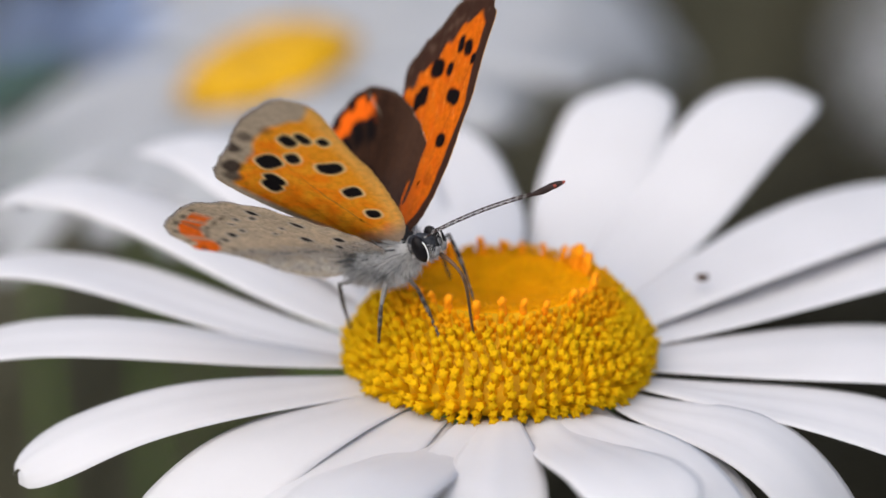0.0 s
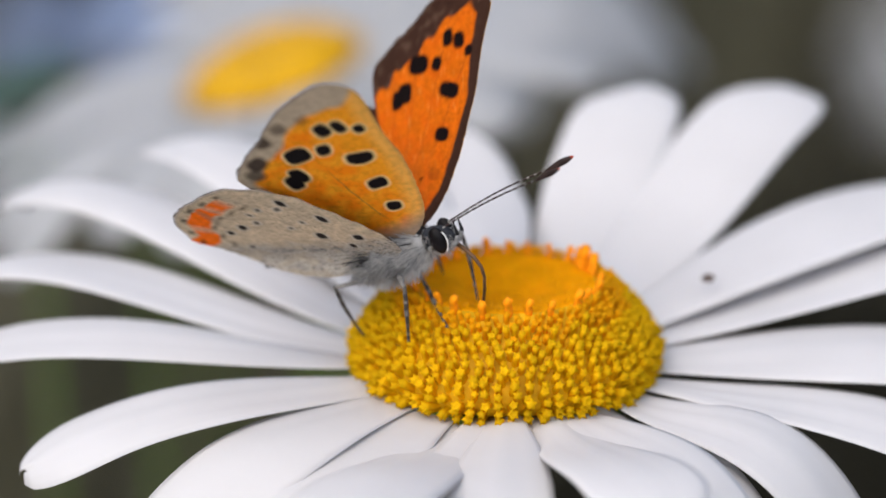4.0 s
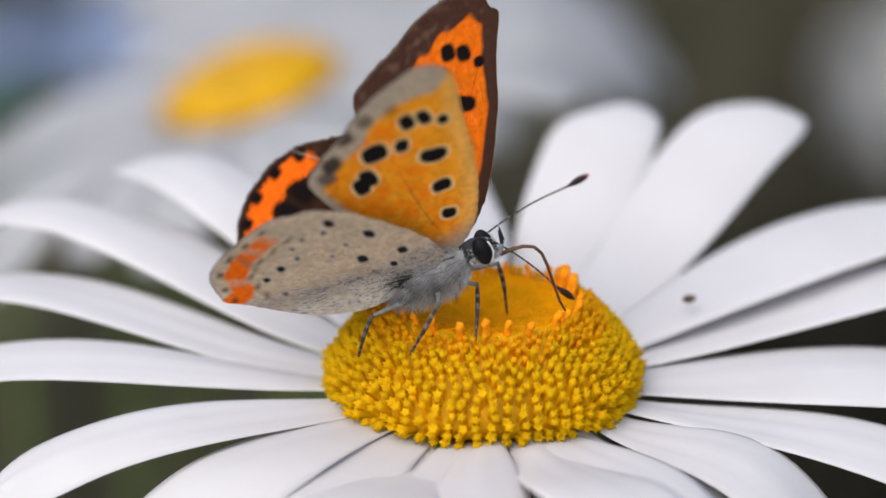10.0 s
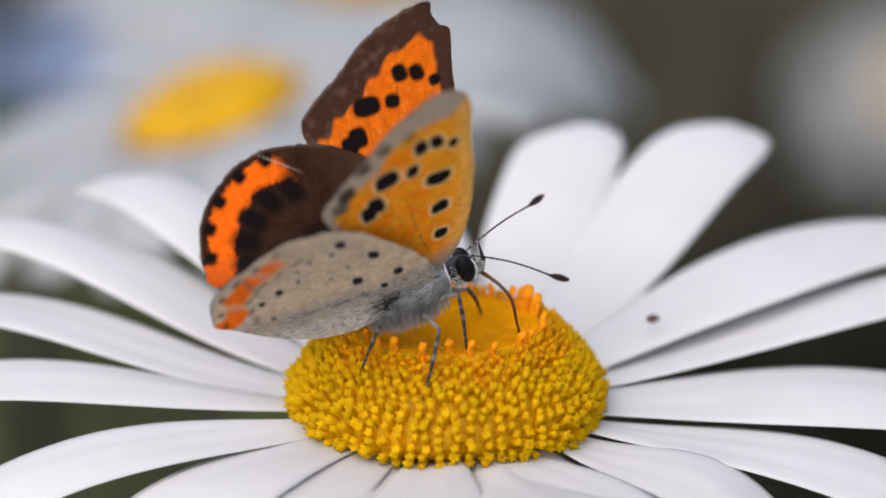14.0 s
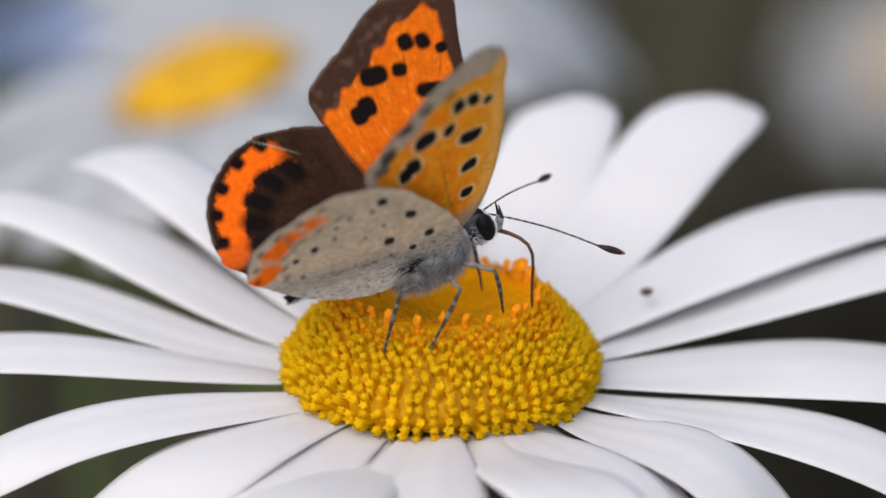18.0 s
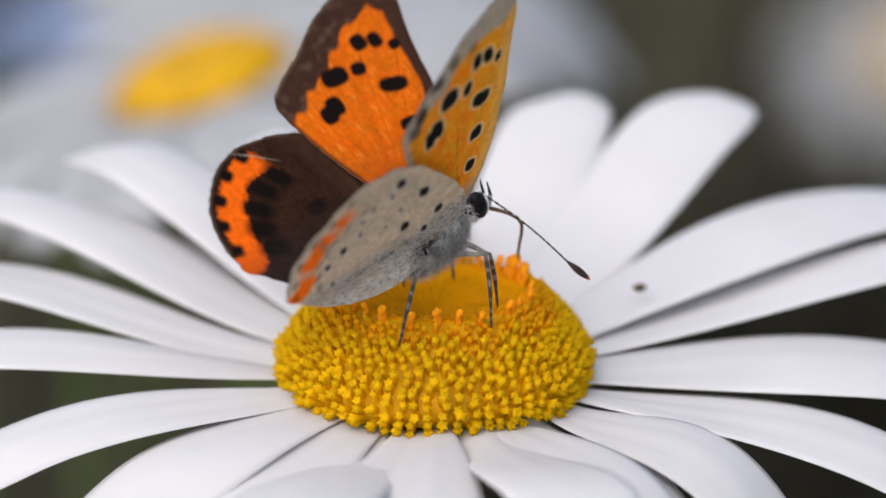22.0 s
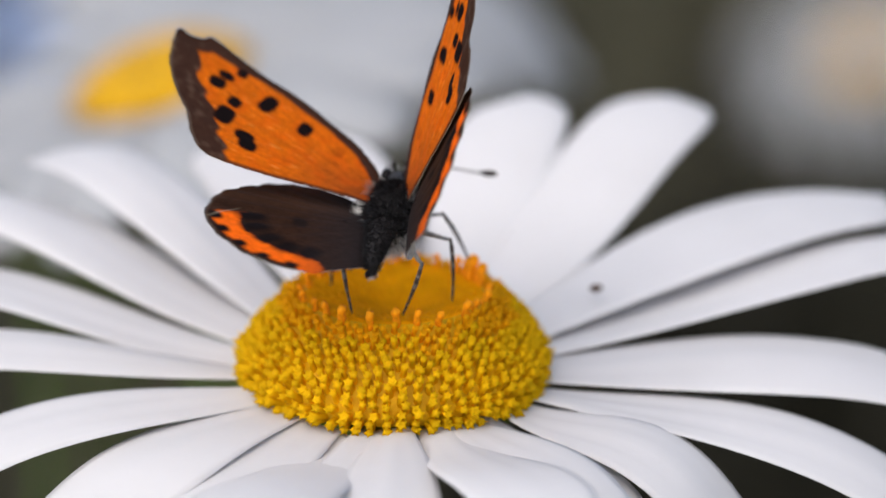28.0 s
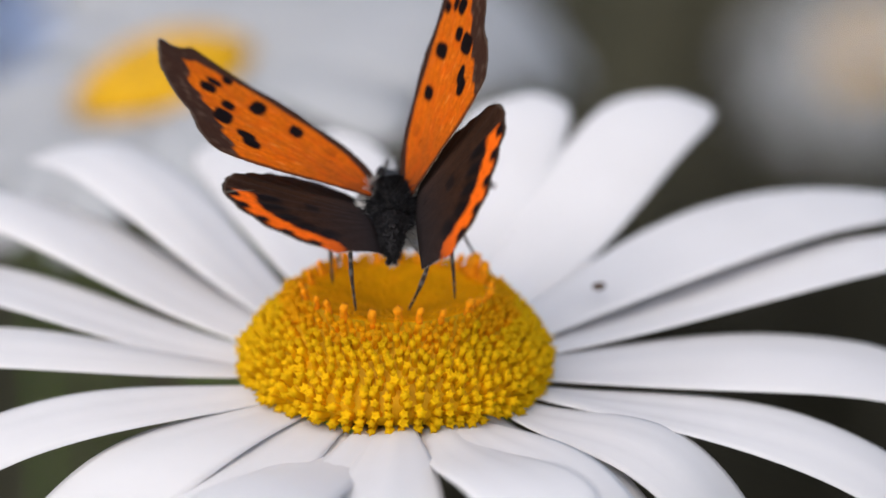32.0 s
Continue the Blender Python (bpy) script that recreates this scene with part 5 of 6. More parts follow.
    walk(hind_left, [
        (0, pose(-0.00100, 0.00110, 0.00090, 43.8, -2.2, -13.7)),
        (0.5, pose(-0.00100, 0.00110, 0.00090, 42.0, -3.4, -10.2)),
        (1, pose(-0.00100, 0.00110, 0.00090, 40.9, -3.7, -7.9)),
        (1.5, pose(-0.00100, 0.00110, 0.00090, 40.3, -3.5, -6.5)),
        (2, pose(-0.00100, 0.00110, 0.00090, 40.0, -3.2, -5.8)),
        (2.5, pose(-0.00100, 0.00110, 0.00090, 39.9, -2.5, -5.7)),
        (3, pose(-0.00100, 0.00110, 0.00090, 39.8, -1.7, -6.3)),
        (3.5, pose(-0.00100, 0.00110, 0.00090, 40.2, -1.8, -5.0)),
        (5.5, pose(-0.00100, 0.00110, 0.00090, 40.9, -1.5, -2.3)),
        (6, pose(-0.00100, 0.00110, 0.00090, 41.1, -1.3, -1.8)),
        (6.5, pose(-0.00100, 0.00110, 0.00090, 41.5, -1.2, -1.4)),
        (7, pose(-0.00100, 0.00110, 0.00090, 42.2, -1.1, -1.2)),
        (7.5, pose(-0.00100, 0.00110, 0.00090, 42.8, -1.0, -1.1)),
        (8, pose(-0.00100, 0.00110, 0.00090, 43.3, -0.9, -1.0)),
        (8.5, pose(-0.00100, 0.00110, 0.00090, 43.7, -0.8, -0.9)),
        (9, pose(-0.00100, 0.00110, 0.00090, 44.1, -0.8, -0.9)),
        (9.5, pose(-0.00100, 0.00110, 0.00090, 44.4, -0.8, -0.9)),
        (10, pose(-0.00100, 0.00110, 0.00090, 44.4, -0.8, -1.0)),
        (10.5, pose(-0.00100, 0.00110, 0.00090, 44.2, -0.9, -1.2)),
        (11, pose(-0.00100, 0.00110, 0.00090, 44.1, -0.9, -1.4)),
        (11.5, pose(-0.00100, 0.00110, 0.00090, 44.2, -0.9, -1.8)),
        (12, pose(-0.00100, 0.00110, 0.00090, 44.5, -0.9, -2.3)),
        (12.5, pose(-0.00100, 0.00110, 0.00090, 45.4, -0.7, -3.0)),
        (13, pose(-0.00100, 0.00110, 0.00090, 46.9, -0.2, -4.2)),
        (13.5, pose(-0.00100, 0.00110, 0.00090, 49.3, 0.9, -5.8)),
        (14, pose(-0.00100, 0.00110, 0.00090, 52.7, 3.1, -8.1)),
        (14.5, pose(-0.00100, 0.00110, 0.00090, 50.8, 2.3, -6.5)),
        (16.5, pose(-0.00100, 0.00110, 0.00090, 47.3, 4.2, -4.0)),
        (17, pose(-0.00100, 0.00110, 0.00090, 47.2, 5.9, -4.4)),
        (17.5, pose(-0.00100, 0.00110, 0.00090, 47.4, 6.2, 0.8)),
        (18, pose(-0.00100, 0.00110, 0.00090, 48.5, 7.2, 5.6)),
        (18.5, pose(-0.00100, 0.00110, 0.00090, 50.7, 8.5, 10.6)),
        (19, pose(-0.00100, 0.00110, 0.00090, 54.3, 9.4, 16.4)),
        (19.5, pose(-0.00100, 0.00110, 0.00090, 49.9, 8.6, 12.5)),
        (20, pose(-0.00100, 0.00110, 0.00090, 46.8, 7.3, 9.7)),
        (20.5, pose(-0.00100, 0.00110, 0.00090, 46.7, 4.7, 10.7)),
        (21, pose(-0.00100, 0.00110, 0.00090, 47.4, 1.4, 12.8)),
        (21.5, pose(-0.00100, 0.00110, 0.00090, 45.4, 5.2, 9.9)),
        (22, pose(-0.00100, 0.00110, 0.00090, 44.1, 8.3, 7.9)),
        (22.5, pose(-0.00100, 0.00110, 0.00090, 41.2, 5.8, 8.8)),
        (23, pose(-0.00100, 0.00110, 0.00090, 38.6, 3.3, 10.7)),
        (23.5, pose(-0.00100, 0.00110, 0.00090, 36.7, 8.3, 6.9)),
        (24, pose(-0.00100, 0.00110, 0.00090, 34.0, 13.2, 3.0)),
        (24.5, pose(-0.00100, 0.00110, 0.00090, 32.3, 9.4, 5.1)),
        (25, pose(-0.00100, 0.00110, 0.00090, 29.5, 6.1, 7.4)),
        (25.5, pose(-0.00100, 0.00110, 0.00090, 28.5, 6.2, 6.4)),
        (27.5, pose(-0.00100, 0.00110, 0.00090, 19.8, 9.7, 6.3)),
        (28, pose(-0.00100, 0.00110, 0.00090, 16.8, 9.8, 6.1)),
        (28.5, pose(-0.00100, 0.00110, 0.00090, 17.9, 11.8, 5.3)),
        (29, pose(-0.00100, 0.00110, 0.00090, 17.7, 14.1, 4.5)),
        (29.5, pose(-0.00100, 0.00110, 0.00090, 17.6, 13.6, 5.3)),
        (30, pose(-0.00100, 0.00110, 0.00090, 16.3, 13.5, 6.1)),
        (30.5, pose(-0.00100, 0.00110, 0.00090, 15.6, 9.8, 4.2)),
        (31, pose(-0.00100, 0.00110, 0.00090, 13.0, 7.3, 3.0)),
        (31.5, pose(-0.00100, 0.00110, 0.00090, 16.0, 9.1, 3.5)),
        (32, pose(-0.00100, 0.00110, 0.00090, 17.6, 11.0, 4.3)),
    ])
    walk(antenna_right, [
        (0, pose(0.00530, -0.00045, 0.00110, 19.2, 2.3, 44.3)),
        (0.5, pose(0.00530, -0.00045, 0.00110, 19.2, 1.2, 43.1)),
        (1, pose(0.00530, -0.00045, 0.00110, 19.1, 0.3, 41.2)),
        (1.5, pose(0.00530, -0.00045, 0.00110, 19.1, -0.3, 39.6)),
        (2, pose(0.00530, -0.00045, 0.00110, 19.1, -0.0, 39.1)),
        (2.5, pose(0.00530, -0.00045, 0.00110, 19.2, -2.2, 38.4)),
        (3, pose(0.00530, -0.00045, 0.00110, 19.2, -1.4, 38.1)),
        (3.5, pose(0.00530, -0.00045, 0.00110, 19.1, -2.1, 40.6)),
        (5.5, pose(0.00530, -0.00045, 0.00110, 37.9, 30.6, 106.5)),
        (6, pose(0.00530, -0.00045, 0.00110, 34.6, 29.5, 99.8)),
        (6.5, pose(0.00530, -0.00045, 0.00110, 30.8, 30.5, 92.3)),
        (7, pose(0.00530, -0.00045, 0.00110, 30.0, 29.4, 90.6)),
        (7.5, pose(0.00530, -0.00045, 0.00110, 28.7, 30.1, 88.0)),
        (8, pose(0.00530, -0.00045, 0.00110, 29.1, 29.6, 88.9)),
        (8.5, pose(0.00530, -0.00045, 0.00110, 27.7, 28.7, 86.0)),
        (9, pose(0.00530, -0.00045, 0.00110, 21.7, 27.5, 73.2)),
        (9.5, pose(0.00530, -0.00045, 0.00110, 18.9, 38.1, 68.1)),
        (10, pose(0.00530, -0.00045, 0.00110, 11.6, 54.9, 58.2)),
        (10.5, pose(0.00530, -0.00045, 0.00110, 14.2, 56.5, 61.3)),
        (11, pose(0.00530, -0.00045, 0.00110, 23.2, 52.9, 72.3)),
        (11.5, pose(0.00530, -0.00045, 0.00110, 23.2, 46.9, 72.3)),
        (12, pose(0.00530, -0.00045, 0.00110, 24.8, 43.9, 74.5)),
        (12.5, pose(0.00530, -0.00045, 0.00110, 15.2, 38.5, 60.1)),
        (13, pose(0.00530, -0.00045, 0.00110, 9.9, 39.2, 51.7)),
        (13.5, pose(0.00530, -0.00045, 0.00110, 0.1, 38.4, 36.0)),
        (14, pose(0.00530, -0.00045, 0.00110, 0.1, 41.4, 36.1)),
        (14.5, pose(0.00530, -0.00045, 0.00110, 1.0, 39.6, 37.4)),
        (16.5, pose(0.00530, -0.00045, 0.00110, -40.0, 39.9, -23.2)),
        (17, pose(0.00530, -0.00045, 0.00110, -48.5, 50.6, -35.1)),
        (17.5, pose(0.00530, -0.00045, 0.00110, -49.3, 48.0, -36.1)),
        (18, pose(0.00530, -0.00045, 0.00110, -43.3, 34.6, -27.1)),
        (18.5, pose(0.00530, -0.00045, 0.00110, -42.9, 31.2, -26.5)),
        (19, pose(0.00530, -0.00045, 0.00110, -44.8, 27.5, -30.3)),
        (19.5, pose(0.00530, -0.00045, 0.00110, -45.3, 23.8, -31.4)),
        (20, pose(0.00530, -0.00045, 0.00110, -45.8, 24.6, -32.7)),
        (20.5, pose(0.00530, -0.00045, 0.00110, -47.5, 25.9, -36.6)),
        (21, pose(0.00530, -0.00045, 0.00110, -50.0, 30.1, -41.9)),
        (21.5, pose(0.00530, -0.00045, 0.00110, -53.2, 34.9, -48.0)),
        (22, pose(0.00530, -0.00045, 0.00110, -68.2, 47.7, -70.3)),
        (22.5, pose(0.00530, -0.00045, 0.00110, -57.9, 29.4, -54.0)),
        (23, pose(0.00530, -0.00045, 0.00110, -54.4, 17.0, -45.3)),
        (23.5, pose(0.00530, -0.00045, 0.00110, -55.6, 14.3, -49.6)),
        (24, pose(0.00530, -0.00045, 0.00110, -55.9, 10.7, -51.2)),
        (24.5, pose(0.00530, -0.00045, 0.00110, -55.9, 10.2, -51.1)),
        (25, pose(0.00530, -0.00045, 0.00110, -59.2, 22.1, -62.7)),
        (25.5, pose(0.00530, -0.00045, 0.00110, -68.7, 53.1, -77.7)),
        (27.5, pose(0.00530, -0.00045, 0.00110, -41.9, 20.9, -36.1)),
        (28, pose(0.00530, -0.00045, 0.00110, -43.7, 28.0, -40.5)),
        (28.5, pose(0.00530, -0.00045, 0.00110, -42.7, 34.0, -38.5)),
        (29, pose(0.00530, -0.00045, 0.00110, -43.7, 38.6, -40.2)),
        (29.5, pose(0.00530, -0.00045, 0.00110, -42.5, 31.5, -38.1)),
        (30, pose(0.00530, -0.00045, 0.00110, -41.4, 22.1, -35.6)),
        (30.5, pose(0.00530, -0.00045, 0.00110, -45.8, 32.2, -45.4)),
        (31, pose(0.00530, -0.00045, 0.00110, -50.1, 26.8, -53.9)),
        (31.5, pose(0.00530, -0.00045, 0.00110, -51.4, 25.3, -56.9)),
        (32, pose(0.00530, -0.00045, 0.00110, -50.2, 26.0, -54.2)),
    ])
    walk(antenna_left, [
        (0, pose(0.00530, 0.00045, 0.00110, 0.0, 3.5, 44.8)),
        (0.5, pose(0.00530, 0.00045, 0.00110, -0.1, 2.1, 42.9)),
        (1, pose(0.00530, 0.00045, 0.00110, -0.1, 1.4, 41.1)),
        (1.5, pose(0.00530, 0.00045, 0.00110, -0.2, 0.9, 40.3)),
        (2, pose(0.00530, 0.00045, 0.00110, -0.2, 1.3, 39.1)),
        (2.5, pose(0.00530, 0.00045, 0.00110, -0.2, -0.7, 39.6)),
        (3, pose(0.00530, 0.00045, 0.00110, -0.2, -0.4, 38.0)),
        (3.5, pose(0.00530, 0.00045, 0.00110, -0.1, -3.1, 34.5)),
        (5.5, pose(0.00530, 0.00045, 0.00110, 0.2, -4.1, 30.2)),
        (6, pose(0.00530, 0.00045, 0.00110, 0.3, -2.8, 29.4)),
        (6.5, pose(0.00530, 0.00045, 0.00110, 0.5, -4.1, 25.0)),
        (7, pose(0.00530, 0.00045, 0.00110, 1.1, -6.8, 19.1)),
        (7.5, pose(0.00530, 0.00045, 0.00110, 1.2, -14.2, 18.2)),
        (8, pose(0.00530, 0.00045, 0.00110, 8.2, -14.4, -10.5)),
        (8.5, pose(0.00530, 0.00045, 0.00110, 9.0, -13.6, -13.5)),
        (9, pose(0.00530, 0.00045, 0.00110, 13.0, -20.5, -22.4)),
        (9.5, pose(0.00530, 0.00045, 0.00110, 9.0, -22.3, -9.3)),
        (10, pose(0.00530, 0.00045, 0.00110, 13.0, -15.5, -21.9)),
        (10.5, pose(0.00530, 0.00045, 0.00110, 15.6, -9.0, -34.1)),
        (11, pose(0.00530, 0.00045, 0.00110, 14.3, -6.6, -24.5)),
        (11.5, pose(0.00530, 0.00045, 0.00110, 15.1, 9.2, 7.3)),
        (12, pose(0.00530, 0.00045, 0.00110, 15.3, 9.8, 8.4)),
        (12.5, pose(0.00530, 0.00045, 0.00110, 15.8, 7.6, 12.0)),
        (13, pose(0.00530, 0.00045, 0.00110, 20.8, 7.9, 47.8)),
        (13.5, pose(0.00530, 0.00045, 0.00110, 20.6, 5.4, 45.9)),
        (14, pose(0.00530, 0.00045, 0.00110, 21.1, 7.9, 47.5)),
        (14.5, pose(0.00530, 0.00045, 0.00110, 20.9, 8.2, 45.5)),
        (16.5, pose(0.00530, 0.00045, 0.00110, 18.4, 17.4, 39.9)),
        (17, pose(0.00530, 0.00045, 0.00110, 19.6, 21.4, 43.5)),
        (17.5, pose(0.00530, 0.00045, 0.00110, 20.1, 16.4, 45.3)),
        (18, pose(0.00530, 0.00045, 0.00110, 19.9, 15.7, 44.8)),
        (18.5, pose(0.00530, 0.00045, 0.00110, 20.6, 14.7, 45.8)),
        (19, pose(0.00530, 0.00045, 0.00110, 21.4, 12.7, 48.2)),
        (19.5, pose(0.00530, 0.00045, 0.00110, 24.2, 19.0, 58.8)),
        (20, pose(0.00530, 0.00045, 0.00110, 26.4, 23.3, 65.0)),
        (20.5, pose(0.00530, 0.00045, 0.00110, 25.5, 24.0, 62.9)),
        (21, pose(0.00530, 0.00045, 0.00110, 24.6, 25.0, 60.7)),
        (21.5, pose(0.00530, 0.00045, 0.00110, 26.0, 30.7, 63.7)),
        (22, pose(0.00530, 0.00045, 0.00110, 23.7, 26.5, 58.9)),
        (22.5, pose(0.00530, 0.00045, 0.00110, 22.7, 26.5, 56.7)),
        (23, pose(0.00530, 0.00045, 0.00110, 19.3, 25.9, 48.9)),
        (23.5, pose(0.00530, 0.00045, 0.00110, 19.4, 26.6, 49.1)),
        (24, pose(0.00530, 0.00045, 0.00110, 18.7, 28.1, 47.7)),
        (24.5, pose(0.00530, 0.00045, 0.00110, 15.6, 29.0, 41.2)),
        (25, pose(0.00530, 0.00045, 0.00110, 13.9, 28.9, 37.6)),
        (25.5, pose(0.00530, 0.00045, 0.00110, 12.7, 29.1, 35.2)),
        (27.5, pose(0.00530, 0.00045, 0.00110, 1.8, 31.6, 13.7)),
        (28, pose(0.00530, 0.00045, 0.00110, -0.0, 30.1, 10.2)),
        (28.5, pose(0.00530, 0.00045, 0.00110, 0.1, 30.7, 10.4)),
        (29, pose(0.00530, 0.00045, 0.00110, 0.3, 30.4, 10.8)),
        (29.5, pose(0.00530, 0.00045, 0.00110, -1.0, 30.6, 8.2)),
        (30, pose(0.00530, 0.00045, 0.00110, -0.3, 29.0, 9.7)),
        (30.5, pose(0.00530, 0.00045, 0.00110, -2.3, 30.7, 5.6)),
        (31, pose(0.00530, 0.00045, 0.00110, -4.9, 35.1, 0.9)),
        (31.5, pose(0.00530, 0.00045, 0.00110, -6.1, 28.3, -1.4)),
        (32, pose(0.00530, 0.00045, 0.00110, -5.5, 27.6, -0.2)),
    ])
    walk(proboscis, [
        (0, pose(0.00560, 0.00000, -0.00045, -3.9, 34.7, -20.7)),
        (1, pose(0.00560, 0.00000, -0.00045, -3.3, 23.2, -21.6)),
        (2, pose(0.00560, 0.00000, -0.00045, -0.8, 20.6, -25.0)),
        (3, pose(0.00560, 0.00000, -0.00045, -2.0, 53.8, -34.5)),
        (6, pose(0.00560, 0.00000, -0.00045, -2.4, 26.6, -5.9)),
        (7, pose(0.00560, 0.00000, -0.00045, 11.1, 27.5, 1.7)),
        (8, pose(0.00560, 0.00000, -0.00045, 6.7, 28.2, -51.3)),
        (9, pose(0.00560, 0.00000, -0.00045, 20.1, 31.4, 8.1)),
        (10, pose(0.00560, 0.00000, -0.00045, 11.1, 12.2, 15.0)),
        (11, pose(0.00560, 0.00000, -0.00045, 23.1, 57.7, -28.3)),
        (12, pose(0.00560, 0.00000, -0.00045, 17.5, 57.5, -32.5)),
        (13, pose(0.00560, 0.00000, -0.00045, 18.4, 27.3, -24.8)),
        (14, pose(0.00560, 0.00000, -0.00045, 16.4, 39.7, -51.3)),
        (17, pose(0.00560, 0.00000, -0.00045, 22.6, 57.7, -45.0)),
        (18, pose(0.00560, 0.00000, -0.00045, 2.2, 34.4, -48.1)),
        (19, pose(0.00560, 0.00000, -0.00045, 4.4, 33.5, -57.1)),
        (20, pose(0.00560, 0.00000, -0.00045, 18.3, 42.5, -69.2)),
        (21, pose(0.00560, 0.00000, -0.00045, 40.7, 32.8, -36.3)),
        (22, pose(0.00560, 0.00000, -0.00045, 29.1, 36.0, -45.7)),
        (23, pose(0.00560, 0.00000, -0.00045, 37.8, 38.4, -58.6)),
        (24, pose(0.00560, 0.00000, -0.00045, 24.6, 16.3, -13.9)),
        (25, pose(0.00560, 0.00000, -0.00045, 12.8, 43.9, -90.7)),
        (28, pose(0.00560, 0.00000, -0.00045, 12.8, 43.9, -90.7)),
        (29, pose(0.00560, 0.00000, -0.00045, 12.8, 43.9, -90.7)),
        (30, pose(0.00560, 0.00000, -0.00045, 12.8, 43.9, -90.7)),
        (31, pose(0.00560, 0.00000, -0.00045, 12.8, 43.9, -90.7)),
        (32, pose(0.00560, 0.00000, -0.00045, 12.8, 43.9, -90.7)),
    ])
    walk(legs[0][0], [
        (0, pose(0.00230, 0.00090, -0.00100, -9.4, -7.0, 76.2)),
        (1, pose(0.00230, 0.00090, -0.00100, -18.9, -4.0, 76.3)),
        (2, pose(0.00230, 0.00090, -0.00100, -18.5, -9.0, 77.9)),
        (3, pose(0.00230, 0.00090, -0.00100, -18.1, -9.2, 76.9)),
        (4.5, pose(0.00230, 0.00090, -0.00100, 2.3, -4.8, 30.5)),
        (6, pose(0.00230, 0.00090, -0.00100, 13.6, 12.6, -12.6)),
        (7, pose(0.00230, 0.00090, -0.00100, 34.1, 25.1, 24.0)),
        (8, pose(0.00230, 0.00090, -0.00100, 30.9, 18.6, 12.1)),
        (9, pose(0.00230, 0.00090, -0.00100, 38.4, 25.7, 30.0)),
        (10, pose(0.00230, 0.00090, -0.00100, 30.1, 15.2, 34.9)),
        (11, pose(0.00230, 0.00090, -0.00100, 41.1, 21.0, 29.2)),
        (12, pose(0.00230, 0.00090, -0.00100, 36.6, 24.0, 24.0)),
        (13, pose(0.00230, 0.00090, -0.00100, 22.7, 13.6, 53.1)),
        (14, pose(0.00230, 0.00090, -0.00100, 50.0, 27.6, 37.2)),
        (17, pose(0.00230, 0.00090, -0.00100, 16.6, -0.9, 47.1)),
        (18, pose(0.00230, 0.00090, -0.00100, 17.7, 8.1, 47.8)),
        (19, pose(0.00230, 0.00090, -0.00100, 16.6, 2.2, 45.8)),
        (20, pose(0.00230, 0.00090, -0.00100, 15.4, 7.9, 47.0)),
        (21, pose(0.00230, 0.00090, -0.00100, 14.8, 10.6, 47.3)),
        (22, pose(0.00230, 0.00090, -0.00100, 14.9, 14.3, 47.9)),
        (23, pose(0.00230, 0.00090, -0.00100, 12.6, 9.6, 46.9)),
        (24, pose(0.00230, 0.00090, -0.00100, 12.5, 16.5, 48.6)),
        (25, pose(0.00230, 0.00090, -0.00100, 10.5, 18.6, 48.2)),
        (28, pose(0.00230, 0.00090, -0.00100, 1.3, 20.0, 48.7)),
        (30, pose(0.00230, 0.00090, -0.00100, -2.4, 20.2, 48.6)),
        (32, pose(0.00230, 0.00090, -0.00100, -3.6, 11.7, 48.1)),
    ])
    walk(legs[0][1], [
        (0, pose(0.00300, 0.00000, 0.00000, 0.0, 105.0, 0.0)),
        (1, pose(0.00300, 0.00000, 0.00000, 0.0, 105.5, 0.0)),
        (2, pose(0.00300, 0.00000, 0.00000, 0.0, 112.4, 0.0)),
        (3, pose(0.00300, 0.00000, 0.00000, 0.0, 110.0, 0.0)),
        (4.5, pose(0.00300, 0.00000, 0.00000, -0.0, 109.3, -0.0)),
        (6, pose(0.00300, 0.00000, 0.00000, 0.0, 108.6, 0.0)),
        (7, pose(0.00300, 0.00000, 0.00000, 0.0, 84.3, 0.0)),
        (8, pose(0.00300, 0.00000, 0.00000, 0.0, 101.3, 0.0)),
        (9, pose(0.00300, 0.00000, 0.00000, 0.0, 81.6, 0.0)),
        (10, pose(0.00300, 0.00000, 0.00000, 0.0, 73.8, 0.0)),
        (11, pose(0.00300, 0.00000, 0.00000, 0.0, 73.0, 0.0)),
        (12, pose(0.00300, 0.00000, 0.00000, 0.0, 73.9, 0.0)),
        (13, pose(0.00300, 0.00000, 0.00000, 0.0, 58.5, 0.0)),
        (14, pose(0.00300, 0.00000, 0.00000, 0.0, 40.5, 0.0)),
        (17, pose(0.00300, 0.00000, 0.00000, 0.0, 74.3, 0.0)),
        (18, pose(0.00300, 0.00000, 0.00000, 0.0, 67.3, 0.0)),
        (19, pose(0.00300, 0.00000, 0.00000, 0.0, 72.0, 0.0)),
        (20, pose(0.00300, 0.00000, 0.00000, 0.0, 66.3, 0.0)),
        (21, pose(0.00300, 0.00000, 0.00000, 0.0, 64.5, 0.0)),
        (22, pose(0.00300, 0.00000, 0.00000, 0.0, 61.6, 0.0)),
        (23, pose(0.00300, 0.00000, 0.00000, 0.0, 64.9, 0.0)),
        (24, pose(0.00300, 0.00000, 0.00000, 0.0, 58.5, 0.0)),
        (25, pose(0.00300, 0.00000, 0.00000, 0.0, 55.5, 0.0)),
        (28, pose(0.00300, 0.00000, 0.00000, 0.0, 53.0, 0.0)),
        (30, pose(0.00300, 0.00000, 0.00000, 0.0, 51.4, 0.0)),
        (32, pose(0.00300, 0.00000, 0.00000, 0.0, 64.4, 0.0)),
    ])
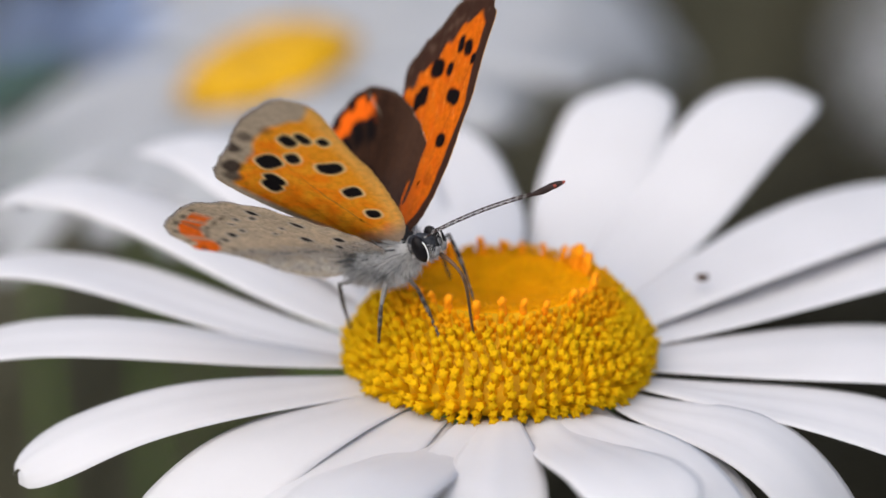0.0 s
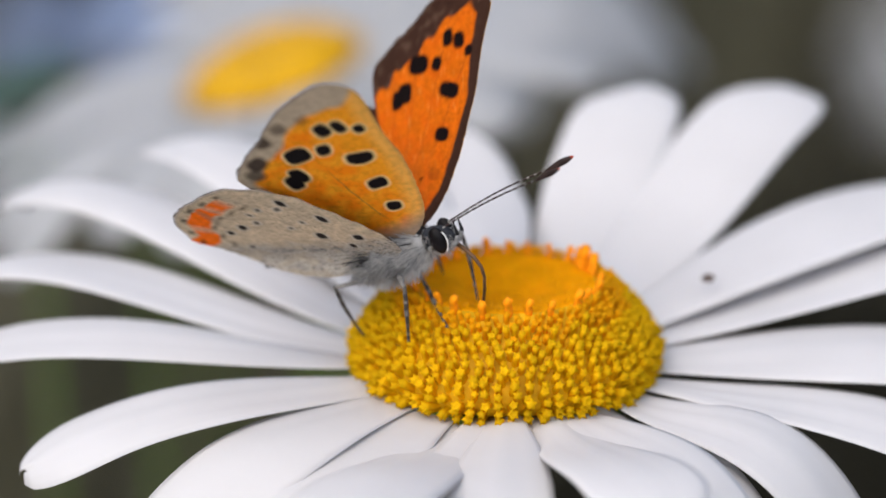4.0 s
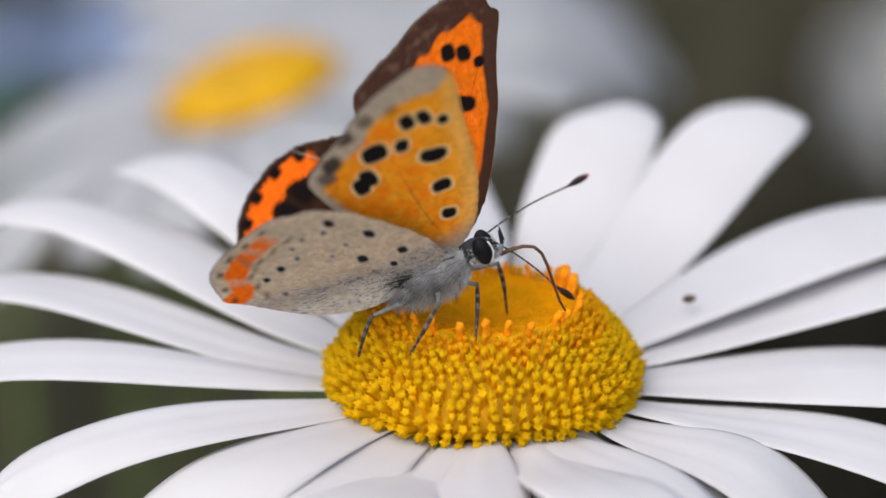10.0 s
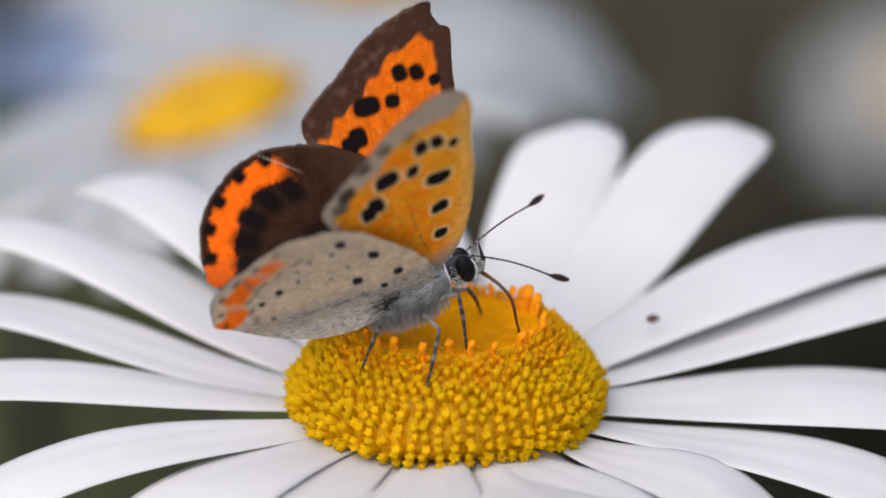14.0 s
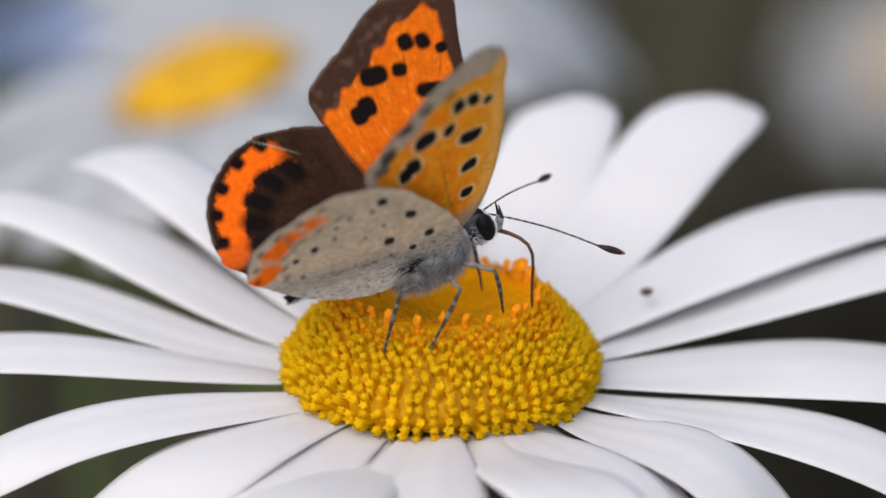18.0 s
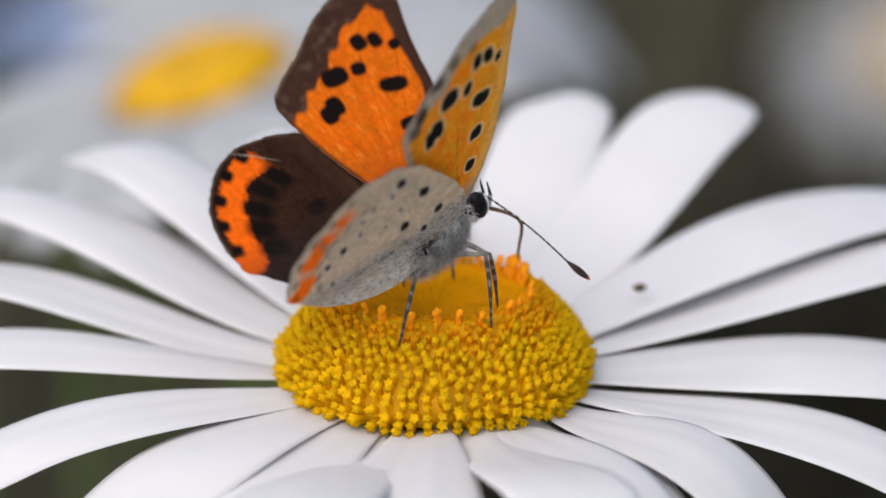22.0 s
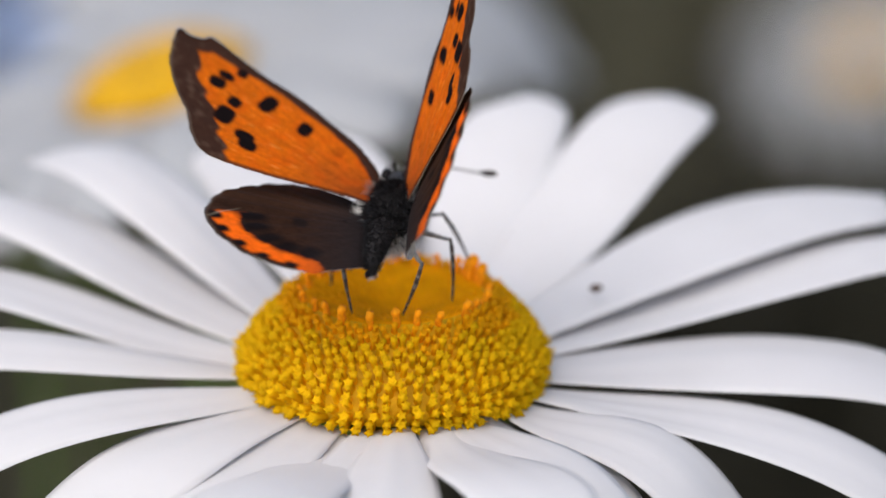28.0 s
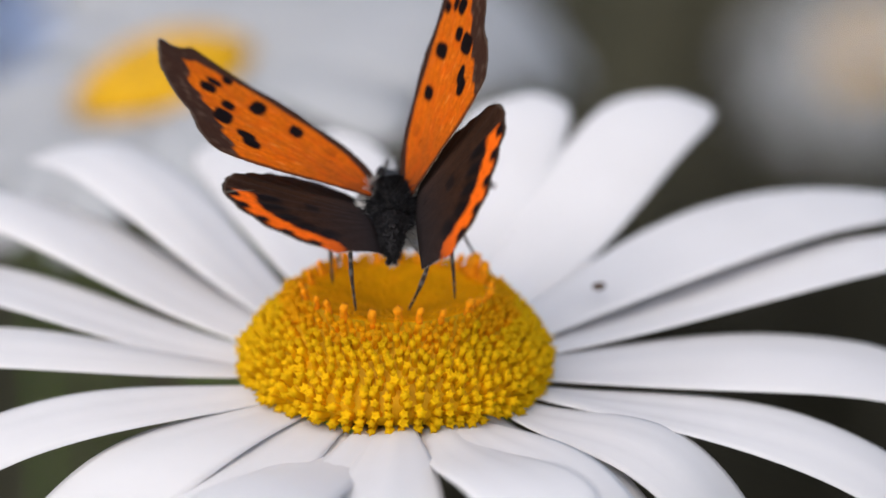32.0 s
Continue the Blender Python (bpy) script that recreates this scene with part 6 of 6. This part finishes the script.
    walk(legs[1][0], [
        (0, pose(0.00090, 0.00100, -0.00120, 23.6, -13.8, 84.7)),
        (1, pose(0.00090, 0.00100, -0.00120, 23.0, -15.8, 83.2)),
        (2, pose(0.00090, 0.00100, -0.00120, 23.3, -18.6, 81.8)),
        (3, pose(0.00090, 0.00100, -0.00120, 23.9, -21.2, 80.3)),
        (6, pose(0.00090, 0.00100, -0.00120, 23.6, -17.2, 78.3)),
        (7, pose(0.00090, 0.00100, -0.00120, 23.5, -18.1, 76.5)),
        (8, pose(0.00090, 0.00100, -0.00120, 22.4, -21.5, 75.8)),
        (9, pose(0.00090, 0.00100, -0.00120, 21.7, -18.2, 76.2)),
        (10, pose(0.00090, 0.00100, -0.00120, 20.5, -16.6, 77.7)),
        (11, pose(0.00090, 0.00100, -0.00120, 19.4, -15.3, 79.3)),
        (12, pose(0.00090, 0.00100, -0.00120, 20.5, -13.4, 78.7)),
        (13, pose(0.00090, 0.00100, -0.00120, 18.3, -19.6, 76.7)),
        (14, pose(0.00090, 0.00100, -0.00120, 15.9, -18.6, 77.6)),
        (17, pose(0.00090, 0.00100, -0.00120, 14.2, -14.0, 78.7)),
        (18, pose(0.00090, 0.00100, -0.00120, 15.0, -9.9, 78.1)),
        (19, pose(0.00090, 0.00100, -0.00120, 13.1, -14.3, 77.6)),
        (20, pose(0.00090, 0.00100, -0.00120, 11.4, -13.0, 77.4)),
        (21, pose(0.00090, 0.00100, -0.00120, 10.5, -13.0, 78.1)),
        (22, pose(0.00090, 0.00100, -0.00120, 10.1, -8.4, 79.4)),
        (23, pose(0.00090, 0.00100, -0.00120, 11.6, -16.3, 84.1)),
        (24, pose(0.00090, 0.00100, -0.00120, 13.4, -13.5, 100.8)),
        (25, pose(0.00090, 0.00100, -0.00120, 7.3, -11.6, 108.9)),
        (28, pose(0.00090, 0.00100, -0.00120, -8.9, 4.5, 82.5)),
        (30, pose(0.00090, 0.00100, -0.00120, -6.3, 2.4, 84.0)),
        (32, pose(0.00090, 0.00100, -0.00120, -10.6, 2.5, 83.4)),
    ])
    walk(legs[1][1], [
        (0, pose(0.00300, 0.00000, 0.00000, 0.0, 83.2, 0.0)),
        (1, pose(0.00300, 0.00000, 0.00000, 0.0, 84.3, 0.0)),
        (2, pose(0.00300, 0.00000, 0.00000, 0.0, 85.6, 0.0)),
        (3, pose(0.00300, 0.00000, 0.00000, 0.0, 86.9, 0.0)),
        (6, pose(0.00300, 0.00000, 0.00000, 0.0, 83.0, 0.0)),
        (7, pose(0.00300, 0.00000, 0.00000, 0.0, 82.4, 0.0)),
        (8, pose(0.00300, 0.00000, 0.00000, 0.0, 85.2, 0.0)),
        (9, pose(0.00300, 0.00000, 0.00000, 0.0, 83.0, 0.0)),
        (10, pose(0.00300, 0.00000, 0.00000, 0.0, 80.5, 0.0)),
        (11, pose(0.00300, 0.00000, 0.00000, 0.0, 79.1, 0.0)),
        (12, pose(0.00300, 0.00000, 0.00000, 0.0, 78.9, 0.0)),
        (13, pose(0.00300, 0.00000, 0.00000, 0.0, 84.6, 0.0)),
        (14, pose(0.00300, 0.00000, 0.00000, 0.0, 82.8, 0.0)),
        (17, pose(0.00300, 0.00000, 0.00000, 0.0, 77.2, 0.0)),
        (18, pose(0.00300, 0.00000, 0.00000, 0.0, 74.0, 0.0)),
        (19, pose(0.00300, 0.00000, 0.00000, 0.0, 77.3, 0.0)),
        (20, pose(0.00300, 0.00000, 0.00000, 0.0, 77.6, 0.0)),
        (21, pose(0.00300, 0.00000, 0.00000, 0.0, 79.8, 0.0)),
        (22, pose(0.00300, 0.00000, 0.00000, 0.0, 76.2, 0.0)),
        (23, pose(0.00300, 0.00000, 0.00000, 0.0, 81.7, 0.0)),
        (24, pose(0.00300, 0.00000, 0.00000, 0.0, 70.1, 0.0)),
        (25, pose(0.00300, 0.00000, 0.00000, 0.0, 66.0, 0.0)),
        (28, pose(0.00300, 0.00000, 0.00000, 0.0, 71.6, 0.0)),
        (30, pose(0.00300, 0.00000, 0.00000, 0.0, 75.7, 0.0)),
        (32, pose(0.00300, 0.00000, 0.00000, 0.0, 84.4, 0.0)),
    ])
    walk(legs[2][0], [
        (0, pose(-0.00080, 0.00090, -0.00110, 39.8, -58.8, 83.2)),
        (1, pose(-0.00080, 0.00090, -0.00110, 34.6, -57.1, 89.8)),
        (2, pose(-0.00080, 0.00090, -0.00110, 43.0, -61.3, 79.8)),
        (3, pose(-0.00080, 0.00090, -0.00110, 42.3, -62.2, 80.9)),
        (6, pose(-0.00080, 0.00090, -0.00110, 50.2, -62.2, 70.2)),
        (7, pose(-0.00080, 0.00090, -0.00110, 41.8, -58.0, 80.8)),
        (8, pose(-0.00080, 0.00090, -0.00110, 56.8, -67.1, 64.5)),
        (9, pose(-0.00080, 0.00090, -0.00110, 18.2, -29.1, 101.9)),
        (10, pose(-0.00080, 0.00090, -0.00110, 28.8, -48.3, 89.3)),
        (11, pose(-0.00080, 0.00090, -0.00110, 27.5, -46.8, 92.3)),
        (12, pose(-0.00080, 0.00090, -0.00110, 25.1, -46.0, 93.5)),
        (13, pose(-0.00080, 0.00090, -0.00110, 29.7, -54.5, 85.7)),
        (14, pose(-0.00080, 0.00090, -0.00110, 23.8, -49.4, 90.4)),
        (17, pose(-0.00080, 0.00090, -0.00110, 15.8, -42.3, 98.8)),
        (18, pose(-0.00080, 0.00090, -0.00110, 16.2, -43.0, 97.1)),
        (19, pose(-0.00080, 0.00090, -0.00110, 14.9, -44.6, 96.9)),
        (20, pose(-0.00080, 0.00090, -0.00110, 9.3, -43.3, 100.1)),
        (21, pose(-0.00080, 0.00090, -0.00110, 10.2, -42.5, 99.2)),
        (22, pose(-0.00080, 0.00090, -0.00110, 7.1, -37.0, 102.6)),
        (23, pose(-0.00080, 0.00090, -0.00110, 3.3, -36.5, 103.4)),
        (24, pose(-0.00080, 0.00090, -0.00110, 2.4, -30.7, 113.2)),
        (25, pose(-0.00080, 0.00090, -0.00110, -2.3, -22.9, 119.7)),
        (28, pose(-0.00080, 0.00090, -0.00110, 5.4, -18.4, 134.2)),
        (30, pose(-0.00080, 0.00090, -0.00110, 5.1, -16.5, 140.1)),
        (32, pose(-0.00080, 0.00090, -0.00110, 4.5, -14.0, 139.7)),
    ])
    walk(legs[2][1], [
        (0, pose(0.00300, 0.00000, 0.00000, 0.0, 127.0, 0.0)),
        (1, pose(0.00300, 0.00000, 0.00000, 0.0, 125.7, 0.0)),
        (2, pose(0.00300, 0.00000, 0.00000, 0.0, 128.2, 0.0)),
        (3, pose(0.00300, 0.00000, 0.00000, 0.0, 128.7, 0.0)),
        (6, pose(0.00300, 0.00000, 0.00000, 0.0, 131.8, 0.0)),
        (7, pose(0.00300, 0.00000, 0.00000, 0.0, 129.1, 0.0)),
        (8, pose(0.00300, 0.00000, 0.00000, 0.0, 134.0, 0.0)),
        (9, pose(0.00300, 0.00000, 0.00000, 0.0, 78.2, 0.0)),
        (10, pose(0.00300, 0.00000, 0.00000, 0.0, 102.8, 0.0)),
        (11, pose(0.00300, 0.00000, 0.00000, 0.0, 102.2, 0.0)),
        (12, pose(0.00300, 0.00000, 0.00000, 0.0, 100.6, 0.0)),
        (13, pose(0.00300, 0.00000, 0.00000, 0.0, 110.7, 0.0)),
        (14, pose(0.00300, 0.00000, 0.00000, 0.0, 105.3, 0.0)),
        (17, pose(0.00300, 0.00000, 0.00000, 0.0, 101.4, 0.0)),
        (18, pose(0.00300, 0.00000, 0.00000, 0.0, 103.5, 0.0)),
        (19, pose(0.00300, 0.00000, 0.00000, 0.0, 104.1, 0.0)),
        (20, pose(0.00300, 0.00000, 0.00000, 0.0, 105.8, 0.0)),
        (21, pose(0.00300, 0.00000, 0.00000, 0.0, 107.3, 0.0)),
        (22, pose(0.00300, 0.00000, 0.00000, 0.0, 103.7, 0.0)),
        (23, pose(0.00300, 0.00000, 0.00000, 0.0, 105.5, 0.0)),
        (24, pose(0.00300, 0.00000, 0.00000, 0.0, 101.8, 0.0)),
        (25, pose(0.00300, 0.00000, 0.00000, 0.0, 104.2, 0.0)),
        (28, pose(0.00300, 0.00000, 0.00000, 0.0, 105.8, 0.0)),
        (30, pose(0.00300, 0.00000, 0.00000, 0.0, 104.1, 0.0)),
        (32, pose(0.00300, 0.00000, 0.00000, 0.0, 104.0, 0.0)),
    ])
    walk(legs[3][0], [
        (0, pose(0.00230, -0.00090, -0.00100, -11.1, 42.7, 124.5)),
        (1, pose(0.00230, -0.00090, -0.00100, -11.5, 39.6, 125.6)),
        (2, pose(0.00230, -0.00090, -0.00100, -10.2, 35.9, 124.0)),
        (3, pose(0.00230, -0.00090, -0.00100, -13.5, 31.4, 120.2)),
        (6, pose(0.00230, -0.00090, -0.00100, 14.5, 50.4, 108.9)),
        (7, pose(0.00230, -0.00090, -0.00100, -21.1, 37.9, 73.3)),
        (8, pose(0.00230, -0.00090, -0.00100, -10.3, 38.8, 74.0)),
        (9, pose(0.00230, -0.00090, -0.00100, -21.9, 35.7, 69.2)),
        (10, pose(0.00230, -0.00090, -0.00100, -8.5, 27.2, 74.1)),
        (11, pose(0.00230, -0.00090, -0.00100, -9.6, 10.9, 81.0)),
        (12, pose(0.00230, -0.00090, -0.00100, -9.0, 28.3, 79.5)),
        (13, pose(0.00230, -0.00090, -0.00100, -27.0, 41.3, 58.9)),
        (13.5, pose(0.00230, -0.00090, -0.00100, -31.7, 1.6, 2.1)),
        (14, pose(0.00230, -0.00090, -0.00100, 0.4, -23.3, -59.2)),
        (17, pose(0.00230, -0.00090, -0.00100, 19.1, 4.9, -58.3)),
        (18, pose(0.00230, -0.00090, -0.00100, 15.8, 7.9, -60.7)),
        (19, pose(0.00230, -0.00090, -0.00100, 18.6, 7.9, -63.4)),
        (20, pose(0.00230, -0.00090, -0.00100, 9.4, 7.7, -81.5)),
        (21, pose(0.00230, -0.00090, -0.00100, 8.4, 6.3, -88.2)),
        (22, pose(0.00230, -0.00090, -0.00100, 1.9, 4.1, -88.7)),
        (22.5, pose(0.00230, -0.00090, -0.00100, 2.2, 13.0, -54.7)),
        (23, pose(0.00230, -0.00090, -0.00100, 7.7, 20.2, -19.1)),
        (24, pose(0.00230, -0.00090, -0.00100, -1.8, 22.9, -4.3)),
        (25, pose(0.00230, -0.00090, -0.00100, 31.7, 40.3, -17.3)),
        (28, pose(0.00230, -0.00090, -0.00100, -0.6, 19.0, -43.8)),
        (30, pose(0.00230, -0.00090, -0.00100, -3.7, 9.4, -46.4)),
        (32, pose(0.00230, -0.00090, -0.00100, -13.9, 3.9, -58.2)),
    ])
    walk(legs[3][1], [
        (0, pose(0.00300, 0.00000, 0.00000, 0.0, 100.2, 0.0)),
        (1, pose(0.00300, 0.00000, 0.00000, 0.0, 105.5, 0.0)),
        (2, pose(0.00300, 0.00000, 0.00000, 0.0, 110.7, 0.0)),
        (3, pose(0.00300, 0.00000, 0.00000, 0.0, 112.1, 0.0)),
        (6, pose(0.00300, 0.00000, 0.00000, 0.0, 93.2, 0.0)),
        (7, pose(0.00300, 0.00000, 0.00000, 0.0, 99.7, 0.0)),
        (8, pose(0.00300, 0.00000, 0.00000, 0.0, 109.0, 0.0)),
        (9, pose(0.00300, 0.00000, 0.00000, 0.0, 105.3, 0.0)),
        (10, pose(0.00300, 0.00000, 0.00000, 0.0, 124.7, 0.0)),
        (11, pose(0.00300, 0.00000, 0.00000, 0.0, 137.4, 0.0)),
        (12, pose(0.00300, 0.00000, 0.00000, 0.0, 126.1, 0.0)),
        (13, pose(0.00300, 0.00000, 0.00000, 0.0, 104.5, 0.0)),
        (13.5, pose(0.00300, 0.00000, 0.00000, -0.0, 118.2, -0.0)),
        (14, pose(0.00300, 0.00000, 0.00000, 0.0, 131.8, 0.0)),
        (17, pose(0.00300, 0.00000, 0.00000, 0.0, 117.9, 0.0)),
        (18, pose(0.00300, 0.00000, 0.00000, 0.0, 108.8, 0.0)),
        (19, pose(0.00300, 0.00000, 0.00000, 0.0, 110.7, 0.0)),
        (20, pose(0.00300, 0.00000, 0.00000, 0.0, 106.5, 0.0)),
        (21, pose(0.00300, 0.00000, 0.00000, 0.0, 102.9, 0.0)),
        (22, pose(0.00300, 0.00000, 0.00000, 0.0, 103.0, 0.0)),
        (22.5, pose(0.00300, 0.00000, 0.00000, 0.0, 85.1, 0.0)),
        (23, pose(0.00300, 0.00000, 0.00000, 0.0, 67.1, 0.0)),
        (24, pose(0.00300, 0.00000, 0.00000, 0.0, 69.0, 0.0)),
        (25, pose(0.00300, 0.00000, 0.00000, 0.0, 29.7, 0.0)),
        (28, pose(0.00300, 0.00000, 0.00000, 0.0, 47.9, 0.0)),
        (30, pose(0.00300, 0.00000, 0.00000, 0.0, 59.0, 0.0)),
        (32, pose(0.00300, 0.00000, 0.00000, 0.0, 58.3, 0.0)),
    ])
    walk(legs[4][0], [
        (0, pose(0.00090, -0.00100, -0.00120, -32.1, 15.1, -64.9)),
        (1, pose(0.00090, -0.00100, -0.00120, -22.7, 6.5, -66.4)),
        (2, pose(0.00090, -0.00100, -0.00120, -21.6, 0.9, -59.0)),
        (3, pose(0.00090, -0.00100, -0.00120, -14.4, -0.9, -56.4)),
        (6, pose(0.00090, -0.00100, -0.00120, -26.6, 11.8, -57.4)),
        (7, pose(0.00090, -0.00100, -0.00120, -28.9, 16.6, -61.2)),
        (8, pose(0.00090, -0.00100, -0.00120, -32.7, 10.1, -61.7)),
        (9, pose(0.00090, -0.00100, -0.00120, -39.2, 14.7, -79.3)),
        (10, pose(0.00090, -0.00100, -0.00120, -47.4, -6.3, -79.1)),
        (12, pose(0.00090, -0.00100, -0.00120, -37.2, 4.5, -60.5)),
        (13, pose(0.00090, -0.00100, -0.00120, -30.9, 5.8, -67.2)),
        (17, pose(0.00090, -0.00100, -0.00120, -49.4, -1.3, -82.2)),
        (18, pose(0.00090, -0.00100, -0.00120, -46.3, 1.9, -84.9)),
        (19, pose(0.00090, -0.00100, -0.00120, -48.2, 5.4, -87.8)),
        (20, pose(0.00090, -0.00100, -0.00120, -52.4, 10.1, -105.2)),
        (21, pose(0.00090, -0.00100, -0.00120, -51.1, 7.5, -107.4)),
        (22, pose(0.00090, -0.00100, -0.00120, -23.0, -2.0, -65.3)),
        (23, pose(0.00090, -0.00100, -0.00120, -28.2, 2.4, -79.0)),
        (24, pose(0.00090, -0.00100, -0.00120, -31.1, 0.4, -87.0)),
        (25, pose(0.00090, -0.00100, -0.00120, -30.6, 6.5, -101.0)),
        (28, pose(0.00090, -0.00100, -0.00120, -0.8, 6.6, -101.9)),
        (30, pose(0.00090, -0.00100, -0.00120, 0.2, 0.9, -105.6)),
        (32, pose(0.00090, -0.00100, -0.00120, 0.7, -5.6, -115.1)),
    ])
    walk(legs[4][1], [
        (0, pose(0.00300, 0.00000, 0.00000, 0.0, 108.0, 0.0)),
        (1, pose(0.00300, 0.00000, 0.00000, 0.0, 108.0, 0.0)),
        (2, pose(0.00300, 0.00000, 0.00000, 0.0, 113.3, 0.0)),
        (3, pose(0.00300, 0.00000, 0.00000, 0.0, 112.5, 0.0)),
        (6, pose(0.00300, 0.00000, 0.00000, 0.0, 100.2, 0.0)),
        (7, pose(0.00300, 0.00000, 0.00000, 0.0, 95.4, 0.0)),
        (8, pose(0.00300, 0.00000, 0.00000, 0.0, 106.3, 0.0)),
        (9, pose(0.00300, 0.00000, 0.00000, 0.0, 97.3, 0.0)),
        (10, pose(0.00300, 0.00000, 0.00000, 0.0, 117.3, 0.0)),
        (12, pose(0.00300, 0.00000, 0.00000, 0.0, 93.0, 0.0)),
        (13, pose(0.00300, 0.00000, 0.00000, 0.0, 87.2, 0.0)),
        (17, pose(0.00300, 0.00000, 0.00000, 0.0, 101.6, 0.0)),
        (18, pose(0.00300, 0.00000, 0.00000, 0.0, 96.3, 0.0)),
        (19, pose(0.00300, 0.00000, 0.00000, 0.0, 95.3, 0.0)),
        (20, pose(0.00300, 0.00000, 0.00000, 0.0, 83.3, 0.0)),
        (21, pose(0.00300, 0.00000, 0.00000, 0.0, 81.8, 0.0)),
        (22, pose(0.00300, 0.00000, 0.00000, 0.0, 93.3, 0.0)),
        (23, pose(0.00300, 0.00000, 0.00000, 0.0, 88.0, 0.0)),
        (24, pose(0.00300, 0.00000, 0.00000, 0.0, 89.7, 0.0)),
        (25, pose(0.00300, 0.00000, 0.00000, 0.0, 71.8, 0.0)),
        (28, pose(0.00300, 0.00000, 0.00000, 0.0, 86.1, 0.0)),
        (30, pose(0.00300, 0.00000, 0.00000, 0.0, 89.4, 0.0)),
        (32, pose(0.00300, 0.00000, 0.00000, 0.0, 87.4, 0.0)),
    ])
    walk(legs[5][0], [
        (0, pose(-0.00080, -0.00090, -0.00110, -14.8, 0.9, -178.5)),
        (1, pose(-0.00080, -0.00090, -0.00110, -22.3, 10.0, 176.2)),
        (2, pose(-0.00080, -0.00090, -0.00110, -23.8, -7.3, -164.5)),
        (3, pose(-0.00080, -0.00090, -0.00110, -21.5, -9.4, -159.9)),
        (6, pose(-0.00080, -0.00090, -0.00110, -22.2, -10.4, -159.0)),
        (7, pose(-0.00080, -0.00090, -0.00110, -28.0, -3.2, -159.8)),
        (8, pose(-0.00080, -0.00090, -0.00110, -33.0, -3.7, -159.7)),
        (9, pose(-0.00080, -0.00090, -0.00110, -21.0, -2.2, -173.5)),
        (10, pose(-0.00080, -0.00090, -0.00110, -45.2, -9.4, -147.2)),
        (11, pose(-0.00080, -0.00090, -0.00110, -48.6, -13.9, -122.3)),
        (12, pose(-0.00080, -0.00090, -0.00110, -50.4, -25.5, -102.1)),
        (13, pose(-0.00080, -0.00090, -0.00110, -41.7, -30.7, -100.3)),
        (14, pose(-0.00080, -0.00090, -0.00110, -52.4, -32.6, -102.2)),
        (17, pose(-0.00080, -0.00090, -0.00110, -46.6, -18.6, -123.3)),
        (18, pose(-0.00080, -0.00090, -0.00110, -34.6, -22.5, -124.4)),
        (19, pose(-0.00080, -0.00090, -0.00110, -37.2, -13.8, -126.7)),
        (20, pose(-0.00080, -0.00090, -0.00110, -38.9, -10.9, -141.1)),
        (21, pose(-0.00080, -0.00090, -0.00110, -30.4, -18.7, -136.2)),
        (22, pose(-0.00080, -0.00090, -0.00110, -29.0, -20.3, -137.7)),
        (23, pose(-0.00080, -0.00090, -0.00110, -28.0, -18.3, -147.7)),
        (24, pose(-0.00080, -0.00090, -0.00110, -27.6, -14.3, -156.4)),
        (25, pose(-0.00080, -0.00090, -0.00110, -22.4, -25.3, -128.5)),
        (28, pose(-0.00080, -0.00090, -0.00110, -14.2, 1.2, -148.6)),
        (30, pose(-0.00080, -0.00090, -0.00110, -9.2, 5.7, -148.0)),
        (32, pose(-0.00080, -0.00090, -0.00110, -4.5, 7.0, -148.0)),
    ])
    walk(legs[5][1], [
        (0, pose(0.00300, 0.00000, 0.00000, 0.0, 62.0, 0.0)),
        (1, pose(0.00300, 0.00000, 0.00000, 0.0, 53.0, 0.0)),
        (2, pose(0.00300, 0.00000, 0.00000, 0.0, 87.5, 0.0)),
        (3, pose(0.00300, 0.00000, 0.00000, 0.0, 98.0, 0.0)),
        (6, pose(0.00300, 0.00000, 0.00000, 0.0, 93.5, 0.0)),
        (7, pose(0.00300, 0.00000, 0.00000, 0.0, 86.7, 0.0)),
        (8, pose(0.00300, 0.00000, 0.00000, 0.0, 82.9, 0.0)),
        (9, pose(0.00300, 0.00000, 0.00000, 0.0, 70.5, 0.0)),
        (10, pose(0.00300, 0.00000, 0.00000, 0.0, 83.2, 0.0)),
        (11, pose(0.00300, 0.00000, 0.00000, 0.0, 105.0, 0.0)),
        (12, pose(0.00300, 0.00000, 0.00000, 0.0, 126.3, 0.0)),
        (13, pose(0.00300, 0.00000, 0.00000, 0.0, 133.9, 0.0)),
        (14, pose(0.00300, 0.00000, 0.00000, 0.0, 129.3, 0.0)),
        (17, pose(0.00300, 0.00000, 0.00000, 0.0, 95.7, 0.0)),
        (18, pose(0.00300, 0.00000, 0.00000, 0.0, 101.1, 0.0)),
        (19, pose(0.00300, 0.00000, 0.00000, 0.0, 93.2, 0.0)),
        (20, pose(0.00300, 0.00000, 0.00000, 0.0, 87.5, 0.0)),
        (21, pose(0.00300, 0.00000, 0.00000, 0.0, 95.3, 0.0)),
        (22, pose(0.00300, 0.00000, 0.00000, 0.0, 94.6, 0.0)),
        (23, pose(0.00300, 0.00000, 0.00000, 0.0, 90.6, 0.0)),
        (24, pose(0.00300, 0.00000, 0.00000, 0.0, 78.7, 0.0)),
        (25, pose(0.00300, 0.00000, 0.00000, 0.0, 109.2, 0.0)),
        (28, pose(0.00300, 0.00000, 0.00000, 0.0, 107.0, 0.0)),
        (30, pose(0.00300, 0.00000, 0.00000, 0.0, 105.7, 0.0)),
        (32, pose(0.00300, 0.00000, 0.00000, 0.0, 104.6, 0.0)),
    ])


motions()
